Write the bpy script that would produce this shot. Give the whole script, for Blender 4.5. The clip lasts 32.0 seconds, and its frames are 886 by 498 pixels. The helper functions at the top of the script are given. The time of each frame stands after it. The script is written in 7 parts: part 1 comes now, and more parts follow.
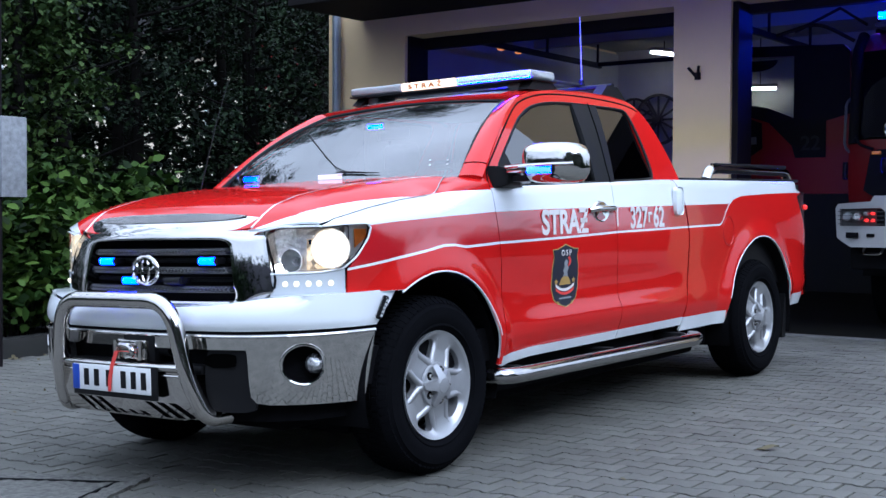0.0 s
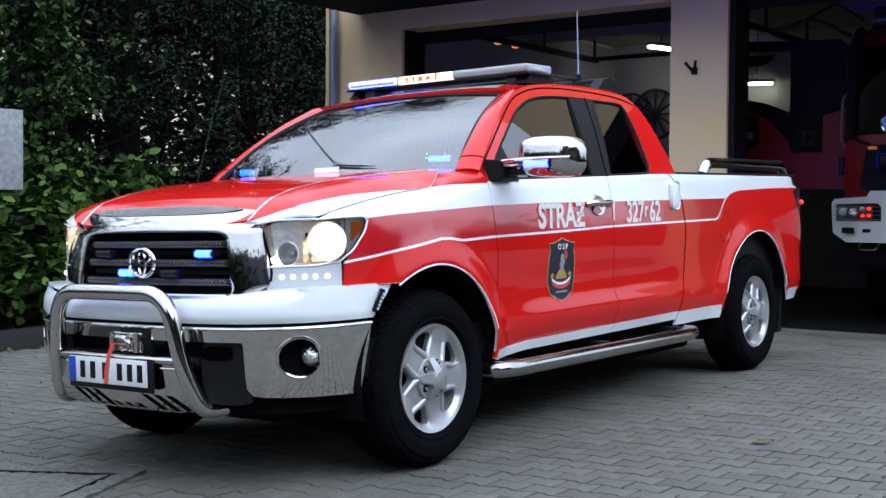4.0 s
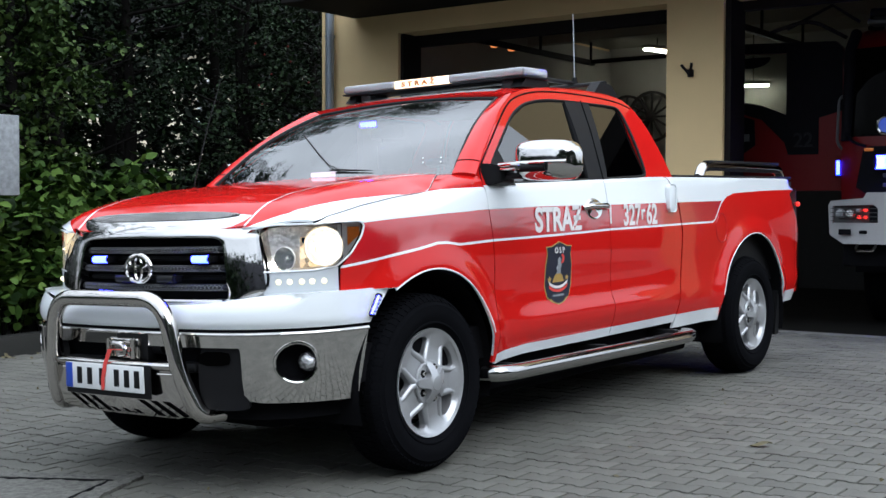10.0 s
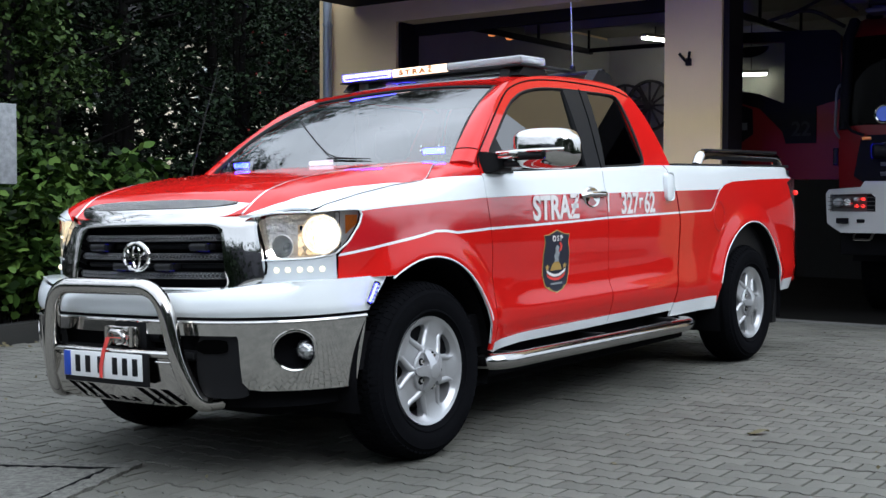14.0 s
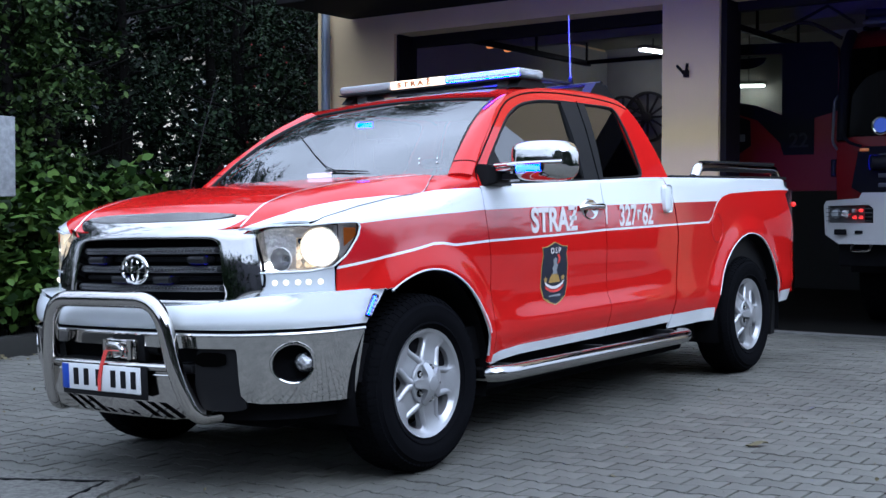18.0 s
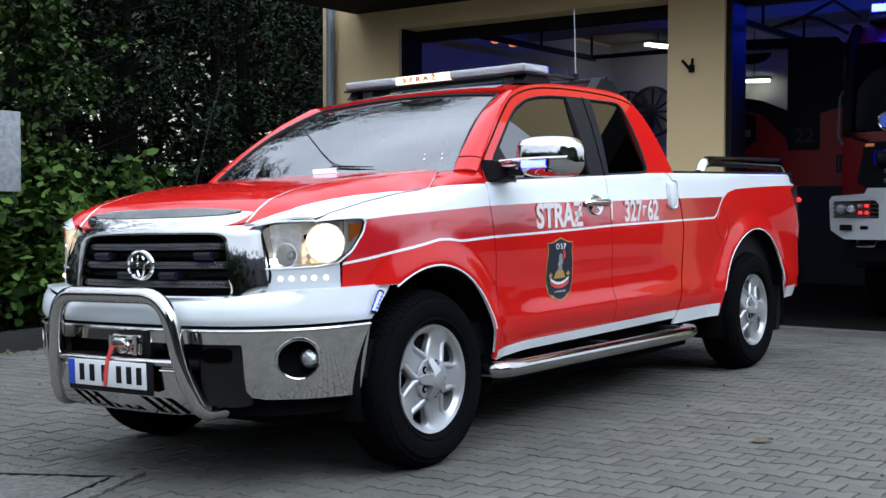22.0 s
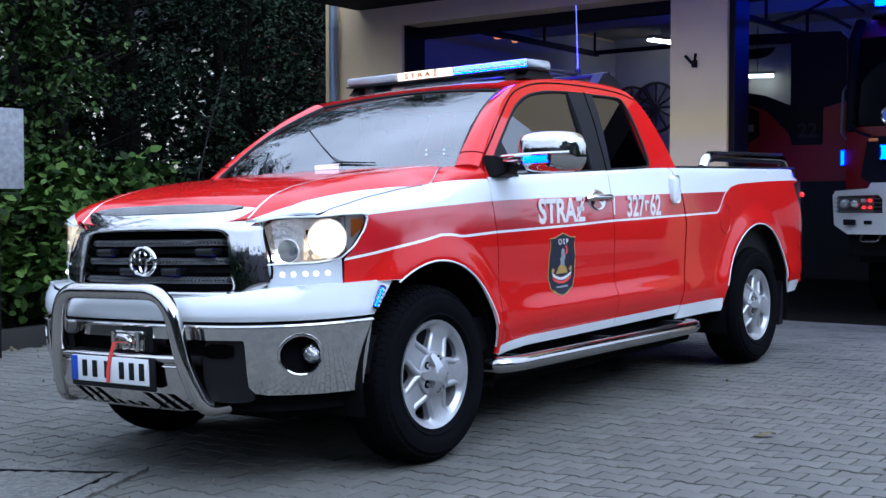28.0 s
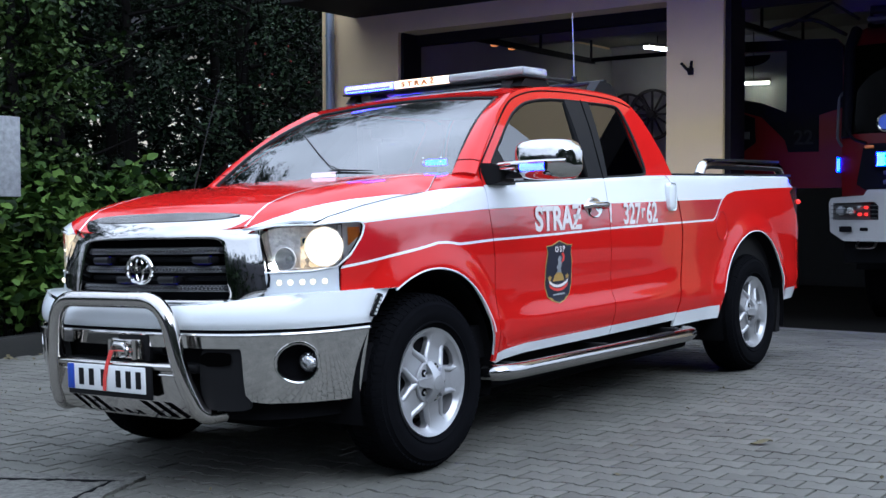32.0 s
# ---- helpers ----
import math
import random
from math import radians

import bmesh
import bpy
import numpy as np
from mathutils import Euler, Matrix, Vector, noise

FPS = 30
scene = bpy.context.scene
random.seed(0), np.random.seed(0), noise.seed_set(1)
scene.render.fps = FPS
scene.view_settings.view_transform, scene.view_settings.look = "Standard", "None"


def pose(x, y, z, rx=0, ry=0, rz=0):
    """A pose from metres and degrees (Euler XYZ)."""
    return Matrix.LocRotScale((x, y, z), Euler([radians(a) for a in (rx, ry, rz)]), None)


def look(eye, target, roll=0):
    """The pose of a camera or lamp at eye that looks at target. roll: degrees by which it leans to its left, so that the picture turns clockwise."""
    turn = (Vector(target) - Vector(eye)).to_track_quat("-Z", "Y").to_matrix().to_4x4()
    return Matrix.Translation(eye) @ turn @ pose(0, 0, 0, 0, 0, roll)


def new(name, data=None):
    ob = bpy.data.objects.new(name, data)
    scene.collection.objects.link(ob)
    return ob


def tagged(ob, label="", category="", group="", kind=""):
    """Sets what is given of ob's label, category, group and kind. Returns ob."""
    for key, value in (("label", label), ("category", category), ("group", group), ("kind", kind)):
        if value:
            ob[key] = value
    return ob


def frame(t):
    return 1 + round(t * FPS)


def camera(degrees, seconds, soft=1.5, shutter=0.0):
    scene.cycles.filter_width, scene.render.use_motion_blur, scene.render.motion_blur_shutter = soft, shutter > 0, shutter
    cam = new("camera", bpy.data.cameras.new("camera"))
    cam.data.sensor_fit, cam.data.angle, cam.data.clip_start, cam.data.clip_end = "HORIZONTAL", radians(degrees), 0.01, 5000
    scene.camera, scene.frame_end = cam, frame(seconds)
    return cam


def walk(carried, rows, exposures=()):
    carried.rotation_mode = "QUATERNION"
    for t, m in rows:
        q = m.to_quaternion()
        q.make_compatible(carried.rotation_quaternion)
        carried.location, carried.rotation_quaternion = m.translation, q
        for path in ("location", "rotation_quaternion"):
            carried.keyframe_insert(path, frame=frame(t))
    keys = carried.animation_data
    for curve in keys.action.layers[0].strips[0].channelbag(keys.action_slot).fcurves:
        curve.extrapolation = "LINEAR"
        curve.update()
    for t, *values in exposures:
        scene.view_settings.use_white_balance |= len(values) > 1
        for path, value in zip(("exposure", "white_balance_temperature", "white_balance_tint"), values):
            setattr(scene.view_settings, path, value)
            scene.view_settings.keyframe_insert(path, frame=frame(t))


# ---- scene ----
cam = camera(40.13, 32.0)
PATH = [
    (0, -4.3689, -4.2741, 1.1973, 88.427, -0.314, -53.034),
    (0.5, -4.3655, -4.2726, 1.2038, 88.353, -0.096, -52.989),
    (1, -4.3711, -4.2771, 1.1952, 88.304, -0.052, -53.083),
    (1.5, -4.3707, -4.2781, 1.1947, 88.016, -0.325, -53.088),
    (2, -4.3718, -4.2756, 1.1945, 88.088, -0.308, -53.203),
    (2.5, -4.3699, -4.2744, 1.1936, 87.849, -0.394, -53.277),
    (3, -4.3693, -4.2780, 1.1931, 87.958, -0.464, -53.392),
    (3.5, -4.3723, -4.2772, 1.1922, 88.145, -0.565, -53.271),
    (5.5, -4.3701, -4.2735, 1.1932, 88.006, -0.075, -52.989),
    (6, -4.3701, -4.2769, 1.1934, 87.997, -0.207, -53.167),
    (6.5, -4.3708, -4.2765, 1.1939, 88.051, -0.307, -53.425),
    (7, -4.3719, -4.2811, 1.1946, 88.171, 0.190, -53.469),
    (7.5, -4.3710, -4.2784, 1.1953, 88.348, -0.039, -53.446),
    (8, -4.3741, -4.2802, 1.1957, 88.294, 0.048, -53.401),
    (8.5, -4.3703, -4.2739, 1.1987, 88.265, -0.256, -53.364),
    (9, -4.3727, -4.2791, 1.1956, 88.443, -0.314, -53.414),
    (9.5, -4.3689, -4.2777, 1.1944, 88.208, -0.294, -53.340),
    (10, -4.3692, -4.2763, 1.1987, 88.303, -0.223, -53.338),
    (10.5, -4.3719, -4.2744, 1.2008, 88.259, -0.403, -53.322),
    (11, -4.3760, -4.2777, 1.1943, 88.217, -0.438, -53.130),
    (11.5, -4.3741, -4.2771, 1.1956, 88.095, -0.518, -53.232),
    (12, -4.3747, -4.2770, 1.1934, 87.935, -0.323, -53.243),
    (12.5, -4.3712, -4.2760, 1.1962, 87.964, -0.184, -53.279),
    (13, -4.3735, -4.2780, 1.1985, 87.922, -0.121, -53.176),
    (13.5, -4.3727, -4.2772, 1.1937, 87.779, -0.007, -53.148),
    (14, -4.3715, -4.2773, 1.1936, 87.797, -0.220, -53.443),
    (14.5, -4.3708, -4.2811, 1.1938, 87.863, -0.403, -53.624),
    (16.5, -4.3743, -4.2789, 1.1997, 88.057, -0.228, -53.419),
    (17, -4.3714, -4.2762, 1.1937, 88.163, -0.158, -53.522),
    (17.5, -4.3748, -4.2828, 1.1973, 88.124, -0.129, -53.469),
    (18, -4.3743, -4.2809, 1.1982, 88.336, -0.143, -53.514),
    (18.5, -4.3744, -4.2783, 1.2000, 88.223, 0.268, -53.381),
    (19, -4.3770, -4.2797, 1.1994, 88.309, 0.272, -53.160),
    (19.5, -4.3755, -4.2783, 1.1969, 88.251, -0.183, -53.231),
    (20, -4.3804, -4.2814, 1.1990, 88.060, -0.181, -53.340),
    (20.5, -4.3780, -4.2776, 1.2019, 87.854, -0.357, -53.475),
    (21, -4.3779, -4.2777, 1.1985, 88.160, -0.410, -53.419),
    (21.5, -4.3754, -4.2775, 1.2012, 88.072, -0.003, -53.340),
    (22, -4.3764, -4.2778, 1.2048, 88.076, -0.181, -53.299),
    (22.5, -4.3798, -4.2814, 1.1982, 88.223, -0.302, -53.304),
    (23, -4.3775, -4.2776, 1.2001, 88.153, -0.280, -53.244),
    (23.5, -4.3758, -4.2784, 1.2017, 88.309, -0.037, -53.265),
    (24, -4.3751, -4.2799, 1.1991, 88.180, -0.022, -53.284),
    (24.5, -4.3758, -4.2798, 1.1999, 88.072, -0.018, -53.207),
    (25, -4.3807, -4.2822, 1.1986, 87.824, -0.404, -53.031),
    (25.5, -4.3755, -4.2839, 1.1964, 87.860, -0.188, -53.027),
    (27.5, -4.3746, -4.2842, 1.1978, 87.931, 0.237, -53.035),
    (28, -4.3722, -4.2867, 1.1998, 87.911, -0.001, -53.112),
    (28.5, -4.3780, -4.2856, 1.1993, 88.016, -0.039, -53.169),
    (29, -4.3761, -4.2860, 1.2012, 87.930, 0.072, -53.020),
    (29.5, -4.3736, -4.2826, 1.2082, 88.053, 0.094, -53.016),
    (30, -4.3748, -4.2905, 1.2009, 88.096, 0.260, -53.087),
    (30.5, -4.3769, -4.2884, 1.2015, 87.992, -0.002, -53.270),
    (31, -4.3767, -4.2874, 1.2013, 87.937, 0.072, -53.310),
    (31.5, -4.3754, -4.2843, 1.2018, 88.029, 0.140, -53.331),
    (32, -4.3750, -4.2879, 1.2040, 88.238, 0.052, -53.273),
]
# which blue lamps are lit, beat by beat
FLASH = """0 BMTabcRWL|0.3 Sd|0.5 BMSacR|0.8 TW|1 FMabcRL|1.3 STd|1.5 FMTabc|2 FMacRPWL|2.5 BMTabcRPW|3 BMSabPW|3.5 BMTabcRPW|4 FMSbcWL|4.5 TabW|5 BMS|5.5 abcP|6 TabRPL
6.3 MScd|6.5 Sb|7 SabRPL|7.5 Tab|8 SabPWL|8.5 TabW|9 SabDW|9.5 TabW|10 TabDPW|10.5 SaW|11 abDPW|11.5 SaDW|12 TabDL|12.3 BScd|12.5 BSaDW|13 BSDWL|13.5 FTDWL|14 FSDWL|14.5 FTDW|15 FSDWL|15.5 BMTW|16 TDW
16.5 FSDW|17 FMDW|17.5 FMSDW|18 BMTDW|18.3 SacdPW|18.5 BMDW|19 BMDWL|19.5 FMTDWL|20 FMSDWL|20.5 MDTW|21 MSDRW|21.5 MTDW|22 MDRW|22.5 MSDRW|23 MDR|23.5 MSDFW|24 STDRWL|24.3 BSabcdW|24.5 MDW|25 MDWL|25.5 TDW
26 FMDWL|26.5 SDW|27 BMTDW|27.5 BMTDW|28 BMDRPW|28.5 BMSDW|29 FMDRWL|29.3 ScW|29.5 FMSDWL|30 FMSTPL|30.5 BMW|31 BMSPL|31.5 BMTW|32 FMSPW"""
BEATS = [(float(item.split(" ")[0]), item.split(" ")[1]) for item in FLASH.replace("\n", "|").split("|")]
BASE = 0.70


def tint(on):
    """The picture turns bluer while the large lamps flash."""
    k = 1.0 * ("B" in on) + 0.7 * ("M" in on) + 0.3 * ("F" in on) + 0.3 * ("P" in on)
    return (BASE, 5850 - 470 * min(k, 2.0), 5 + 3.0 * min(k, 2.0))


TINTS = [(0.0, *tint(BEATS[0][1]))]
for (t0, a), (t1, b) in zip(BEATS, BEATS[1:]):
    mid = (t0 + t1) / 2
    TINTS += [(mid - 0.035, *tint(a)), (mid + 0.035, *tint(b))]
TINTS += [(32.0, *tint(BEATS[-1][1]))]
walk(cam, [(t, pose(x, y, z, a, b, c)) for t, x, y, z, a, b, c in PATH], TINTS)

# The drive falls away from the garage: everything that stands on it leans with it.
TILT = Matrix.Rotation(radians(-1.9), 4, (0.8, 0.6, 0.0))


def ground_z(x, y):
    """The drive: tilted under the pickup, levelling out towards the garage."""
    n = TILT.to_3x3() @ Vector((0, 0, 1))
    k = min(max((7.6 - x) / 3.2, 0.0), 1.0)
    return -(n.x * x + n.y * y) / n.z * k * k * (3 - 2 * k)


# ---- light ----
world = bpy.data.worlds.new("sky")
scene.world = world
world.use_nodes = True
wn, wl = world.node_tree.nodes, world.node_tree.links
sky = wn.new("ShaderNodeTexSky")
sky.sky_type, sky.sun_disc = "NISHITA", False
sky.sun_elevation, sky.sun_rotation = radians(46), radians(195)
sky.air_density, sky.dust_density, sky.ozone_density = 1.0, 3.0, 1.0
cloud = wn.new("ShaderNodeMix")
cloud.data_type = "RGBA"
cloud.inputs[0].default_value = 0.85
veil = wn.new("ShaderNodeTexNoise")
veil.inputs["Scale"].default_value, veil.inputs["Detail"].default_value = 2.2, 4.0
thin = wn.new("ShaderNodeMapRange")
thin.inputs[1].default_value, thin.inputs[2].default_value = 0.32, 0.68
thin.inputs[3].default_value, thin.inputs[4].default_value = 0.72, 1.28
grey = wn.new("ShaderNodeVectorMath")
grey.operation = "SCALE"
grey.inputs[0].default_value = (9.7, 9.7, 9.9)
where = wn.new("ShaderNodeTexCoord")
wl.new(where.outputs["Generated"], veil.inputs["Vector"])
wl.new(veil.outputs[0], thin.inputs[0])
# an overcast sky is brightest overhead
axes = wn.new("ShaderNodeSeparateXYZ")
rise = wn.new("ShaderNodeMapRange")
rise.inputs[1].default_value, rise.inputs[2].default_value = 0.0, 1.0
rise.inputs[3].default_value, rise.inputs[4].default_value = 0.55, 1.55
both = wn.new("ShaderNodeMath")
both.operation = "MULTIPLY"
wl.new(where.outputs["Generated"], axes.inputs[0])
wl.new(axes.outputs[2], rise.inputs[0])
wl.new(rise.outputs[0], both.inputs[0])
wl.new(thin.outputs[0], both.inputs[1])
wl.new(both.outputs[0], grey.inputs["Scale"])
wl.new(grey.outputs[0], cloud.inputs[7])
wl.new(sky.outputs[0], cloud.inputs[6])
wl.new(cloud.outputs[2], wn["Background"].inputs[0])
wn["Background"].inputs[1].default_value = 0.105
sun = new("sun", bpy.data.lights.new("sun", "SUN"))
sun.data.energy, sun.data.angle, sun.data.color = 1.1, radians(55), (1.0, 0.97, 0.93)
sun.matrix_world = look((-2.2, -8, 8.5), (0, 0, 0))

# ---- materials ----
def mat(name, colour, rough=0.5, metal=0.0, var=0.12, scale=6.0, fine=60.0, bump=0.0, coat=0.0, spec=0.5, rvar=0.1, glow=None, power=0.0):
    """A principled material whose colour and gloss vary at two scales."""
    m = bpy.data.materials.new(name)
    m.use_nodes = True
    n, l = m.node_tree.nodes, m.node_tree.links
    b = n["Principled BSDF"]
    b.inputs["Metallic"].default_value = metal
    b.inputs["Specular IOR Level"].default_value = spec
    b.inputs["Coat Weight"].default_value = coat
    b.inputs["Coat Roughness"].default_value = 0.03
    co = n.new("ShaderNodeTexCoord")
    big, small = n.new("ShaderNodeTexNoise"), n.new("ShaderNodeTexNoise")
    big.inputs["Scale"].default_value, small.inputs["Scale"].default_value = scale, fine
    big.inputs["Detail"].default_value = 4.0
    for t in (big, small):
        l.new(co.outputs["Object"], t.inputs["Vector"])
    add = n.new("ShaderNodeMath")
    add.operation = "MULTIPLY_ADD"
    l.new(small.outputs["Fac"], add.inputs[0])
    add.inputs[1].default_value = 0.45
    l.new(big.outputs["Fac"], add.inputs[2])
    ramp = n.new("ShaderNodeMapRange")
    ramp.inputs["From Min"].default_value, ramp.inputs["From Max"].default_value = 0.35, 1.1
    ramp.inputs["To Min"].default_value, ramp.inputs["To Max"].default_value = 1 - var, 1 + var
    l.new(add.outputs[0], ramp.inputs["Value"])
    mul = n.new("ShaderNodeVectorMath")
    mul.operation = "SCALE"
    mul.inputs[0].default_value = colour
    l.new(ramp.outputs[0], mul.inputs["Scale"])
    l.new(mul.outputs[0], b.inputs["Base Color"])
    rr = n.new("ShaderNodeMapRange")
    rr.inputs["To Min"].default_value, rr.inputs["To Max"].default_value = max(rough - rvar * rough, 0), min(rough + rvar * rough, 1)
    l.new(big.outputs["Fac"], rr.inputs["Value"])
    l.new(rr.outputs[0], b.inputs["Roughness"])
    if bump:
        bp = n.new("ShaderNodeBump")
        bp.inputs["Strength"].default_value, bp.inputs["Distance"].default_value = 0.5, bump
        l.new(small.outputs["Fac"], bp.inputs["Height"])
        l.new(bp.outputs[0], b.inputs["Normal"])
    if glow:
        b.inputs["Emission Color"].default_value = (*glow, 1)
        b.inputs["Emission Strength"].default_value = power
    return m


def glass(name, tint, rough=0.0, gloss=1.0, ior=1.7):
    """A pane: tinted see-through with a clear reflection that grows at grazing angles."""
    m = bpy.data.materials.new(name)
    m.use_nodes = True
    n, l = m.node_tree.nodes, m.node_tree.links
    n.remove(n["Principled BSDF"])
    tr, gl, mix, fr = (n.new("ShaderNode" + k) for k in ("BsdfTransparent", "BsdfGlossy", "MixShader", "Fresnel"))
    tr.inputs[0].default_value = (*tint, 1)
    gl.inputs["Roughness"].default_value = rough
    gl.inputs["Color"].default_value = (gloss, gloss, gloss, 1)
    fr.inputs["IOR"].default_value = ior
    l.new(fr.outputs[0], mix.inputs[0])
    l.new(tr.outputs[0], mix.inputs[1])
    l.new(gl.outputs[0], mix.inputs[2])
    l.new(mix.outputs[0], n["Material Output"].inputs[0])
    return m


RED = mat("red_paint", (0.53, 0.0105, 0.0085), 0.5, 0, 0.05, 2, 300, coat=0.85, spec=0.0)
WHITE = mat("white_paint", (0.81, 0.845, 0.87), 0.3, 0, 0.03, 2, 200, coat=1.0)
BURG = mat("reflective_red_film", (0.46, 0.010, 0.016), 0.14, 0.0, 0.08, 3, 400, coat=1.0, spec=0.9)
CHROME = mat("chrome", (0.66, 0.645, 0.625), 0.055, 1.0, 0.04, 5, 200, rvar=0.5)
STEEL = mat("polished_steel", (0.60, 0.575, 0.545), 0.06, 1.0, 0.05, 8, 200, rvar=0.4)
DULL = mat("worn_chrome_tube", (0.46, 0.45, 0.44), 0.14, 1.0, 0.15, 6, 120, rvar=0.5)
ALLOY = mat("wheel_alloy", (0.44, 0.445, 0.46), 0.36, 0.65, 0.06, 10, 120)
TYRE = mat("tyre_rubber", (0.0045, 0.0047, 0.0058), 0.9, 0, 0.25, 12, 180, bump=0.002, spec=0.02)
BLACK = mat("black_plastic", (0.008, 0.008, 0.009), 0.5, 0, 0.15, 8, 250, bump=0.0006, spec=0.15)
GREYP = mat("grey_plastic", (0.05, 0.052, 0.056), 0.5, 0, 0.12, 8, 250, bump=0.0006)
VOID = mat("slot_shade_black", (0.0015, 0.0015, 0.0015), 1.0, 0, 0.2, 8, 100, spec=0.0)
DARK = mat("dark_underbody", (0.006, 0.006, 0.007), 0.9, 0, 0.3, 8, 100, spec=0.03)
SEAT = mat("grey_cloth", (0.06, 0.06, 0.065), 0.9, 0, 0.2, 20, 300, bump=0.001)
LINING = mat("beige_lining", (0.27, 0.225, 0.17), 0.9, 0, 0.1, 20, 300)
GLASS = glass("side_window_glass", (0.26, 0.28, 0.28), ior=1.9)
SCREEN = glass("raked_screen_glass", (0.30, 0.36, 0.36), ior=2.6)
TINT = glass("tinted_glass", (0.12, 0.12, 0.12))
CLEAR = glass("clear_lens", (0.93, 0.94, 0.95), 0.02)
REFLECT = mat("lamp_reflector", (0.92, 0.92, 0.93), 0.22, 0.25, 0.14, 30, 55, bump=0.006)
AMBER = mat("amber_lens", (0.95, 0.27, 0.03), 0.25, 0.1, 0.15, 30, 90, bump=0.004, coat=0.6)
REDLENS = mat("red_lens", (0.03, 0.002, 0.003), 0.25, 0, 0.08, coat=0.0, spec=0.25)
TAILLIT = mat("lit_tail_bulb", (0.6, 0.02, 0.02), 0.3, glow=(1.0, 0.03, 0.02), power=0.9)
SIDEBULB = mat("side_bulb", (1, 0.9, 0.7), 0.3, glow=(1.0, 0.90, 0.74), power=28)
BULB = mat("headlamp_bulb", (1, 0.9, 0.7), 0.3, glow=(1.0, 0.84, 0.58), power=3)
GLOW = mat("edge_glow", (1, 0.92, 0.8), 0.3, glow=(1.0, 0.80, 0.50), power=0.4)


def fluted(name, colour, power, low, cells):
    """A silvered reflector: its emission stands in for the bulb's light, varied cell by cell."""
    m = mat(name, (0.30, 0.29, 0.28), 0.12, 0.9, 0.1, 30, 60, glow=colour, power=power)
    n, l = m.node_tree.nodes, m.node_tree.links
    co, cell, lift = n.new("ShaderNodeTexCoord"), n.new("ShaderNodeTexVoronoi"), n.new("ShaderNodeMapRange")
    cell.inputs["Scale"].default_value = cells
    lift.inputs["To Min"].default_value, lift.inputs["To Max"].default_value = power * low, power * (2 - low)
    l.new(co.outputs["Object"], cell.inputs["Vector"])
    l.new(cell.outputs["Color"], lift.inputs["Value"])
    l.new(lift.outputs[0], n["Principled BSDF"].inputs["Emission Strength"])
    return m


FLUTES = [fluted("flute_glow_bright", (1.0, 0.84, 0.58), 1.4, 0.5, 70), fluted("flute_glow_warm", (1.0, 0.72, 0.40), 0.6, -0.1, 80), fluted("flute_glow_dim", (1.0, 0.62, 0.28), 0.20, -0.8, 70), fluted("flute_glow_flank", (1.0, 0.66, 0.34), 0.40, -1.2, 45)]
SPARKLE = mat("silvered_facets", (0.90, 0.90, 0.93), 0.16, 0.55, 0.3, 25, 45, bump=0.02)
FACET = mat("faceted_lamp", (0.72, 0.73, 0.75), 0.08, 0.9, 0.25, 40, 70, bump=0.03)
DRL = mat("running_light", (0.4, 0.36, 0.25), 0.3, glow=(1.0, 0.86, 0.50), power=0.9)
LAMPGREY = mat("pale_grey_plastic", (0.52, 0.55, 0.58), 0.35, 0, 0.04, 3, 150, coat=0.4)
DASHLIT = mat("pink_white_lamp", (0.9, 0.7, 0.7), 0.4, glow=(1.0, 0.55, 0.66), power=2.4)
SIGNLIT = mat("lit_sign", (0.9, 0.75, 0.6), 0.4, glow=(1.0, 0.66, 0.42), power=1.25)
SIGNTXT = mat("sign_letters", (0.30, 0.11, 0.04), 0.5, glow=(1.0, 0.40, 0.12), power=0.12)
BARLENS = mat("frosted_lens", (0.84, 0.86, 0.88), 0.25, 0, 0.15, 20, 80, coat=0.5)
def frosted(name, tint, milk):
    """A milky clear lens: part see-through, part white scatter, with a glossy skin."""
    m = glass(name, tint, 0.08)
    n, l = m.node_tree.nodes, m.node_tree.links
    first = n["Mix Shader"]
    white, mix = n.new("ShaderNodeBsdfPrincipled"), n.new("ShaderNodeMixShader")
    white.inputs["Base Color"].default_value = (0.80, 0.83, 0.87, 1)
    white.inputs["Roughness"].default_value = 0.3
    wave = n.new("ShaderNodeTexNoise")
    wave.inputs["Scale"].default_value = 45
    lift = n.new("ShaderNodeMapRange")
    lift.inputs["To Min"].default_value, lift.inputs["To Max"].default_value = milk - 0.15, milk + 0.15
    l.new(wave.outputs["Fac"], lift.inputs["Value"])
    l.new(lift.outputs[0], mix.inputs[0])
    l.new(first.outputs[0], mix.inputs[1])
    l.new(white.outputs[0], mix.inputs[2])
    l.new(mix.outputs[0], n["Material Output"].inputs[0])
    return m


DIODE = mat("dark_diode", (0.16, 0.17, 0.19), 0.2, 0.4, 0.15, 40, 200)
MILKY = frosted("bar_lens_milky", (0.95, 0.97, 0.98), 0.36)
BLUE = mat("blue_led", (0.1, 0.2, 1.0), 0.4, glow=(0.0175, 0.0145, 1.0), power=45)
BLUEFAR = mat("blue_led_lamp", (0.1, 0.2, 1.0), 0.4, glow=(0.0190, 0.0155, 1.0), power=60)
BLUEBIG = mat("blue_led_array", (0.1, 0.2, 1.0), 0.4, glow=(0.0285, 0.0190, 1.0), power=90)
BLUESIDE = mat("blue_led_marker", (0.1, 0.2, 1.0), 0.4, glow=(0.0215, 0.0150, 1.0), power=40)
BLUEBACK = mat("blue_led_rear_array", (0.1, 0.2, 1.0), 0.4, glow=(0.03, 0.01, 1.0), power=2000)
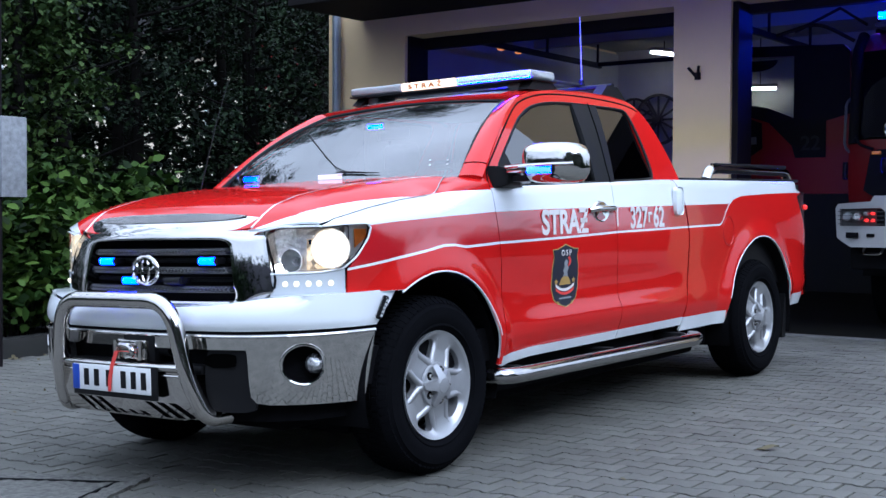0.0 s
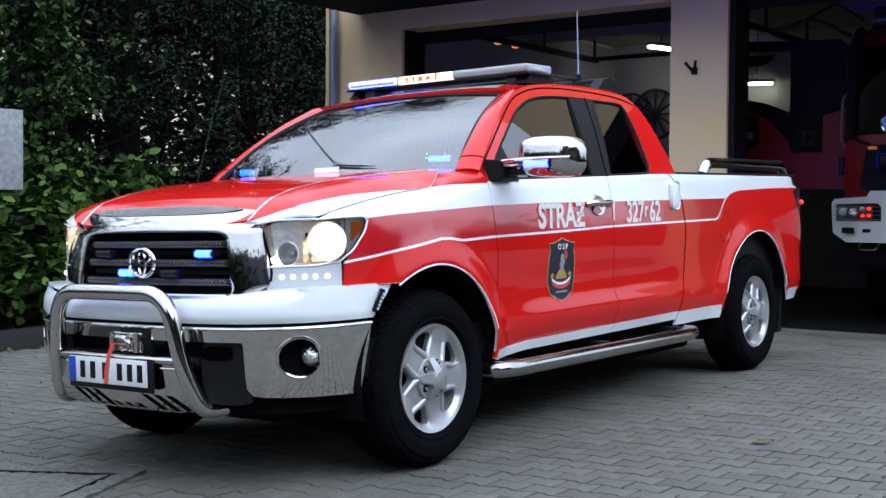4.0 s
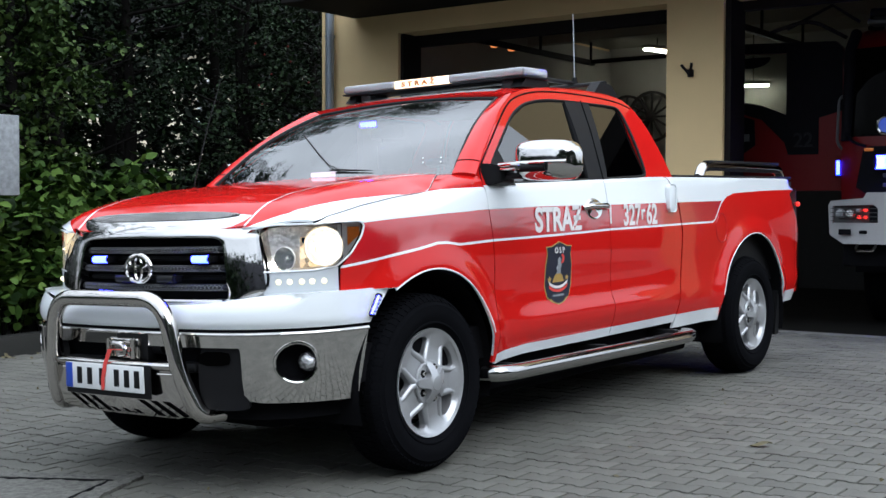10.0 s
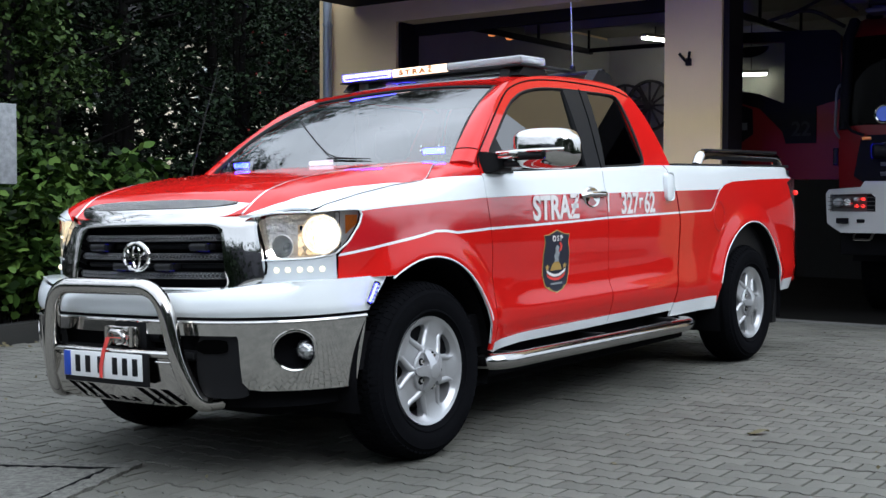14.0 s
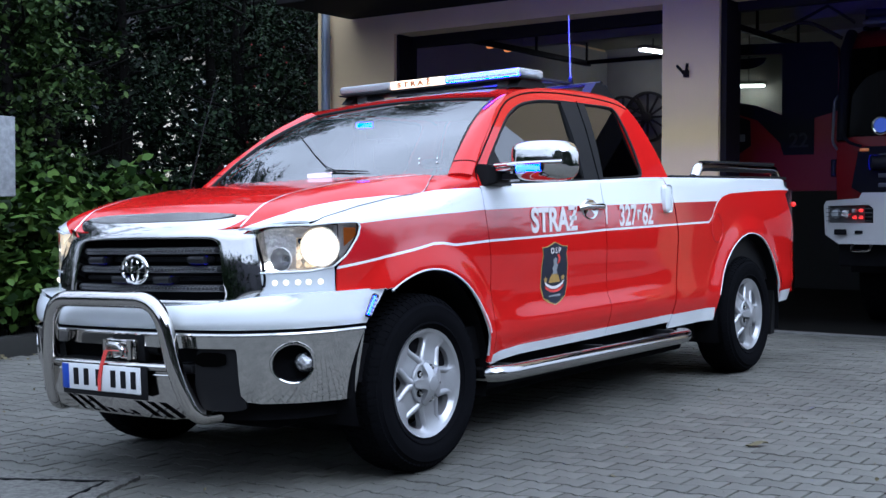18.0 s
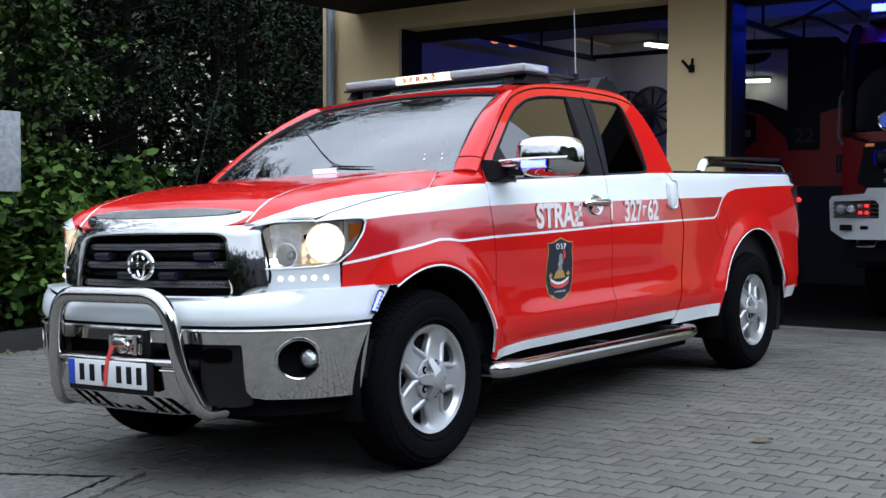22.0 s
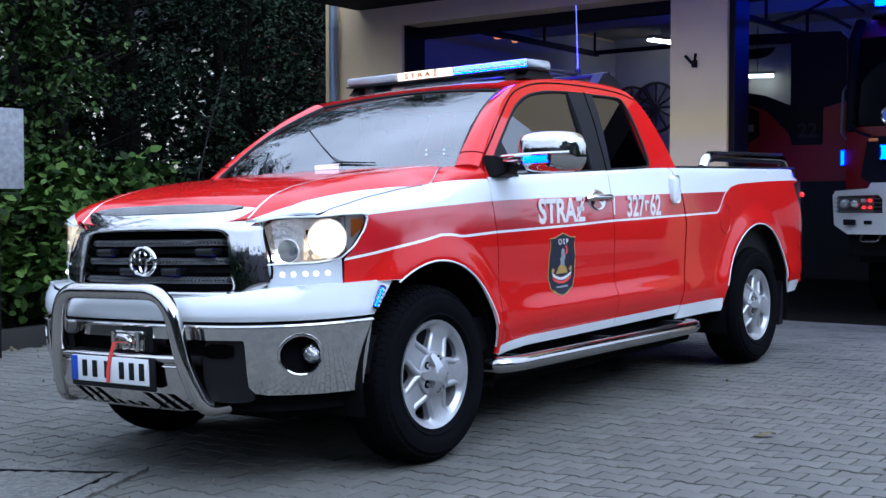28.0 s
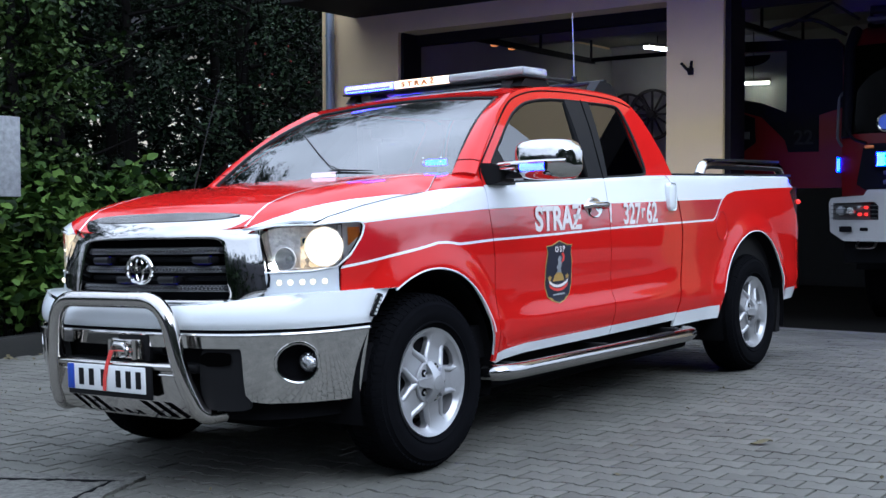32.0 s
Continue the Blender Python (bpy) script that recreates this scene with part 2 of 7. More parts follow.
# blue fill light for the bay
BLUEROOM = mat("blue_bay_fill", (0.1, 0.2, 1.0), 0.4, glow=(0.02, 0.05, 1.0), power=600)
BLUEIN = mat("blue_led_block", (0.1, 0.2, 1.0), 0.4, glow=(0.0180, 0.0120, 1.0), power=150)
BLUEMIR = mat("blue_led_strip", (0.1, 0.2, 1.0), 0.4, glow=(0.0215, 0.0155, 1.0), power=40)
DIODELENS = mat("clear_diode_lens", (0.62, 0.64, 0.66), 0.2, 0.2, 0.1, 40, 200)
LEDOFF = mat("led_off", (0.35, 0.37, 0.4), 0.25, 0.3, 0.15, 40, 200)
LETTER = mat("white_lettering", (0.75, 0.72, 0.72), 0.35, 0, 0.06, 20, 300)
PLATEW = mat("plate_white", (0.72, 0.73, 0.73), 0.4, 0, 0.04)
PLATEB = mat("plate_blue", (0.02, 0.06, 0.38), 0.4)
GOLD = mat("badge_gold", (0.42, 0.27, 0.07), 0.4, 0, 0.2, 30, 200)
NAVY = mat("badge_navy", (0.012, 0.014, 0.03), 0.4, 0, 0.2, 30, 200)
STRAP = mat("red_strap", (0.62, 0.05, 0.04), 0.75, 0, 0.15, 60, 300, bump=0.001)


# ---- shape helpers ----
def obj(name, bm, material, smooth=True):
    me = bpy.data.meshes.new(name)
    bmesh.ops.recalc_face_normals(bm, faces=bm.faces)
    bm.to_mesh(me)
    bm.free()
    for m in (material if isinstance(material, (list, tuple)) else (material,)):
        me.materials.append(m)
    if smooth:
        me.shade_smooth()
        me.set_sharp_from_angle(angle=radians(38))
    return new(name, me)


def part(name, bm, material, parent, label="", smooth=True):
    ob = obj(name, bm, material, smooth)
    ob.parent = parent
    return tagged(ob, label)


def thing(name, m, label, category, group="", kind=""):
    ob = new(name)
    ob.empty_display_size = 0.2
    ob.matrix_world = m
    return tagged(ob, label, category, group, kind)


def quads(rows, bm=None, closed=False, mats=None):
    """A skin over rows of points; mats gives the material index of each strip between rows."""
    bm = bm or bmesh.new()
    vs = [[bm.verts.new(p) for p in r] for r in rows]
    for k, (a, b) in enumerate(zip(vs, vs[1:])):
        n = len(a)
        for i in range(n if closed else n - 1):
            j = (i + 1) % n
            try:
                f = bm.faces.new((a[i], a[j], b[j], b[i]))
                if mats:
                    f.material_index = mats[k]
            except ValueError:
                pass
    return bm


def thick(bm, d, heart=(1.8, 0.0, 0.7)):
    """Give a skin thickness d towards a point inside its thing."""
    bmesh.ops.remove_doubles(bm, verts=bm.verts[:], dist=1e-4)
    bmesh.ops.dissolve_degenerate(bm, dist=1e-4, edges=bm.edges[:])
    bmesh.ops.recalc_face_normals(bm, faces=bm.faces)
    bm.normal_update()
    way = sum((Vector(heart) - f.calc_center_median()).normalized().dot(f.normal) * f.calc_area() for f in bm.faces)
    d = d if way > 0 else -d
    edge = [e for e in bm.edges if e.is_boundary]
    faces = bm.faces[:]
    inner = {v: bm.verts.new(v.co + v.normal * d) for v in bm.verts[:]}
    for f in faces:
        bm.faces.new([inner[v] for v in f.verts][::-1]).material_index = f.material_index
    for e in edge:
        a, b = e.verts
        bm.faces.new((a, b, inner[b], inner[a])).material_index = e.link_faces[0].material_index
    return bm


def box(x0, x1, y0, y1, z0, z1, bev=0.0, bm=None, seg=2):
    bm2 = bmesh.new()
    bmesh.ops.create_cube(bm2, size=1, matrix=Matrix.Translation(((x0 + x1) / 2, (y0 + y1) / 2, (z0 + z1) / 2)) @ Matrix.Diagonal((x1 - x0, y1 - y0, z1 - z0, 1)))
    if bev:
        bmesh.ops.bevel(bm2, geom=bm2.edges[:], offset=bev, segments=seg, affect="EDGES", profile=0.5)
    return join(bm, bm2)


def join(bm, other):
    if bm is None:
        return other
    me = bpy.data.meshes.new("tmp")
    other.to_mesh(me)
    other.free()
    bm.from_mesh(me)
    bpy.data.meshes.remove(me)
    return bm


def tube(pts, r, n=12, bm=None, cap=True, flat=1.0):
    """A round bar along points."""
    bm = bm or bmesh.new()
    pts = [Vector(p) for p in pts]
    rings, up = [], None
    for i, p in enumerate(pts):
        d = (pts[min(i + 1, len(pts) - 1)] - pts[max(i - 1, 0)]).normalized()
        if up is None:
            up = Vector((0, 0, 1)) if abs(d.z) < 0.9 else Vector((1, 0, 0))
        s = d.cross(up).normalized()
        up = s.cross(d).normalized()
        ri = r[i] if isinstance(r, (list, tuple)) else r
        rings.append([p + (s * math.cos(a) + up * math.sin(a) * flat) * ri for a in (2 * math.pi * k / n for k in range(n))])
    start = len(bm.verts)
    quads(rings, bm, closed=True)
    if cap:
        bm.verts.ensure_lookup_table()
        bm.faces.new(bm.verts[start:start + n][::-1])
        bm.faces.new(bm.verts[len(bm.verts) - n:len(bm.verts)])
    return bm


def bend(pts, r=0.08, n=6):
    """Round the corners of a polyline."""
    pts = [Vector(p) for p in pts]
    out = [pts[0]]
    for a, b, c in zip(pts, pts[1:], pts[2:]):
        d0, d1 = (a - b), (c - b)
        k = min(r, d0.length * 0.48, d1.length * 0.48)
        p0, p1 = b + d0.normalized() * k, b + d1.normalized() * k
        out += [p0.lerp(b, t).lerp(b.lerp(p1, t), t) for t in (i / n for i in range(n + 1))]
    return out + [pts[-1]]


def lathe(profile, n=40, bm=None, axis="y"):
    """A ring turned about the y axis from (radius, y) pairs."""
    rows = [[(r * math.cos(a), y, r * math.sin(a)) for a in (2 * math.pi * k / n for k in range(n))] for r, y in profile]
    return quads(rows, bm, closed=True)


def plate(outline, holes, depth, put, bm=None):
    """A sheet with holes: 2D loops filled, pushed back by depth along the way that put(u, v, d) gives."""
    flat = bmesh.new()
    for loop in (outline, *holes):
        vs = [flat.verts.new((u, v, 0)) for u, v in loop]
        for a, b in zip(vs, vs[1:] + vs[:1]):
            flat.edges.new((a, b))
    bmesh.ops.triangle_fill(flat, use_beauty=True, use_dissolve=False, edges=flat.edges[:])
    me = bpy.data.meshes.new("tmp")
    flat.to_mesh(me)
    flat.free()
    bm = bm or bmesh.new()
    co = [v.co.copy() for v in me.vertices]
    fr = [bm.verts.new(put(c.x, c.y, 0.0)) for c in co]
    bk = [bm.verts.new(put(c.x, c.y, depth)) for c in co]
    for p in me.polygons:
        bm.faces.new([fr[i] for i in p.vertices])
        bm.faces.new([bk[i] for i in p.vertices][::-1])
    k = 0
    for loop in (outline, *holes):
        m = len(loop)
        for i in range(m):
            a, b = k + i, k + (i + 1) % m
            bm.faces.new((fr[a], fr[b], bk[b], bk[a]))
        k += m
    bpy.data.meshes.remove(me)
    return bm


def ring_plate(outer, hole, put, n=64, m=6, bulge=0.0, back=0.05):
    """A smooth sheet round a hole: rows run from the hole to the outer loop, matched by angle."""
    cx, cy = sum(p[0] for p in hole) / len(hole), sum(p[1] for p in hole) / len(hole)

    def at_angle(loop, a):
        best = None
        for (x0, y0), (x1, y1) in zip(loop, loop[1:] + loop[:1]):
            dx, dy = x1 - x0, y1 - y0
            den = math.cos(a) * dy - math.sin(a) * dx
            if abs(den) < 1e-9:
                continue
            r = ((x0 - cx) * dy - (y0 - cy) * dx) / den
            t = ((x0 - cx) * math.sin(a) - (y0 - cy) * math.cos(a)) / den
            if r > 0 and -1e-6 <= t <= 1 + 1e-6 and (best is None or r > best):
                best = r
        return (cx + best * math.cos(a), cy + best * math.sin(a))
    angles = sorted({round(2 * math.pi * k / n, 5) for k in range(n)} | {round(math.atan2(y - cy, x - cx) % (2 * math.pi), 5) for x, y in outer} | {round(math.atan2(y - cy, x - cx) % (2 * math.pi), 5) for x, y in hole if len(hole) < 20})
    rows = [[put(*at_angle(hole, a), back) for a in angles]]
    for k in range(m + 1):
        t = k / m
        row = []
        for a in angles:
            (u0, v0), (u1, v1) = at_angle(hole, a), at_angle(outer, a)
            row.append(put(u0 + (u1 - u0) * t, v0 + (v1 - v0) * t, -bulge * math.sin(math.pi * min(t * 0.9 + 0.1, 1))))
        rows.append(row)
    rows.append([put(*at_angle(outer, a), back) for a in angles])
    return quads(rows, closed=True)


def soften(loop, times=2):
    """Cut the corners of a loop."""
    for _ in range(times):
        loop = [p for (a, b), (c, d) in zip(loop, loop[1:] + loop[:1]) for p in ((a * 0.75 + c * 0.25, b * 0.75 + d * 0.25), (a * 0.25 + c * 0.75, b * 0.25 + d * 0.75))]
    return loop


def round_open(path, times=2):
    """Round the bends of an open path and keep its ends."""
    for _ in range(times):
        cut = [p for (a, b), (c, d) in zip(path, path[1:]) for p in ((a * 0.75 + c * 0.25, b * 0.75 + d * 0.25), (a * 0.25 + c * 0.75, b * 0.25 + d * 0.75))]
        path = [path[0]] + cut[1:-1] + [path[-1]]
    return path


def dense(loop, step):
    """Add points along a loop so that no side is longer than step."""
    out = []
    for (u0, v0), (u1, v1) in zip(loop, loop[1:] + loop[:1]):
        n = max(1, math.ceil(math.hypot(u1 - u0, v1 - v0) / step))
        out += [(u0 + (u1 - u0) * i / n, v0 + (v1 - v0) * i / n) for i in range(n)]
    return out


def curve_at(pts, s):
    """A smooth curve through points at even parameters, s from 0 to 1 (Catmull-Rom)."""
    n = len(pts) - 1
    f = min(max(s, 0), 1) * n
    i = min(int(f), n - 1)
    t = f - i
    p = [np.array(pts[min(max(j, 0), n)], float) for j in (i - 1, i, i + 1, i + 2)]
    return tuple(0.5 * ((2 * p[1]) + (p[2] - p[0]) * t + (2 * p[0] - 5 * p[1] + 4 * p[2] - p[3]) * t * t + (3 * p[1] - p[0] - 3 * p[2] + p[3]) * t ** 3))


def lerp_table(x, xs, ys):
    return float(np.interp(x, xs, ys))


def text(name, words, size, material, parent, m, bold=0.0, deep=0.002, wide=1.0, label=""):
    cu = bpy.data.curves.new(name, "FONT")
    cu.body, cu.size, cu.offset, cu.extrude = words, size, bold, deep
    cu.align_x, cu.align_y = "CENTER", "CENTER"
    tmp = new(name, cu)
    me = bpy.data.meshes.new_from_object(tmp.evaluated_get(bpy.context.evaluated_depsgraph_get()))
    bpy.data.objects.remove(tmp)
    me.transform(Matrix.Diagonal((wide, 1, 1, 1)))
    me.materials.clear()
    me.materials.append(material)
    ob = new(name, me)
    ob.parent = parent
    ob.matrix_local = m
    return tagged(ob, label)


# ---- the pickup: x runs to its rear from the front axle, y to its right, z up ----
ARCHES = ((0.0, 0.425, 0.497), (3.68, 0.42, 0.55))
LINE_X = (-0.625, -0.281, -0.05, 0.047, 0.13, 0.221, 0.531, 1.134, 1.685, 2.573, 3.04, 3.09, 3.14, 3.20, 3.29, 3.426, 3.9, 4.447, 4.8)
LINE_Z = (0.938, 0.992, 1.022, 1.036, 1.035, 1.023, 1.032, 1.040, 1.052, 1.059, 1.062, 1.085, 1.14, 1.19, 1.232, 1.254, 1.268, 1.275, 1.27)
BELT_X, BELT_Z = (0.4, 0.8, 1.5, 2.24, 2.6), (1.292, 1.312, 1.335, 1.352, 1.355)
LAMPS = {}


def half_width(x, z):
    w = lerp_table(z, (0.38, 0.48, 0.57, 0.63, 0.70, 0.80, 0.96, 1.03, 1.10, 1.19, 1.30, 1.37), (0.93, 0.965, 0.990, 0.994, 0.990, 0.990, 0.999, 1.001, 0.9985, 0.992, 0.980, 0.970))
    shelf = min(max((x - 0.66) / 0.25, 0), 1) * min(max((2.62 - x) / 0.5, 0), 1)
    w += shelf * lerp_table(z, (0.44, 0.52, 0.58, 0.62, 0.645, 0.67, 0.70, 0.76, 0.90), (0.0, 0.004, 0.011, 0.014, 0.011, 0.002, -0.005, -0.006, 0.0))
    w -= 0.115 * max(0, (-0.08 - x) / 0.55) ** 2.2
    w -= 0.07 * max(0, (x - 4.25) / 0.5) ** 2.5
    for cx, cz, r in ARCHES:
        k = min(max(1 - (math.hypot(x - cx, z - cz) - r) / 0.14, 0), 1)
        w += 0.028 * k * k * (3 - 2 * k)
    return w


def body_bottom(x, low):
    z = low
    for cx, cz, r in ARCHES:
        if abs(x - cx) < r:
            z = max(z, cz + math.sqrt(r * r - (x - cx) ** 2))
    return z


def line_z(x):
    return lerp_table(x, LINE_X, LINE_Z)


def film_top(x):
    return max(lerp_table(x, (-0.6, -0.47, 0.1, 0.46, 0.92, 1.66, 3.15), (1.13, 1.142, 1.168, 1.181, 1.19, 1.19, 1.197)), line_z(x) + 0.0062)


def side_skin(xs, front, rear, low, strip, top, shoulder, sign):
    """One side panel: columns at xs, front and rear edges as x over z, its livery in bands."""
    rows = None
    x0, x1 = xs[0], xs[-1]

    def slide(x, z):
        return x + (front(z) - x0) * max(0, 1 - (x - x0) / 0.25) + (rear(z) - x1) * max(0, 1 - (x1 - x) / 0.25)
    for x in xs:
        zb = body_bottom(x, low(x))
        zl, zf, zt = line_z(x), film_top(x), top(x)
        z1 = min(zb + strip(x), zl - 0.03)
        zs = [zb, z1] + [z1 + (zl - 0.006 - z1) * k / 26 for k in range(1, 27)] + [zl + 0.006] + [zl + 0.006 + (zf - zl - 0.006) * k / 3 for k in (1, 2, 3)]
        pts = []
        for z in zs:
            xx = slide(x, z)
            pts.append((xx, sign * half_width(xx, z), z))
        pts += [(slide(x, z), sign * y, z) for y, z in shoulder(x, zf, zt)]
        rows = [[] for _ in pts] if rows is None else rows
        for r, p in zip(rows, pts):
            r.append(p)
    bands = [1] + [0] * 26 + [1] + [2] * 3
    bands += [1] * min(5, len(rows) - 1 - len(bands))
    bands += [0] * (len(rows) - 1 - len(bands))
    return quads(rows, mats=bands)


def arc_columns(x0, x1, n):
    xs = set(np.linspace(x0, x1, n).round(4))
    for cx, cz, r in ARCHES:
        xs |= {round(cx + r * math.cos(a), 4) for a in np.linspace(0.0, math.pi, 33) if x0 < cx + r * math.cos(a) < x1}
    return sorted(xs)


def seam_a(z):
    return lerp_table(z, (0.4, 0.51, 0.93, 1.20, 1.37), (0.515, 0.515, 0.508, 0.474, 0.455))


def seam_b(z):
    return lerp_table(z, (0.4, 0.52, 1.25, 1.4), (1.695, 1.692, 1.652, 1.64))


def seam_c(z):
    return lerp_table(z, (0.4, 0.58, 0.8, 1.0, 1.2, 1.32, 1.4), (2.50, 2.53, 2.565, 2.575, 2.54, 2.45, 2.42))


HOOD_X = (-0.74, -0.66, -0.60, -0.45, -0.317, -0.1, 0.08, 0.30, 0.50)
HOOD_Z = (1.135, 1.205, 1.243, 1.285, 1.310, 1.338, 1.352, 1.370, 1.380)
SEAM_X, SEAM_Z = (-0.70, -0.64, -0.55, -0.33, -0.10, 0.157, 0.30, 0.45), (1.10, 1.132, 1.172, 1.217, 1.252, 1.275, 1.312, 1.352)


def hood_z(x, y):
    zc = lerp_table(x, HOOD_X, HOOD_Z)
    zs = lerp_table(x, SEAM_X, SEAM_Z)
    k = min(abs(y) / 0.865, 1.0)
    drop = 0.22 * k ** 2 + 0.78 * max(0, (k - 0.72) / 0.28) ** 2
    ridge = 0.003 * math.exp(-((abs(y) - 0.60) / 0.07) ** 2)
    return zc - (zc - zs) * drop + ridge


# shut line of the bonnet, upper edge of the white flank and the thin line, as y over x
SHUT_X, SHUT_Y = (-0.615, -0.571, -0.434, -0.18, 0.075, 0.15, 0.215, 0.31, 0.42), (0.85, 0.865, 0.875, 0.88, 0.88, 0.87, 0.845, 0.795, 0.735)
FLANK_X, FLANK_Y = (-0.75, -0.70, -0.647, -0.56, -0.462, -0.248, 0.04, 0.075), (0.57, 0.66, 0.735, 0.775, 0.795, 0.83, 0.872, 0.88)
THIN_X, THIN_Y = (-0.74, -0.622, -0.44, -0.274, 0.14, 0.42), (0.565, 0.578, 0.572, 0.60, 0.635, 0.705)


def nose_x(y):
    """Where the plan of the nose lies, forward of the bonnet, at a distance y from the middle."""
    ps = [curve_at(NOSE, q) for q in np.linspace(0, 1, 61)]
    return float(np.interp(abs(y), [q[1] for q in ps], [q[0] for q in ps]))


def lamp_top(q):
    """Upper edge of the headlamp along the nose."""
    x, y = curve_at(NOSE, q)
    return min(hood_z(x, y) - 0.007, 1.142) if q < 0.667 else lerp_table(q, (0.667, 0.80, 0.94, 0.962, 0.975), (1.140, 1.146, 1.148, 1.142, 1.128))


def glass_y(z):
    return 0.97 - (z - 1.3) * 0.5


NOSE = ((-0.80, 0.0), (-0.79, 0.30), (-0.755, 0.57), (-0.70, 0.725), (-0.615, 0.845), (-0.51, 0.918), (-0.40, 0.962))
BUMP = ((-0.955, 0.0), (-0.95, 0.25), (-0.925, 0.49), (-0.86, 0.70), (-0.73, 0.86), (-0.57, 0.94), (-0.42, 0.97), (-0.30, 0.985))


def wrap(curve, s0, s1, n, zs, sign, inset=0.0, lean=0.0):
    """A strip round the nose: heights zs(s) as a list, along a plan curve; lean draws it in towards the top."""
    cols = []
    for i in range(n + 1):
        s = s0 + (s1 - s0) * i / n
        x, y = curve_at(curve, s)
        x2, y2 = curve_at(curve, min(s + 0.01, 1))
        x1, y1 = curve_at(curve, max(s - 0.01, 0))
        t = Vector((x2 - x1, y2 - y1)).normalized()
        nx, ny = -t.y, t.x
        if nx > 0:
            nx, ny = -nx, -ny
        z = zs(s)
        col = []
        for k, h in enumerate(z):
            d = -inset - lean * (k / max(len(z) - 1, 1))
            col.append((x + nx * d, sign * (y + ny * d), h))
        cols.append(col)
    return quads(cols)


def flasher(name, parent, m, length, radius, lit, label):
    """A lamp element that turns in its housing: one half gives light, the other is dark."""
    bm = bmesh.new()
    n = 12
    for x in (-length / 2, length / 2):
        for k in range(n):
            a = 2 * math.pi * k / n + math.pi / n
            bm.verts.new((x, -radius * math.cos(a), radius * math.sin(a)))
    bm.verts.ensure_lookup_table()
    v = bm.verts
    for k in range(n):
        j = (k + 1) % n
        f = bm.faces.new((v[k], v[j], v[n + j], v[n + k]))
        mid = 2 * math.pi * (k + 1) / n
        f.material_index = 0 if math.cos(mid) > 0.3 else 1
    for ring in (list(v)[:n][::-1], list(v)[n:]):
        bm.faces.new(ring).material_index = 1
    ob = part(name, bm, (lit, BLACK), parent, label)
    ob.matrix_local = m
    arc = [(radius * 1.07 * math.sin(q), -radius * 1.07 * math.cos(q)) for q in np.linspace(radians(66), radians(294), 18)]
    cup = part("lamp_shield", quads([[(x, y, z) for z, y in arc] for x in (-length / 2 - 0.002, length / 2 + 0.002)]), DARK, parent)
    cup.matrix_local = m
    LAMPS[name] = (ob, m)
    ob.name = "lamp_element"
    return ob


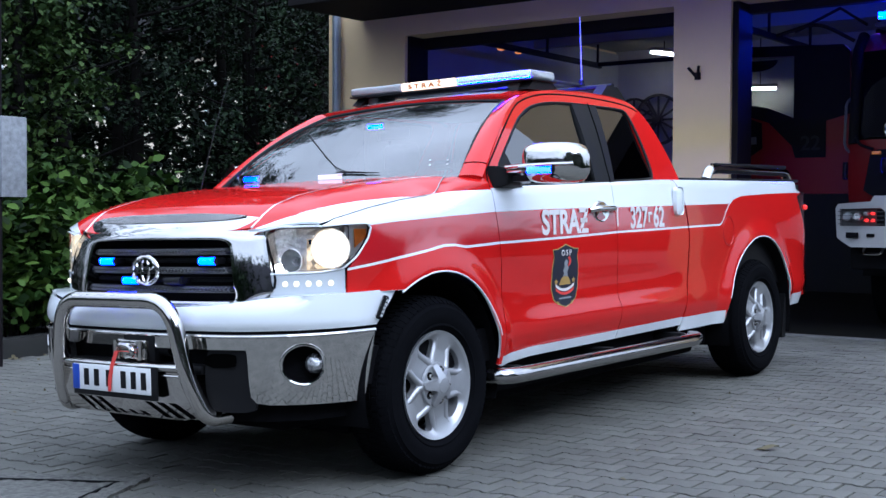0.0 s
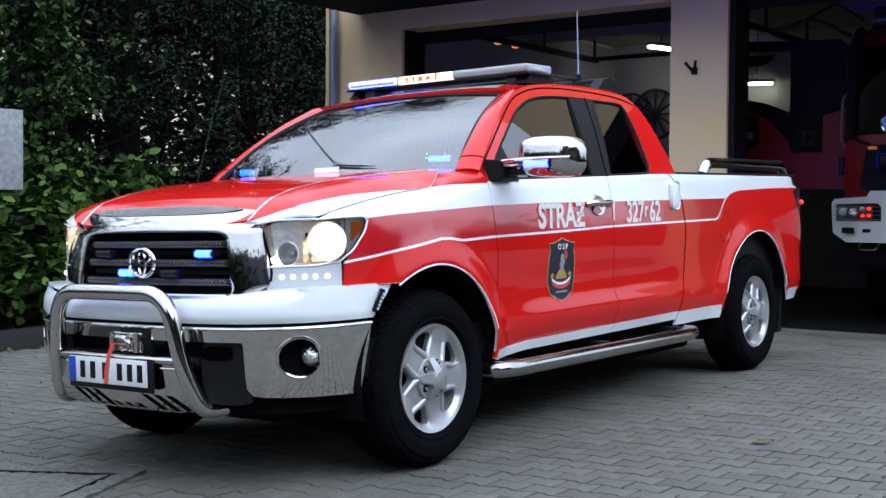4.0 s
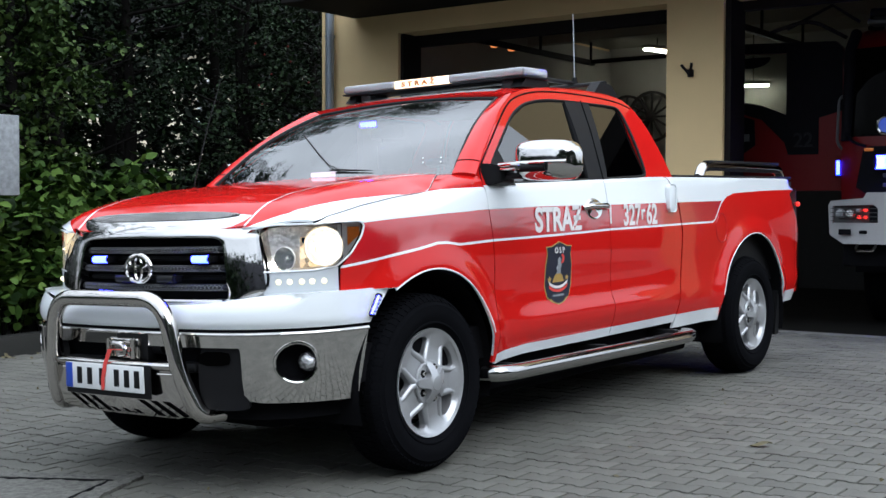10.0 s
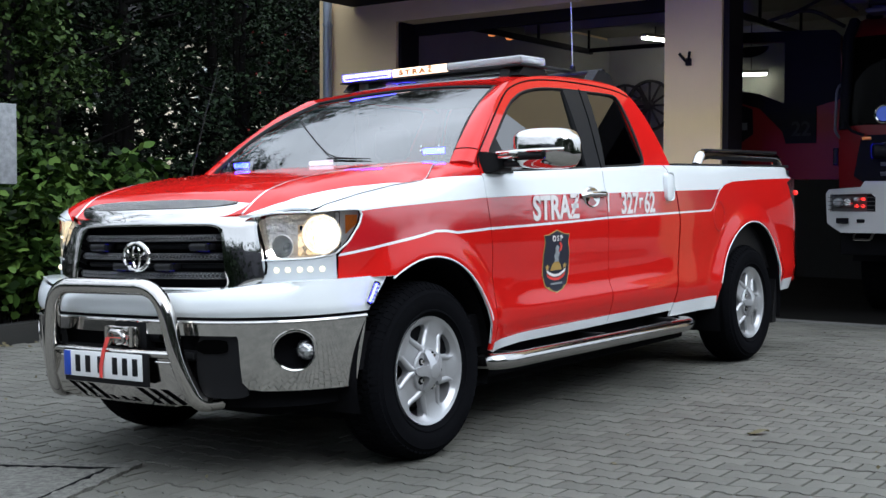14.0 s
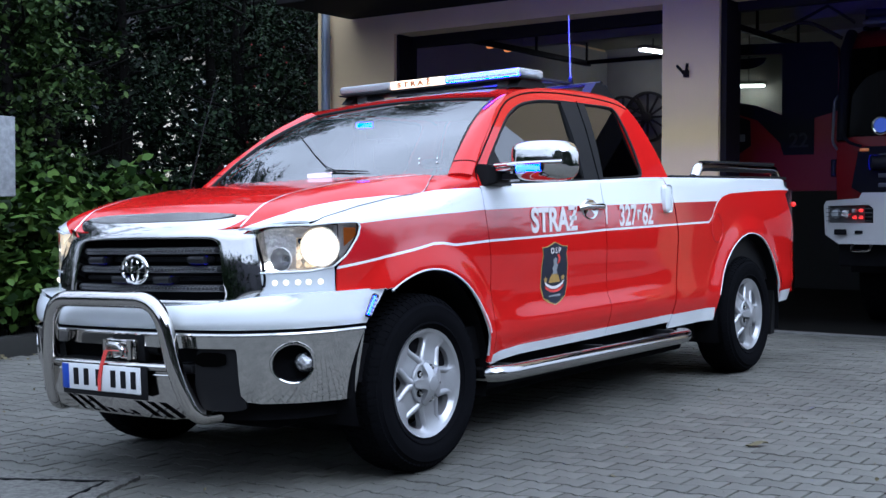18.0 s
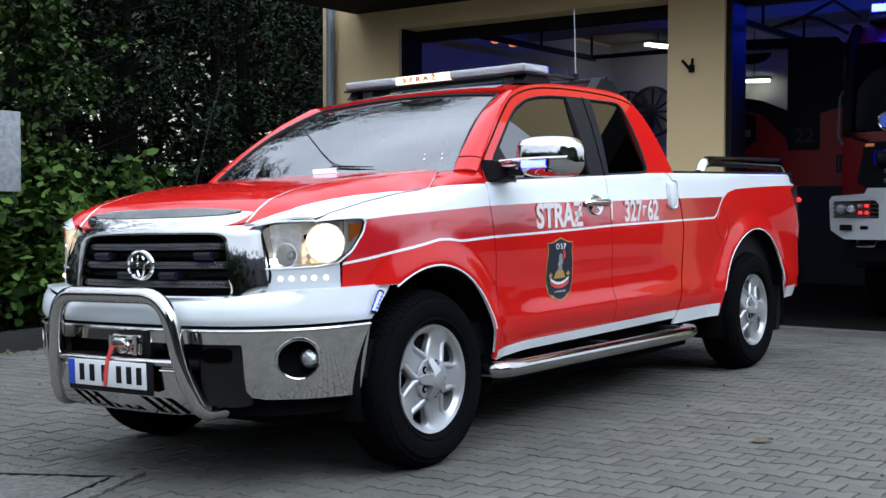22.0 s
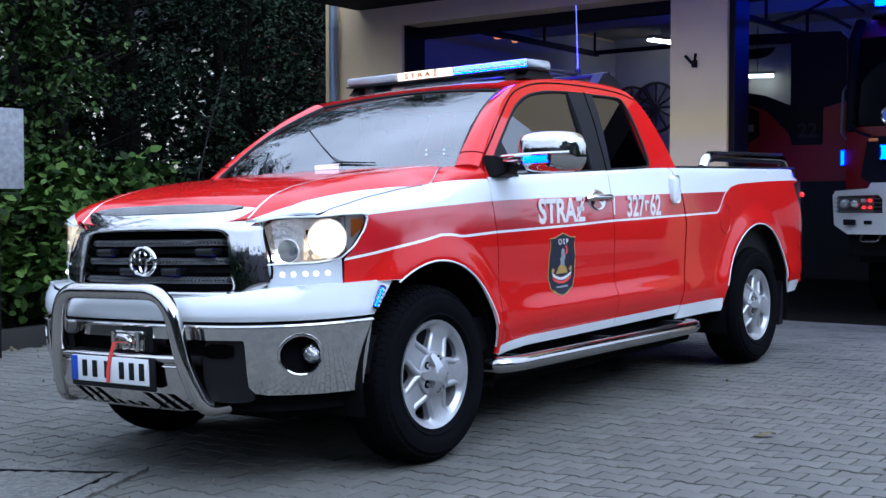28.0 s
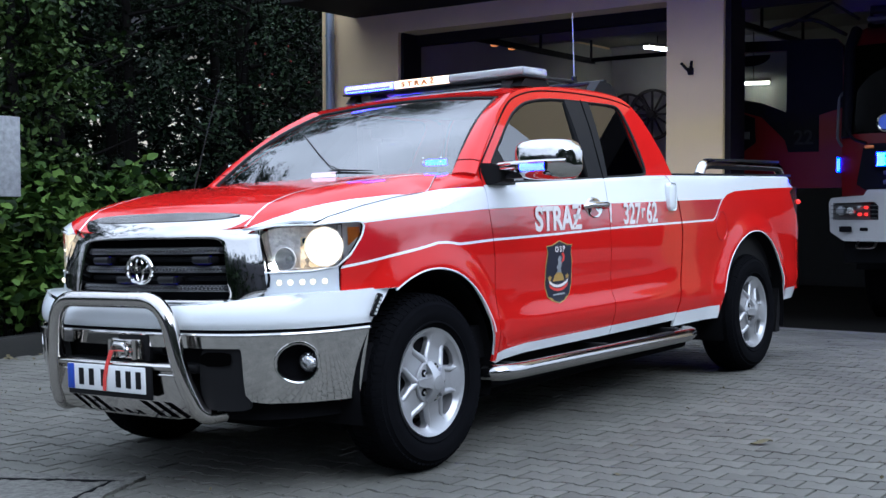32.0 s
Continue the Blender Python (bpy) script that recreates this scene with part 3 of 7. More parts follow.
def wheel_parts(truck, x, y, sign):
    hub = thing("wheel", Matrix.Identity(4), "", "")
    hub.parent = truck
    hub.matrix_local = Matrix.Translation((x, y, 0.405)) @ (Matrix.Identity(4) if sign < 0 else Matrix.Rotation(math.pi, 4, "Z"))
    tyre = lathe([(0.245, -0.10), (0.256, -0.116), (0.268, -0.126), (0.270, -0.131), (0.276, -0.131), (0.279, -0.128), (0.30, -0.136), (0.325, -0.138), (0.345, -0.134), (0.352, -0.134), (0.356, -0.128), (0.374, -0.117), (0.389, -0.100), (0.398, -0.078), (0.4005, -0.05), (0.4005, 0.05), (0.398, 0.078), (0.389, 0.100), (0.36, 0.128), (0.30, 0.135), (0.245, 0.10)], 64)
    part("tyre", tyre, TYRE, hub, "black all-terrain tyre with deep tread blocks")
    blocks = bmesh.new()
    for i in range(72):
        a = 2 * math.pi * i / 72
        for y0, y1, off in ((-0.122, -0.090, 0.0), (-0.086, -0.058, 0.5), (-0.052, -0.004, 0.0), (0.004, 0.052, 0.5), (0.058, 0.086, 0.0), (0.090, 0.122, 0.5)):
            b = a + off * 2 * math.pi / 72
            w = 0.0125
            pts = []
            for r in (0.392, 0.4060):
                for yy in (y0, y1):
                    rr = r - lerp_table(abs(yy), (0.05, 0.078, 0.100, 0.122), (0.0, 0.003, 0.012, 0.032))
                    for da in (-w / 0.405, w / 0.405):
                        pts.append(blocks.verts.new((rr * math.cos(b + da), yy, rr * math.sin(b + da))))
            p = pts
            for q in ((0, 1, 3, 2), (4, 6, 7, 5), (0, 4, 5, 1), (2, 3, 7, 6), (0, 2, 6, 4), (1, 5, 7, 3)):
                blocks.faces.new([p[k] for k in q])
    tagged(part("tread", blocks, TYRE, hub, smooth=False), "rows of rubber tread blocks", kind="stuff")
    barrel = lathe([(0.232, -0.112), (0.246, -0.118), (0.248, -0.108), (0.236, -0.095), (0.215, -0.08), (0.205, 0.0), (0.205, 0.1)], 48)
    part("rim", barrel, ALLOY, hub, "silver alloy rim")

    def dish(u, v, d):
        r = math.hypot(u, v)
        y0 = -lerp_table(r, (0.0, 0.06, 0.085, 0.12, 0.18, 0.212, 0.222, 0.236), (0.108, 0.106, 0.102, 0.094, 0.088, 0.090, 0.104, 0.113))
        return (u, y0 + d, v)
    turn = radians(104)
    holes = []
    for k in range(5):
        a0 = turn + 2 * math.pi * k / 5
        loop = [(r * math.cos(a0 + da), r * math.sin(a0 + da)) for r, da in ((0.128, -0.04), (0.140, -0.15), (0.176, -0.27), (0.198, -0.30), (0.211, -0.22), (0.215, 0.0), (0.211, 0.22), (0.198, 0.30), (0.176, 0.27), (0.140, 0.15), (0.128, 0.04))]
        holes.append(loop)
    rim = [(0.236 * math.cos(a), 0.236 * math.sin(a)) for a in np.linspace(0, 2 * math.pi, 60, endpoint=False)]
    inner = [(0.045 * math.cos(a), 0.045 * math.sin(a)) for a in np.linspace(0, 2 * math.pi, 20, endpoint=False)]
    face = plate(rim, [soften(h, 1) for h in holes] + [inner], 0.035, dish)
    part("spoke_face", face, ALLOY, hub, "silver five-spoke alloy wheel face")
    for k, h in enumerate(holes):
        a0 = turn + 2 * math.pi * k / 5
        for q in (-1, 1):
            ridge = [(r * math.cos(a0 + q * da), r * math.sin(a0 + q * da)) for r, da in ((0.092, 0.07), (0.115, 0.12), (0.14, 0.235), (0.175, 0.345), (0.20, 0.375), (0.217, 0.36))]
            part("spoke_ridge", tube([dish(u, v, 0.006) for u, v in ridge], [0.016, 0.017, 0.016, 0.015, 0.013, 0.010], 14), ALLOY, hub, "raised ridge beside the wheel opening")
    # hub: a recessed disc, a raised star over it, nuts in the pockets between its arms
    part("hub_disc", lathe([(0.001, -0.113), (0.08, -0.113), (0.10, -0.110), (0.104, -0.10)], 40), ALLOY, hub)
    star = []
    for k in range(5):
        a = turn + 2 * math.pi * k / 5
        star += [(r * math.cos(a + q), r * math.sin(a + q)) for r, q in ((0.050, -0.45), (0.078, -0.26), (0.100, -0.15), (0.100, 0.15), (0.078, 0.26), (0.050, 0.45))]
    crown = lambda u, v, d: (u, -0.150 + 0.032 * min(max(math.hypot(u, v) - 0.036, 0) / 0.066, 1) ** 1.3 + d, v)
    boss = [(0.036 * math.cos(a), 0.036 * math.sin(a)) for a in np.linspace(0, 2 * math.pi, 24, endpoint=False)]
    part("hub_star", plate(dense(soften(star, 1), 0.012), [boss], 0.04, crown), ALLOY, hub, "raised five-armed hub star")
    part("cap_badge", lathe([(0.001, -0.153), (0.026, -0.1525), (0.034, -0.151), (0.0365, -0.148), (0.0365, -0.11)], 28), ALLOY, hub)
    for k in range(5):
        a = turn + math.pi / 5 + 2 * math.pi * k / 5
        # flat black discs: the shade of the nut pockets is put in as colour
        well = lathe([(0.001, -0.1145), (0.017, -0.1145), (0.019, -0.111)], 16)
        nut = lathe([(0.001, -0.128), (0.008, -0.127), (0.010, -0.122), (0.010, -0.11)], 10)
        for bm in (well, nut):
            bmesh.ops.translate(bm, verts=bm.verts, vec=(0.072 * math.cos(a), 0, 0.072 * math.sin(a)))
        part("nut_well_shade", well, DARK, hub)
        part("wheel_nut", nut, STEEL, hub)
    disc = lathe([(0.05, -0.03), (0.17, -0.03), (0.17, -0.005), (0.05, -0.005)], 40)
    part("brake_disc", disc, mat("brake_steel", (0.12, 0.11, 0.10), 0.4, 0.9, 0.2) if "brake_steel" not in bpy.data.materials else bpy.data.materials["brake_steel"], hub)
    back = lathe([(0.002, 0.02), (0.205, 0.02)], 32)
    part("drum", back, DARK, hub)
    return hub


def pickup():
    DRL_S = (0.502, 0.554, 0.61, 0.662, 0.725)
    truck = thing("pickup_truck", TILT.copy(), "red and white fire pickup with chrome bull bar and blue lamps", "pickup truck")
    livery = (RED, WHITE, BURG)
    for sign in (-1, 1):
        # wing
        roll = ((0.06, 0.35), (0.2, 0.62), (0.42, 0.82), (0.7, 0.95), (1.0, 1.0))

        def wing_shoulder(x, zf, zt):
            x = x - 0.085 * max(0, 1 - (0.53 - x) / 0.25) + 0.09 * max(0, 1 - (x + 0.5) / 0.25)
            w = half_width(x, zf)
            yt = lerp_table(x, (-0.5, 0.07, 0.13, 0.2, 0.3, 0.45), (0.879, 0.883, 0.90, 0.925, 0.95, 0.974))
            zt = lerp_table(x, SEAM_X, SEAM_Z) - 0.003 if x < 0.07 else lerp_table(x, (0.07, 0.13, 0.2, 0.3, 0.45), (1.264, 1.274, 1.283, 1.287, 1.291))
            pts = [(w - (w - yt) * a, zf + (zt - zf) * b) for a, b in roll]
            yi = lerp_table(x, SHUT_X, SHUT_Y) + 0.004 if x < 0.42 else 0.76 + min((x - 0.42) / 0.025, 1) * 0.07
            yi, zi = min(yi, yt), (hood_z(x, yi) if x < 0.42 else 1.364) - (0.003 if x < 0.1 else 0)
            for k in range(1, 10):
                q = 0.5 * math.pi * k / 9
                pts.append((yt - (yt - yi) * (1 - math.cos(q)), zt + (zi - zt) * math.sin(q) ** 0.65))
            return pts
        wing = side_skin(arc_columns(-0.50, 0.53, 34), lambda z: lerp_table(z, (0.86, 0.955, 1.008, 1.05, 1.087, 1.128, 1.14), (-0.528, -0.526, -0.478, -0.448, -0.425, -0.41, -0.41)), seam_a, lambda x: 0.855 if x < 0 else 0.44, lambda x: 0.001, lambda x: 1.2, wing_shoulder, sign)
        brow = []
        for x in np.linspace(-0.612, -0.41, 12):
            w, zf = float(np.interp(x, [curve_at(NOSE, q)[0] for q in np.linspace(0.5, 1, 30)], [curve_at(NOSE, q)[1] for q in np.linspace(0.5, 1, 30)])), lerp_table(x, (-0.612, -0.52, -0.42, -0.41), (1.141, 1.147, 1.150, 1.143))
            yt, zt = lerp_table(x, SHUT_X, SHUT_Y) + 0.003, lerp_table(x, SEAM_X, SEAM_Z) - 0.003
            w, zf = max(w, yt + 0.002), min(zf, zt - 0.002)
            brow.append([(x, sign * w, zf)] + [(x, sign * (w - (w - yt) * a), zf + (zt - zf) * b) for a, b in roll])
        part("lamp_brow", thick(quads(brow), 0.01), WHITE, truck, "white panel over the headlamp")
        part("front_wing", thick(wing, 0.012), livery, truck, "red front wing with white and dark red bands")

        def belt(x, zf, zt):
            w = half_width(x, zf)
            return [(half_width(x, zf + (zt - zf) * k), zf + (zt - zf) * k) for k in (0.3, 0.6, 0.85)] + [(glass_y(zt) + 0.004, zt)]
        top = lambda x: lerp_table(x, BELT_X, BELT_Z)
        sill = lambda x: lerp_table(x, (0.5, 0.55, 0.8, 1.5, 2.5), (0.425, 0.43, 0.448, 0.45, 0.455))
        for name, x0, x1, fr, re in (("front_door", 0.53, 1.69, lambda z: seam_a(z) + 0.006, lambda z: seam_b(z) - 0.003), ("rear_door", 1.69, 2.56, lambda z: seam_b(z) + 0.003, seam_c)):
            door = part(name, thick(side_skin(arc_columns(x0, x1, 34), fr, re, sill, lambda x: 0.05, top, belt, sign), 0.012), livery, truck, "red door with white belt band and lettering")
            if name == "front_door":
                front_door = door
            else:
                rear_door = door

        def rail(x, zf, zt):
            return [(half_width(x, zf + (zt - zf) * k), zf + (zt - zf) * k) for k in (0.3, 0.6, 0.85)] + [(half_width(x, zt) - 0.012, zt), (half_width(x, zt) - 0.05, zt + 0.004)]
        low = lambda x: 0.415 if x < 3.6 else 0.44
        strip = lambda x: lerp_table(x, (2.5, 3.12, 3.135, 4.22, 4.235, 4.8), (0.085, 0.085, 0.001, 0.001, 0.085, 0.085))
        bed = side_skin(arc_columns(2.57, 4.70, 60), lambda z: seam_c(z) + 0.017, lambda z: lerp_table(z, (0.4, 0.6, 0.95, 1.02, 1.12, 1.24, 1.26, 1.36), (4.55, 4.66, 4.70, 4.64, 4.53, 4.45, 4.57, 4.54)), low, strip, lambda x: 1.352, rail, sign)
        part("bed_side", thick(bed, 0.014), livery, truck, "red load bed side with white upper band")
        # white lip round each wheel arch
        for cx, cz, r in ARCHES:
            a0, a1 = (0.34, 2.14) if cx < 1 else (0.25, 2.85)
            pts = []
            for a in np.linspace(a0, a1, 40):
                x, z = cx + r * math.cos(a), cz + r * math.sin(a)
                pts.append((x, sign * (half_width(x, z) - 0.002), z))
            part("arch_lip", tube(pts, 0.0050, 8), WHITE, truck, "thin white wheel arch edge")
            rows = [[(cx + (r - 0.004) * math.cos(a), sign * y, cz + (r - 0.004) * math.sin(a)) for a in np.linspace(-0.3, math.pi + 0.3, 30)] for y in (1.0 if cx > 1 else 0.97, 0.55)]
            part("arch_liner", quads(rows), DARK, truck, "black wheel arch liner")
        # wing mirror
        mir = new("wing_mirror")
        mir.parent = truck
        tagged(mir, "large chrome wing mirror with black foot")
        bm = bmesh.new()
        prof = [(0.0, 0.90), (0.12, 0.985), (0.5, 1.0), (0.85, 0.97), (0.97, 0.86), (1.0, 0.65)]
        rows = []
        for u in (0.002, 0.01, 0.03, 0.07, 0.13, 0.22, 0.35, 0.5, 0.65, 0.78, 0.87, 0.93, 0.97, 0.99, 0.998):
            y = sign * (1.085 + 0.335 * u)
            q = abs(2 * u - 1)
            h = 0.100 * (1 - q ** 7) ** 0.4 * (1 - 0.12 * q * q)
            zc = 1.415 - 0.012 * u
            dep = 0.125 * (1 - q ** 7) ** 0.4 * (1 - 0.25 * q * q)
            ring = []
            for a in np.linspace(0, 2 * math.pi, 24, endpoint=False):
                ca, sa = math.cos(a), math.sin(a)
                ring.append((0.63 + 0.02 * u + dep * (abs(ca) ** 0.6) * (1 if ca > 0 else -1) * (0.25 if ca > 0 else 1), y, zc + h * (abs(sa) ** 0.55) * (1 if sa > 0 else -1)))
            rows.append(ring)
        quads(rows, bm, closed=True)
        bm.verts.ensure_lookup_table()
        bm.faces.new(bm.verts[:24]), bm.faces.new(bm.verts[-24:])
        shell = part("mirror_shell", bm, CHROME, mir, "chrome mirror shell")
        part("mirror_glass", box(0.648, 0.653, *sorted((sign * 1.14, sign * 1.37)), 1.35, 1.475, 0.002), STEEL, mir)
        part("mirror_band", tube(bend([(0.52, sign * 1.03, 1.395), (0.495, sign * 1.12, 1.397), (0.49, sign * 1.30, 1.397), (0.515, sign * 1.41, 1.396)], 0.05), 0.009, 8), CHROME, shell, "bright band across the mirror")
        foot = bmesh.new()
        quads([[(xx, sign * yy, zz) for xx, zz in ((x0, z0), (x1, z0 - 0.004), (x1, z1), (x0, z1 + 0.006))] for yy, x0, x1, z0, z1 in ((0.945, 0.49, 0.66, 1.295, 1.40), (0.985, 0.495, 0.66, 1.298, 1.398), (1.015, 0.51, 0.65, 1.304, 1.392), (1.04, 0.53, 0.64, 1.315, 1.385), (1.05, 0.56, 0.62, 1.33, 1.37))], foot, closed=True)
        foot.faces.new(list(foot.verts)[-4:])
        bmesh.ops.bevel(foot, geom=[e for e in foot.edges], offset=0.006, segments=2, affect="EDGES")
        part("mirror_foot", foot, BLACK, mir, "black mirror foot")
        part("upper_arm", box(0.515, 0.60, *sorted((sign * 1.03, sign * 1.13)), 1.365, 1.398, 0.01, seg=3), CHROME, mir)
        part("lower_arm", box(0.55, 0.62, *sorted((sign * 1.03, sign * 1.13)), 1.325, 1.355, 0.008), BLACK, mir)
        part("mirror_sail", plate([(0.52, 1.30), (0.74, 1.30), (0.72, 1.50), (0.66, 1.45), (0.57, 1.37)], [], 0.02, lambda u, v, d: (u, sign * (glass_y(v) + 0.012 - d), v)), BLACK, mir)
        if sign > 0:
            mir.matrix_local = Matrix.Translation((0.63, 1.0, 0)) @ Matrix.Rotation(radians(-72), 4, "Z") @ Matrix.Translation((-0.63, -1.0, 0))
        # running board
        step = new("running_board")
        step.parent = truck
        tagged(step, "chrome tubular running board with black step pads")
        pts = bend([(0.45, sign * 0.86, 0.39), (0.475, sign * 1.02, 0.388), (0.59, sign * 1.045, 0.386), (2.52, sign * 1.045, 0.366), (2.64, sign * 1.02, 0.366), (2.68, sign * 0.86, 0.366)], 0.09)
        part("step_tube", tube(pts, 0.040, 14), DULL, step)
        for x0, x1 in ((0.75, 1.25), (1.75, 2.3)):
            part("step_pad", box(x0, x1, *sorted((sign * 1.02, sign * 1.068)), 0.405 - x0 * 0.007, 0.422 - x0 * 0.007, 0.006), BLACK, step)
        for x in (0.62, 1.5, 2.38):
            part("step_bracket", box(x, x + 0.05, *sorted((sign * 0.75, sign * 1.03)), 0.37, 0.42, 0.006), BLACK, step)
        # cab side frame with the window opening
        outer = [(0.455, 1.29), (0.465, 1.366), (0.60, 1.48), (0.898, 1.70), (1.10, 1.80), (1.34, 1.848), (1.697, 1.872), (2.092, 1.872), (2.33, 1.853), (2.43, 1.82), (2.50, 1.73), (2.535, 1.55), (2.56, 1.37), (2.56, 1.30)]
        hole = [(0.545, 1.312), (0.60, 1.395), (0.65, 1.44), (0.96, 1.655), (1.10, 1.718), (1.21, 1.752), (1.40, 1.781), (1.646, 1.789), (1.90, 1.787), (2.22, 1.785), (2.262, 1.77), (2.275, 1.72), (2.25, 1.50), (2.228, 1.375), (2.19, 1.352), (1.72, 1.338), (1.40, 1.326), (0.80, 1.310)]
        lean = lambda u, v, d: (u, sign * (glass_y(v) - d + 0.018 * math.sin(min(max((v - 1.3) / 0.57, 0), 1) * math.pi)), v)
        part("cab_side", ring_plate(dense(round_open(outer), 0.08), dense(soften(hole, 2), 0.08), lean, 120, 5, 0.0, 0.03), RED, truck, "red cab side frame")
        groove = [(0.462, 1.30), (0.475, 1.366), (0.52, 1.41), (0.787, 1.60), (1.0, 1.735), (1.136, 1.785), (1.351, 1.828), (1.675, 1.843), (2.1, 1.835), (2.33, 1.814), (2.43, 1.785)]
        part("door_seam", tube([lean(u, v, -0.0005) for u, v in round_open(groove)], 0.0045, 6), DARK, truck)
        band = [(1.505, 1.326), (1.72, 1.334), (1.915, 1.789), (1.64, 1.789)]
        part("door_pillar", plate(dense(band, 0.06), [], 0.03, lambda u, v, d: lean(u, v, d - 0.004)), BLACK, truck, "matt dark grey pillar between the side windows")
        part("door_split", tube([lean(u, v, -0.006) for u, v in ((1.665, 1.33), (1.70, 1.46), (1.76, 1.62), (1.83, 1.80))], 0.004, 6), DARK, truck)
        w1 = [(0.56, 1.305), (0.645, 1.425), (0.955, 1.64), (1.205, 1.74), (1.40, 1.772), (1.64, 1.778), (1.645, 1.70), (1.515, 1.32)]
        w2 = [(1.71, 1.332), (1.90, 1.776), (2.20, 1.776), (2.245, 1.765), (2.262, 1.72), (2.215, 1.372), (2.17, 1.345)]
        for name, w, g, lab in (("front_window", w1, GLASS, "clear side window"), ("rear_window", w2, TINT, "dark tinted side window")):
            part(name, plate(dense(w, 0.08), [], 0.004, lambda u, v, d: (u, sign * (glass_y(v) - d + 0.001), v)), g, truck, lab)
        for w in (hole,):
            pts = [lean(u, v, 0.004) for u, v in dense(soften(w, 2), 0.05)]
            part("window_seal", tube(pts + pts[:1], 0.009, 6), BLACK, truck, "black rubber window seal")
        # handles
        for door, x in ((front_door, 1.50), (rear_door, 2.44)):
            h = new("door_handle")
            h.parent = door
            zz = 1.173 if x < 2 else 1.22
            if x < 2:
                pts = [(x - 0.125, sign * (half_width(x, zz) + 0.004), zz + 0.004), (x - 0.09, sign * (half_width(x, zz) + 0.036), zz + 0.012), (x + 0.09, sign * (half_width(x, zz) + 0.036), zz + 0.012), (x + 0.125, sign * (half_width(x, zz) + 0.004), zz + 0.004)]
                part("grip", tube(bend(pts, 0.04), 0.017, 10), CHROME, h, "chrome door handle")
                cup = lathe([(0.001, 0.0), (0.06, -0.002), (0.075, -0.006), (0.085, 0.004)], 24)
                bmesh.ops.scale(cup, verts=cup.verts, vec=(1.1, 1, 0.72))
                bmesh.ops.translate(cup, verts=cup.verts, vec=(x - 0.005, 0, zz - 0.005))
                for v in cup.verts:
                    v.co.y = sign * (half_width(x, zz) - v.co.y * 1.2)
                part("handle_cup", cup, CHROME, h)
            else:
                part("grip", box(x - 0.055, x + 0.045, *sorted((sign * 0.985, sign * 1.018)), zz - 0.085, zz + 0.085, 0.03, seg=4), WHITE, h, "white hidden door handle")
        # fuel flap, on the left alone
        if sign < 0:
            ring = [(3.17 + 0.085 * math.cos(a), -(half_width(3.17, 1.0) + 0.001), 1.02 + 0.095 * math.sin(a)) for a in np.linspace(0, 2 * math.pi, 28)]
            part("fuel_flap", tube(ring, 0.0028, 6, cap=False), BURG, truck, "round fuel flap seam")
        # wheels, mud flaps, rear lamps
        wheel_parts(truck, 0.0, sign * 0.865, sign)
        wheel_parts(truck, 3.70, sign * 0.865, sign)
        part("mud_flap", plate([(4.13, 0.22), (4.20, 0.22), (4.28, 0.55), (4.22, 0.56)], [], 0.22, lambda u, v, d: (u, sign * (0.97 - d), v)), BLACK, truck)
        lamp = wrap(((4.40, 0.960), (4.62, 0.950), (4.72, 0.93), (4.75, 0.86), (4.75, 0.78)), 0, 1, 10, lambda s: [0.955, 1.05, 1.15, 1.275], sign)
        part("tail_lamp", thick(lamp, 0.03), REDLENS, truck, "dark red tail lamp with a small lit bulb")
        lit = bmesh.new()
        bmesh.ops.create_uvsphere(lit, u_segments=12, v_segments=8, radius=0.018, matrix=Matrix.Translation((4.715, sign * 0.945, 1.16)))
        part("tail_bulb", lit, TAILLIT, truck)
        part("rear_corner", thick(wrap(((4.60, 0.950), (4.66, 0.938), (4.705, 0.90), (4.72, 0.84), (4.72, 0.60)), 0, 1, 8, lambda s: [0.50, 0.75, 0.975], sign), 0.02), RED, truck)
        part("rear_bumper_end", thick(wrap(((4.60, 0.93), (4.74, 0.93), (4.86, 0.86), (4.88, 0.70), (4.88, 0.0)), 0, 1, 16, lambda s: [0.50, 0.52, 0.66, 0.68], sign), 0.02), CHROME, truck)
        # bed rail
        pts = bend([(3.12, sign * 0.87, 1.36), (3.17, sign * 0.87, 1.425), (3.30, sign * 0.87, 1.437), (4.42, sign * 0.87, 1.427), (4.52, sign * 0.87, 1.415), (4.56, sign * 0.87, 1.36)], 0.05)
        part("bed_rail", tube(pts, 0.034, 14), CHROME, truck, "polished steel bed rail")
        part("rail_strip", box(3.24, 4.48, *sorted((sign * 0.845, sign * 0.895)), 1.452, 1.472, 0.006), BLACK, truck)
        part("rail_cap", box(2.60, 4.56, *sorted((sign * 0.86, sign * 0.955)), 1.346, 1.367, 0.008), BLACK, truck, "black plastic bed rail cap")
        # headlamp with its bowl, bulb and amber corner
        hl = new("headlamp")
        hl.parent = truck
        tagged(hl, "clear headlamp, lit warm white, with amber corner")
        lo = lambda s: lerp_table(s, (0.30, 0.667, 0.80, 0.88, 0.955, 0.975), (0.942, 0.949, 0.962, 1.008, 1.087, 1.126))
        hi = lamp_top
        S0, S1 = 0.385, 0.975
        part("lens", wrap(NOSE, 0.40, S1, 26, lambda s: [lo(s) + (hi(s) - lo(s)) * k for k in (0, 0.25, 0.5, 0.75, 1)], sign), CLEAR, hl, "clear polycarbonate lens")
        part("housing", wrap(NOSE, S0, 0.85, 22, lambda s: [lo(s), lo(s) + 0.01, lo(s) + 0.4 * (hi(s) - lo(s)), hi(s) - 0.01, hi(s)], sign, 0.03, 0.06), SPARKLE, hl, "silvered lamp housing")
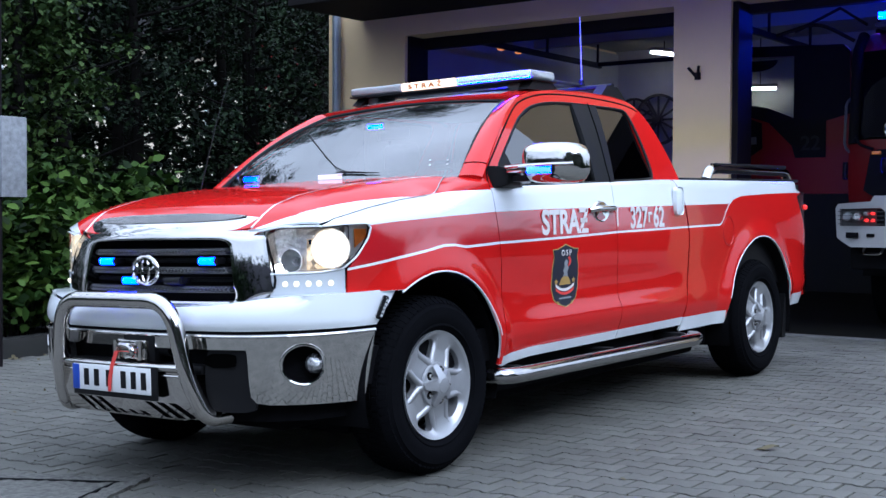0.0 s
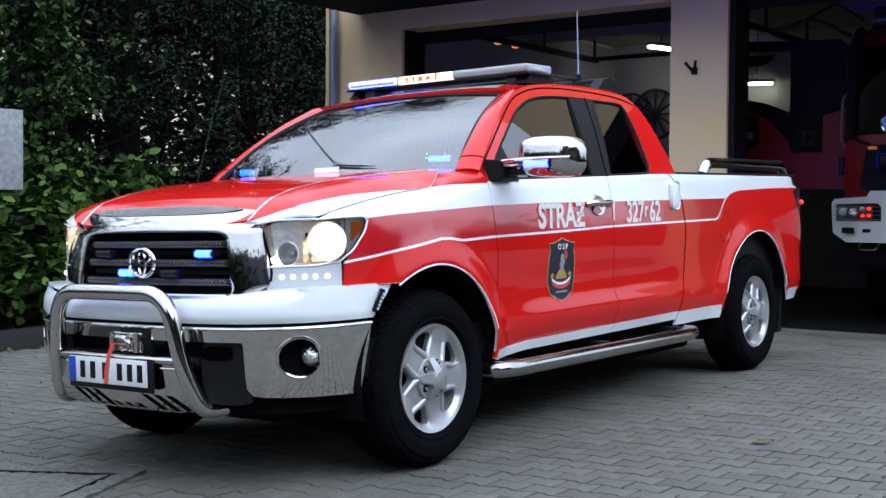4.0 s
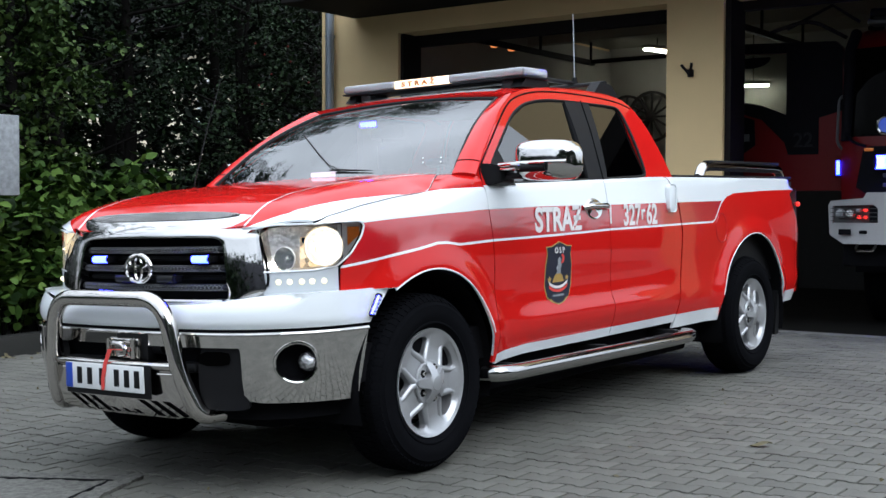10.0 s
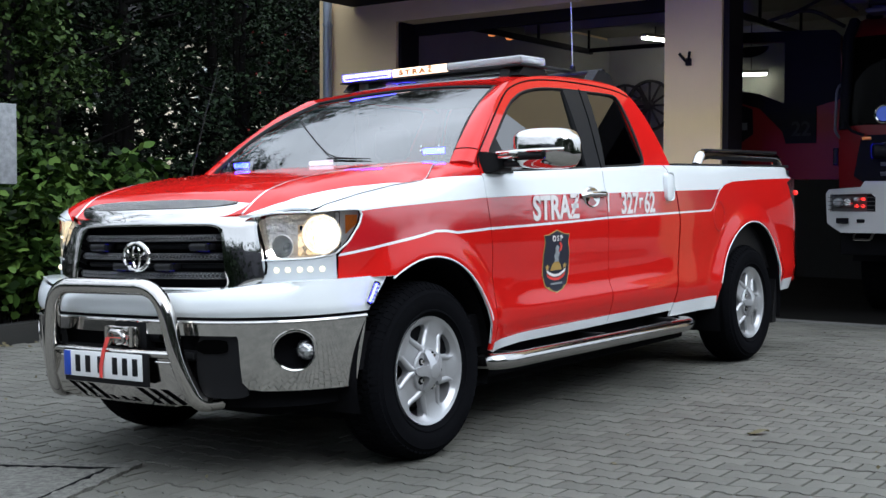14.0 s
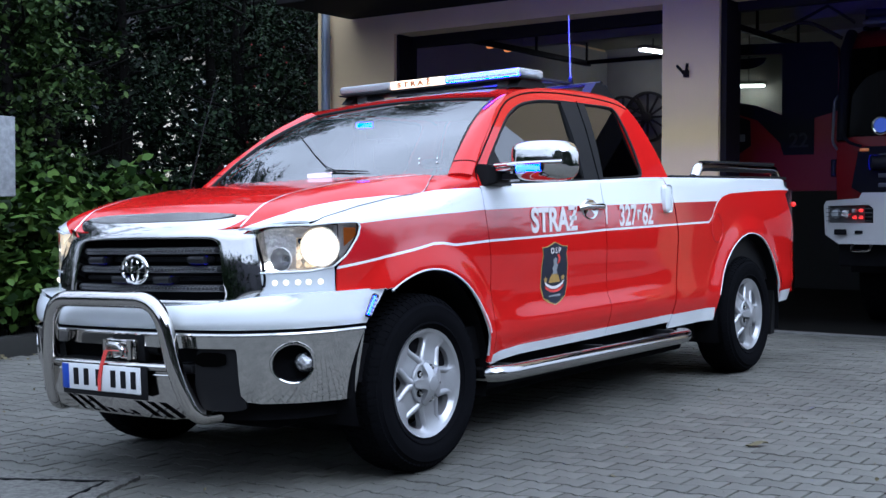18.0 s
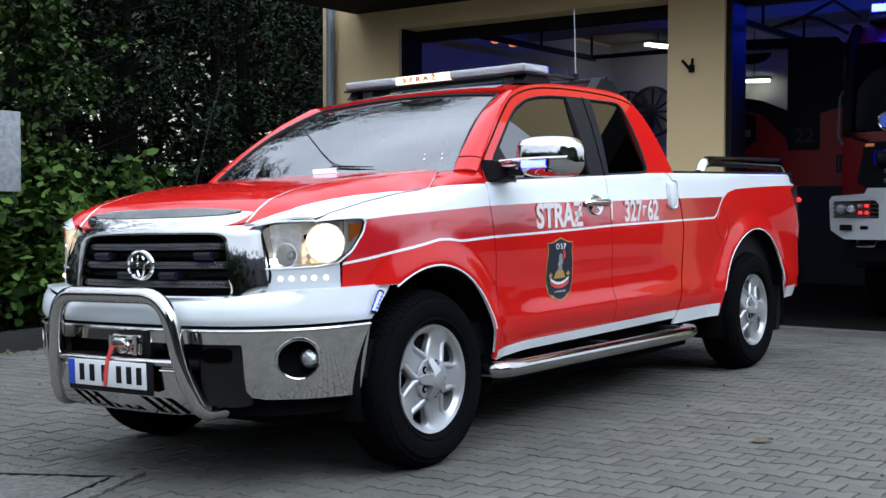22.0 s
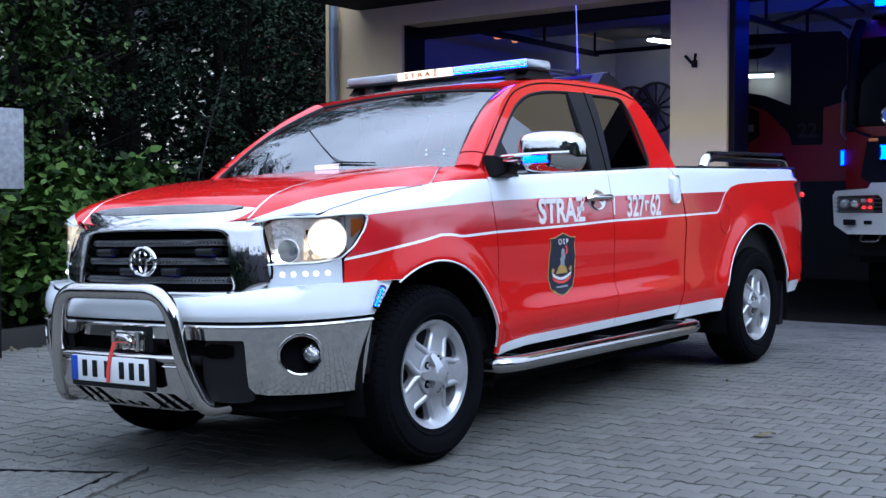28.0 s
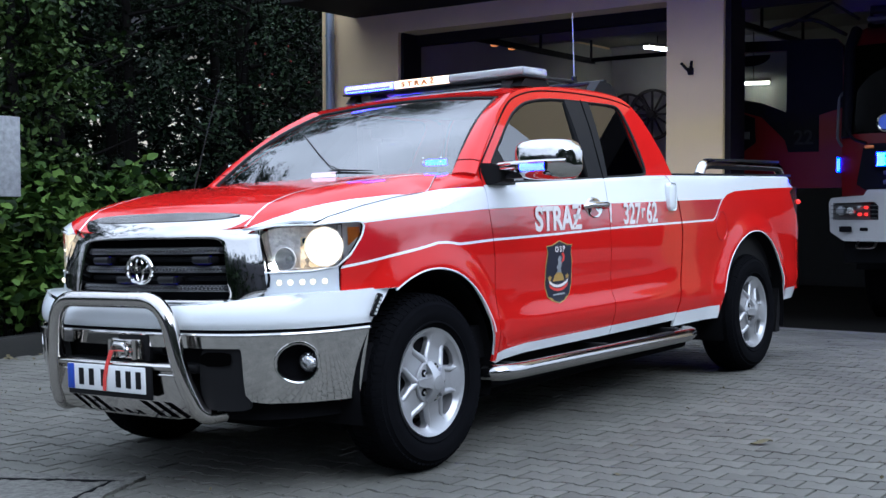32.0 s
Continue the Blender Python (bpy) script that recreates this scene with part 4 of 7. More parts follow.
        part("housing_end", wrap(NOSE, 0.85, S1, 10, lambda s: [lo(s), lo(s) + 0.4 * (hi(s) - lo(s)), hi(s)], sign, 0.026), REFLECT, hl)
        if sign > 0:
            # emissive strip in the far lamp stands in for light through its lens
            part("glowing_edge", wrap(NOSE, 0.60, S1, 14, lambda s: [lo(s) + 0.004, lo(s) + 0.5 * (hi(s) - lo(s)), hi(s) - 0.004], sign, 0.012), GLOW, hl, "warm glowing strip inside the lamp edge")
        for zf in (lo, hi):
            rim = wrap_points(NOSE, S0, S1, 26, zf, sign)
            part("lamp_wall", quads([rim, [(x + 0.055, y - sign * 0.045, z) for x, y, z in rim]]), REFLECT, hl)
        part("lens_edge", tube(wrap_points(NOSE, 0.432, S1, 30, lo, sign) + wrap_points(NOSE, S1, S0, 30, hi, sign), 0.0045, 6), WHITE, hl)
        for s, z, r, power in ((0.728, 1.046, 0.080, BULB), (0.545, 1.000, 0.048, REFLECT)):
            x, y = curve_at(NOSE, s)
            aim = Matrix.Translation((x + 0.028, sign * (y - 0.018), z)) @ Matrix.Rotation(-sign * radians(-58 if s > 0.6 else -75), 4, "Z")
            bowl = lathe([(0.006, 0.03), (r * 0.3, 0.026), (r * 0.6, 0.012), (r * 0.85, -0.012), (r, -0.036), (r * 1.06, -0.034)], 36)
            bowl.transform(aim)
            part("bowl", bowl, REFLECT, hl)
            bulb = bmesh.new()
            bmesh.ops.create_uvsphere(bulb, u_segments=16, v_segments=10, radius=r * (0.36 if power is BULB else 0.25), matrix=aim)
            part("bulb", bulb, power, hl)
            if power is BULB:
                # emissive rings and flank: the bulb's light on the reflector is put in as glow
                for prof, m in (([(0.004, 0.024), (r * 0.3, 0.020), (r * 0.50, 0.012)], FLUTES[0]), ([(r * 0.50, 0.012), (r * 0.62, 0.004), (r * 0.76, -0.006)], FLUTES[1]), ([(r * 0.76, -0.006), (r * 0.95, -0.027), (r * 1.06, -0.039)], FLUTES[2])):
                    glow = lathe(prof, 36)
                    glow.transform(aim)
                    part("glowing_reflector", glow, m, hl, "fluted reflector with its own warm white glow")
                part("glowing_flank", wrap(NOSE, 0.60, 0.70, 8, lambda s: [lo(s) + 0.012, lo(s) + 0.35 * (hi(s) - lo(s)), lo(s) + 0.7 * (hi(s) - lo(s)), hi(s) - 0.016], sign, 0.027, 0.06), FLUTES[3], hl, "fluted flank with its own warm glow")
        x, y = curve_at(NOSE, 0.47)
        side = bmesh.new()
        bmesh.ops.create_uvsphere(side, u_segments=12, v_segments=8, radius=0.011, matrix=Matrix.Translation((x + 0.030, sign * (y - 0.022), 0.975)))
        part("side_bulb", side, SIDEBULB, hl, "small lit side bulb")
        for q0, q1 in ((0.83, 0.85),):
            part("divider", thick(wrap(NOSE, q0, q1, 4, lambda s: [lo(s) + 0.01, lo(s) + 0.5 * (hi(s) - lo(s)), hi(s) - 0.01], sign, 0.035), 0.01), REFLECT, hl)
        part("turn_lens", wrap(NOSE, 0.878, 0.955, 6, lambda s: [lerp_table(s, (0.878, 0.955), (1.045, 1.09)), 1.098, 1.125], sign, 0.02), AMBER, hl, "amber turn lens")
        # white block with five running lights
        block = part("lamp_block", thick(wrap(NOSE, 0.428, 0.805, 16, lambda s: [0.845, 0.86, 0.90, lo(s) - 0.014, lo(s) - 0.006], sign, -0.003), 0.02), LAMPGREY, truck, "pale grey panel under the headlamp with five running lights")
        for k in range(5):
            x, y = curve_at(NOSE, DRL_S[k])
            led = bmesh.new()
            bmesh.ops.create_uvsphere(led, u_segments=12, v_segments=8, radius=0.0125, matrix=Matrix.Translation((x - 0.001, sign * (y + 0.001), 0.902)))
            part("running_light", led, DRL, block)
        # bumper: white upper band, chrome corner with a round fog lamp recess
        crest = lambda q: lerp_table(q, (0, 0.3, 0.45, 0.6, 1.0), (0.806, 0.823, 0.851, 0.858, 0.862))
        cols = []
        for c in np.linspace(0, 1, 40):
            col = []
            for k in np.linspace(0, 1, 10):
                q = c * (0.868 + 0.132 * k)
                z = 0.716 + (crest(q) - 0.716) * k
                x, y = curve_at(BUMP, q)
                t = max(0, (z - 0.76) / 0.10)
                col.append((x + (0.042 if y < 0.85 else 0.013) * t * t + 0.012 * max(0, 1 - k * 6), sign * (y - 0.006 * max(0, 1 - k * 6)), z))
            cols.append(col)
        band = quads(cols)
        edge = [(curve_at(BUMP, q), lerp_table(q, (0, 0.3, 0.45, 0.6, 1.0), (0.806, 0.823, 0.851, 0.858, 0.862))) for q in np.linspace(0, 0.985, 30)]
        part("bumper_shelf", quads([[(a[0] + 0.052 * (1 if a[1] < 0.85 else 0.3), sign * a[1], z) for a, z in edge], [(a[0] + 0.24, sign * a[1] * 0.86, z + 0.006) for a, z in edge]]), WHITE, truck)
        part("bumper_band", thick(band, 0.02), WHITE, truck, "white painted upper bumper")
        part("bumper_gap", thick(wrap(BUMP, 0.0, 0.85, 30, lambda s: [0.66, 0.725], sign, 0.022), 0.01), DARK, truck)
        uv = [(0.398, 0.694), (0.40, 0.655), (0.404, 0.62), (0.408, 0.50), (0.412, 0.445), (0.43, 0.418), (0.47, 0.41), (0.76, 0.402), (0.785, 0.407), (0.80, 0.428), (0.862, 0.694)]

        def chrome_put(u, v, d):
            x, y = curve_at(BUMP, u)
            k = (0.70 - v) / 0.28
            tuck = 0.022 * k * k + d
            return (x + tuck * 0.7, sign * (y - tuck * 0.7), v)
        FU, FZ = 0.566, 0.575
        ring = lambda k, d, n: [chrome_put(FU + 0.066 * k * math.cos(a), FZ + 0.083 * k * math.sin(a), d) for a in np.linspace(0, 2 * math.pi, n)]
        fog = [(FU + 0.066 * math.cos(a), FZ + 0.083 * math.sin(a)) for a in np.linspace(0, 2 * math.pi, 36, endpoint=False)]
        corner = part("bumper_corner", ring_plate(uv, fog, chrome_put, 72, 7, 0.0, 0.006), CHROME, truck, "chrome bumper corner with a round fog lamp recess")
        part("fog_ring", tube(ring(1.0, -0.001, 37), 0.007, 8, cap=False), CHROME, corner)
        part("bumper_lip", tube([chrome_put(u, 0.696, -0.002) for u in np.linspace(0, 0.862, 30)], 0.008, 8), CHROME, corner, "bright rolled upper lip")
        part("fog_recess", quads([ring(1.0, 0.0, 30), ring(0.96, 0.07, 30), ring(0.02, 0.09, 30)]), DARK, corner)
        x, y = curve_at(BUMP, FU + 0.026)
        fl = lathe([(0.001, -0.034), (0.02, -0.032), (0.036, -0.022), (0.043, -0.006), (0.046, 0.02)], 24)
        fl.transform(Matrix.Translation((x + 0.045, sign * (y - 0.03), 0.572)) @ Matrix.Rotation(-sign * radians(-72), 4, "Z"))
        lamp = part("fog_lamp", fl, FACET, corner, "small round clear fog lamp")
        # side lamp on the bumper end
        cradle = part("side_lamp", box(-0.0125, 0.0125, -0.017, 0.017, -0.053, 0.053, 0.008, seg=3), BLACK, truck, "small black marker lamp on the bumper end")
        m0 = Matrix.Translation((-0.385, sign * 0.986, 0.788)) @ Matrix.Rotation(sign * radians(35), 4, "Z") @ Matrix.Rotation(radians(24), 4, "Y")
        cradle.matrix_local = m0
        part("lens", box(-0.013, 0.013, -0.021, 0.021, -0.045, 0.045, 0.005), CLEAR, cradle)
        for k in range(5):
            part("diode", box(0.001, 0.011, -0.0255, -0.016, -0.041 + 0.017 * k, -0.029 + 0.017 * k, 0.002), DIODELENS, cradle)
        if sign < 0:
            flasher("side", truck, m0 @ Matrix.Translation((-0.006, -0.018, 0)) @ Matrix.Rotation(radians(90), 4, "Y"), 0.085, 0.0065, BLUESIDE, "blue marker lamp element")
    return truck


def wrap_points(curve, s0, s1, n, zf, sign):
    out = []
    for i in range(n + 1):
        s = s0 + (s1 - s0) * i / n
        x, y = curve_at(curve, s)
        out.append((x - 0.003, sign * (y + 0.002), zf(s)))
    return out


pickup_truck = pickup()
def strip_text(name, words, size, parent, x, z, wide, bold):
    y = -(half_width(x, z) + 0.0025)
    return text(name, words, size, LETTER, parent, Matrix.Translation((x, y, z)) @ Matrix.Rotation(radians(90), 4, "X"), bold, 0.0015, wide, "white lettering")


LATTICE = mat("dull_lattice", (0.16, 0.16, 0.165), 0.4, 0.6, 0.1)


def pickup_front(truck):
    # bonnet with its white flanks and thin white lines
    rail = lambda x: lerp_table(x, SHUT_X, SHUT_Y)
    flank = lambda x: min(lerp_table(x, FLANK_X, FLANK_Y), rail(x) - 0.002)
    thin = lambda x: lerp_table(x, THIN_X, THIN_Y)
    lines = [(lambda x, k=k: flank(x) + (rail(x) - flank(x)) * k, 1) for k in (1.0, 0.85, 0.7, 0.5, 0.3, 0.15)]
    lines += [(flank, 0), (lambda x: 0.66 * flank(x) + 0.34 * thin(x), 0), (lambda x: 0.33 * flank(x) + 0.67 * thin(x), 0), (lambda x: thin(x) + 0.006, 1), (lambda x: thin(x) - 0.006, 0)]
    lines += [(lambda x, k=k: (thin(x) - 0.006) * k, 0) for k in (0.85, 0.65, 0.4, 0.2, 0.0)]
    rows, kind = [], []
    half = []
    for f, m in lines:
        x0 = next(x for x in np.linspace(-0.80, -0.4, 400) if x >= min(nose_x(f(x)), -0.612 if f is lines[0][0] else 9) + (0.004 if f(-0.6) > 0.70 else 0.028))
        y1 = f(0.42)
        x1 = 0.48 - 0.16 * (1 - (y1 / 0.865) ** 2) if f is not lines[0][0] else 0.425
        x1 = min(x1, 0.425) if y1 > 0.72 else x1
        row = []
        for k in np.linspace(0, 1, 40):
            x = x0 + (x1 - x0) * k ** 1.25
            row.append((x, -f(x), hood_z(x, f(x))))
        half.append((row, m))
    rows = [r for r, m in half] + [[(x, -y, z) for x, y, z in r] for r, m in half[-2::-1]]
    kind = [m for r, m in half[:-1]] + [m for r, m in half[-2::-1]]
    part("bonnet", thick(quads(rows, mats=kind), 0.012, (0, 0, 0)), (RED, WHITE), truck, "red bonnet with white flanks and thin white lines")
    for s in (-1, 1):
        part("bonnet_seam", tube([(x, s * (rail(x) + 0.002), hood_z(x, rail(x)) - 0.0045) for x in np.linspace(-0.612, 0.425, 50)], 0.004, 6), DARK, truck)
    # scuttle and wipers
    part("scuttle", box(0.16, 0.50, -0.66, 0.66, 1.27, 1.325, 0.01), BLACK, truck)
    # pillar between the screen and the door frame
    for s in (-1, 1):
        rows = []
        for t in np.linspace(0.0, 1, 19):
            x0, y0, z0 = 0.395 + 0.705 * t, 0.84 - 0.205 * t, 1.362 + 0.418 * t + 0.05 * math.sin(math.pi * t)
            xo = 0.435 + 0.705 * t
            zo = lerp_table(xo, (0.415, 0.60, 0.898, 1.10, 1.34), (1.335, 1.49, 1.70, 1.80, 1.848))
            yo = glass_y(zo) + 0.018 * math.sin(min(max((zo - 1.3) / 0.57, 0), 1) * math.pi) + 0.003
            xm, ym, zm = (x0 + xo) / 2 - 0.012, 0.42 * y0 + 0.58 * yo + 0.016, (z0 + zo) / 2 + 0.012
            rows.append([tuple(np.array(((x0, s * y0, z0))) * (1 - k) ** 2 + 2 * k * (1 - k) * np.array((xm, s * ym, zm)) + k * k * np.array((xo, s * yo, zo))) for k in np.linspace(0, 1, 8)])
        part("screen_pillar", thick(quads(rows), 0.02, (1.5, 0, 1.0)), RED, truck, "red windscreen pillar")
        part("pillar_seam", tube([(x - 0.001, y + s * 0.001, z + 0.0005) for x, y, z in rows[2]], 0.0025, 6), DARK, truck)
    # roof
    rows = []
    for x in np.linspace(0, 1, 15):
        row = []
        for k in np.linspace(-1, 1, 17):
            c = 1 - k * k
            xf = 1.14 + 0.035 * c - 0.03
            xx = xf + (2.50 - xf) * x
            edge = lerp_table(xx, (1.05, 1.20, 1.34, 1.697, 2.092, 2.33, 2.43, 2.5), (1.785, 1.815, 1.843, 1.868, 1.868, 1.85, 1.82, 1.74))
            crown = 0.024 + 0.012 * math.sin(math.pi * min(max(x, 0), 1))
            yy = (glass_y(edge) + 0.004) * k
            row.append((xx, yy, edge + crown * (1 - abs(k) ** 3)))
        rows.append(row)
    cover = quads(rows)
    for f in cover.faces:
        c = f.calc_center_median()
        f.material_index = 1 if abs(c.y) < 0.56 and 1.20 < c.x < 2.3 else 0
    part("roof", thick(cover, 0.015, (1.8, 0, 1.0)), (RED, WHITE), truck, "red cab roof with a white centre")
    # windscreen and black border
    def screen(u, v):
        b = 1 - u * u
        x0, z0, y0 = 0.405 - 0.12 * b, 1.352 + 0.010 * b, 0.84 * u
        x1, z1, y1 = 1.10 + 0.04 * b, 1.778 + 0.034 * b, 0.638 * u
        bow = math.sin(math.pi * v) * 0.045
        return (x0 + (x1 - x0) * v - bow * 0.55, y0 + (y1 - y0) * v, z0 + (z1 - z0) * v + bow * 0.8)
    pane = quads([[screen(u, v) for u in np.linspace(-1, 1, 25)] for v in np.linspace(0, 1, 13)])
    wind = part("windscreen", pane, SCREEN, truck, "large raked windscreen")
    over = lambda u, v, d=0.008: tuple(Vector(screen(u, v)) + Vector((-0.6, 0, 0.8)) * d)
    # thin dark line that runs diagonally up the screen
    part("screen_line", tube([over(u, v) for u, v in ((0.66, 0.575), (0.50, 0.48), (0.325, 0.375), (0.125, 0.25), (-0.075, 0.125), (-0.20, 0.072))], 0.0028, 6), BLACK, truck, "thin black line up the windscreen")
    part("wiper_blade", tube([over(u, v) for u, v in ((-0.12, 0.072), (-0.20, 0.070), (-0.33, 0.060), (-0.46, 0.052))], [0.003, 0.006, 0.005, 0.002], 6), BLACK, truck, "black wiper blade")
    for u, v, r in ((-0.76, 0.165, 0.005), (-0.775, 0.12, 0.006), (-0.88, 0.165, 0.005), (-0.89, 0.125, 0.006)):
        c = Vector(screen(u, v)) + Vector((-0.002, 0, 0.003))
        spot = bmesh.new()
        bmesh.ops.create_circle(spot, cap_ends=True, segments=14, radius=r, matrix=Matrix.Translation(c) @ Matrix.Rotation(radians(-54), 4, "Y"))
        part("screen_sticker", spot, PLATEW, wind, "small pale sticker")
    part("dash_lamp", box(0.418, 0.445, -0.09, 0.09, 1.374, 1.410, 0.006), BLACK, truck, "black lamp behind the windscreen base")
    flasher("dash", truck, Matrix.Translation((0.408, 0.0, 1.391)) @ Matrix.Rotation(radians(-90), 4, "Z"), 0.17, 0.013, DASHLIT, "pinkish white lamp element")
    part("screen_seal", tube([screen(u, 1.0) for u in np.linspace(-1, 1, 20)] , 0.010, 6), BLACK, truck)
    for s in (-1, 1):
        part("screen_seal", tube([screen(s, v) for v in np.linspace(0, 1, 14)], 0.011, 6), BLACK, truck)
    back = quads([[(2.47 - 0.06 * v, y, 1.36 + 0.44 * v) for y in np.linspace(-0.8 + 0.12 * v, 0.8 - 0.12 * v, 8)] for v in np.linspace(0, 1, 5)])
    part("rear_screen", back, TINT, truck, "dark rear window")
    part("cab_back", box(2.44, 2.50, -0.93, 0.93, 0.5, 1.36, 0.02), RED, truck)
    # inside
    part("floor_pan", box(-0.45, 2.45, -0.93, 0.93, 0.46, 0.62), DARK, truck)
    part("dashboard", box(0.30, 0.78, -0.86, 0.86, 0.95, 1.305, 0.06, seg=3), GREYP, truck, "dark grey dashboard")
    part("door_inner", box(0.6, 2.4, -0.93, -0.90, 0.55, 1.29, 0.01), GREYP, truck)
    part("door_inner", box(0.6, 2.4, 0.90, 0.93, 0.55, 1.29, 0.01), GREYP, truck)
    ring = [(0.90 + 0.06 * math.sin(a), -0.42 + 0.19 * math.cos(a), 1.22 + 0.175 * math.sin(a)) for a in np.linspace(0, 2 * math.pi, 25)]
    part("steering_wheel", tube(ring, 0.014, 8, cap=False), BLACK, truck)
    for x in (1.25, 2.05):
        for y in (-0.42, 0.42):
            seat = part("seat", box(x - 0.25, x + 0.25, y - 0.26, y + 0.26, 0.72, 0.95, 0.05, seg=3), SEAT, truck, "grey cloth seat")
            part("backrest", box(x + 0.18, x + 0.34, y - 0.25, y + 0.25, 0.9, 1.42, 0.05, seg=3), SEAT, seat)
            part("headrest", box(x + 0.22, x + 0.32, y - 0.12, y + 0.12, 1.44, 1.62, 0.04, seg=3), SEAT, seat)
    part("roof_lining", box(1.25, 2.4, -0.62, 0.62, 1.80, 1.815), LINING, truck, "beige roof lining")
    for y in (-0.70, 0.70):
        part("pillar_trim", box(1.52, 1.72, y - 0.03, y + 0.03, 1.30, 1.80, 0.02), LINING, truck, "beige pillar trim")
    part("far_trim", box(0.75, 2.4, 0.80, 0.86, 1.29, 1.34, 0.01), LINING, truck)
    part("rear_mirror", box(0.93, 0.95, -0.12, 0.12, 1.60, 1.67, 0.01), BLACK, truck)
    part("underbody", box(-0.62, 4.55, -0.62, 0.62, 0.26, 0.55, 0.03), DARK, truck)
    # three added boxes, no known parts: they keep light from under the truck
    part("front_light_block", box(-0.30, 0.52, -0.70, 0.70, 0.20, 0.45, 0.03), DARK, truck, "dark box added under the engine to block light")
    part("mid_light_block", box(0.52, 3.15, -0.74, 0.74, 0.21, 0.45, 0.03), DARK, truck)
    part("side_light_block", box(0.48, 3.15, -0.84, 0.84, 0.27, 0.45, 0.03), DARK, truck)
    part("engine_block", box(-0.60, 0.42, -0.55, 0.55, 0.45, 1.18, 0.03), DARK, truck)
    part("bed_floor", box(2.62, 4.62, -0.93, 0.93, 0.62, 1.33), BLACK, truck, "black load bed cover")
    part("tailgate", box(4.62, 4.70, -0.86, 0.86, 0.68, 1.335, 0.02), RED, truck)
    part("rear_axle", tube([(3.70, -0.8, 0.405), (3.70, 0.8, 0.405)], 0.06, 12), DARK, truck)
    # lettering
    doors = [o for o in truck.children if o.name.startswith("front_door") and o.data.vertices[0].co.y < 0]
    rears = [o for o in truck.children if o.name.startswith("rear_door") and o.data.vertices[0].co.y < 0]
    strip_text("door_lettering", "STRA\u01b5", 0.172, doors[0], 1.115, 1.115, 0.92, 0.0055)
    strip_text("unit_number", "327", 0.166, rears[0], 1.925, 1.122, 0.84, 0.0040)
    strip_text("unit_letter", "r", 0.125, rears[0], 2.065, 1.138, 1.0, 0.002)
    strip_text("unit_number", "62", 0.166, rears[0], 2.175, 1.122, 0.84, 0.0040)
    part("band_edge", box(1.668, 1.684, -(half_width(1.67, 1.12) + 0.002), -half_width(1.67, 1.12) + 0.004, 1.058, 1.188, 0.001), LETTER, rears[0], "white edge of the reflective band")
    # crest: a plain shield with bars
    cx, cz = 1.105, 0.842
    shield = [(-0.115, 0.165), (-0.07, 0.168), (0.0, 0.195), (0.07, 0.168), (0.115, 0.165), (0.105, 0.12), (0.118, 0.05), (0.12, -0.08), (0.10, -0.15), (0.06, -0.18), (0.0, -0.20), (-0.06, -0.18), (-0.10, -0.15), (-0.12, -0.08), (-0.118, 0.05), (-0.105, 0.12)]
    at = lambda lift: lambda u, v, d: (cx + u * 1.12, -(half_width(cx + u * 1.12, cz + v * 0.84) + lift - d), cz + v * 0.84)
    crest = part("crest", plate(dense(shield, 0.03), [], 0.001, at(0.0025)), GOLD, doors[0], "dark shield crest with gold edge")
    part("crest_field", plate(dense([(u * 0.95, v * 0.965) for u, v in shield], 0.03), [], 0.001, at(0.004)), NAVY, crest)
    ribbon = lambda a, b: [(u, a - 0.5 * (0.085 ** 2 - u * u) * 9) for u in np.linspace(-0.085, 0.085, 9)] + [(u, b - 0.5 * (0.078 ** 2 - u * u) * 9) for u in np.linspace(0.078, -0.078, 9)]
    star = lambda x, z, r: [(x + (r if k % 2 == 0 else 0.45 * r) * math.sin(0.2 * math.pi * k), z + (r if k % 2 == 0 else 0.45 * r) * math.cos(0.2 * math.pi * k)) for k in range(10)]
    figure = [(-0.022, -0.012), (0.024, -0.012), (0.014, 0.02), (0.026, 0.045), (0.012, 0.062), (0.018, 0.088), (-0.002, 0.098), (-0.016, 0.078), (-0.010, 0.05), (-0.024, 0.03), (-0.012, 0.012)]
    flag = [(0.018, 0.052), (0.040, 0.066), (0.046, 0.092), (0.030, 0.118), (0.016, 0.110), (0.030, 0.090)]
    for loop, m in ((figure, LEDOFF), (flag, STRAP), ([(-0.052, -0.060), (0.050, -0.058), (0.036, -0.022), (0.020, -0.006), (-0.020, -0.006), (-0.036, -0.022)], GOLD), (star(-0.080, -0.038, 0.020), GOLD), (star(0.076, -0.034, 0.020), GOLD), (ribbon(-0.050, -0.072), LETTER), (ribbon(-0.073, -0.095), STRAP), ([(-0.052, -0.158), (0.052, -0.153), (0.050, -0.134), (-0.052, -0.138)], LEDOFF)):
        part("crest_bar", plate(dense(loop, 0.03), [], 0.001, at(0.0055)), m, crest)
    text("crest_lettering", "O S P", 0.042, LETTER, crest, Matrix.Translation((cx, -(half_width(cx, cz + 0.115) + 0.0065), cz + 0.116)) @ Matrix.Rotation(radians(90), 4, "X"), 0.0005, 0.0008, 1.0, "small pale lettering")
    part("wing_aerial", tube([(0.255, 0.86, 1.25), (0.28, 0.86, 1.38), (0.39, 0.862, 1.69), (0.515, 0.865, 1.99)], [0.004, 0.0035, 0.003, 0.002], 6), BLACK, truck, "thin black aerial on the wing")
    # grille: chrome frame, black well, patterned bars, emblem
    def face_x(y, z):
        return -0.812 + 0.075 * (abs(y) / 0.6) ** 2.2 + 0.13 * (z - 1.05) + 0.375 * (z - 0.98) ** 2 + 1.15 * max(0, z - 1.085) ** 1.5
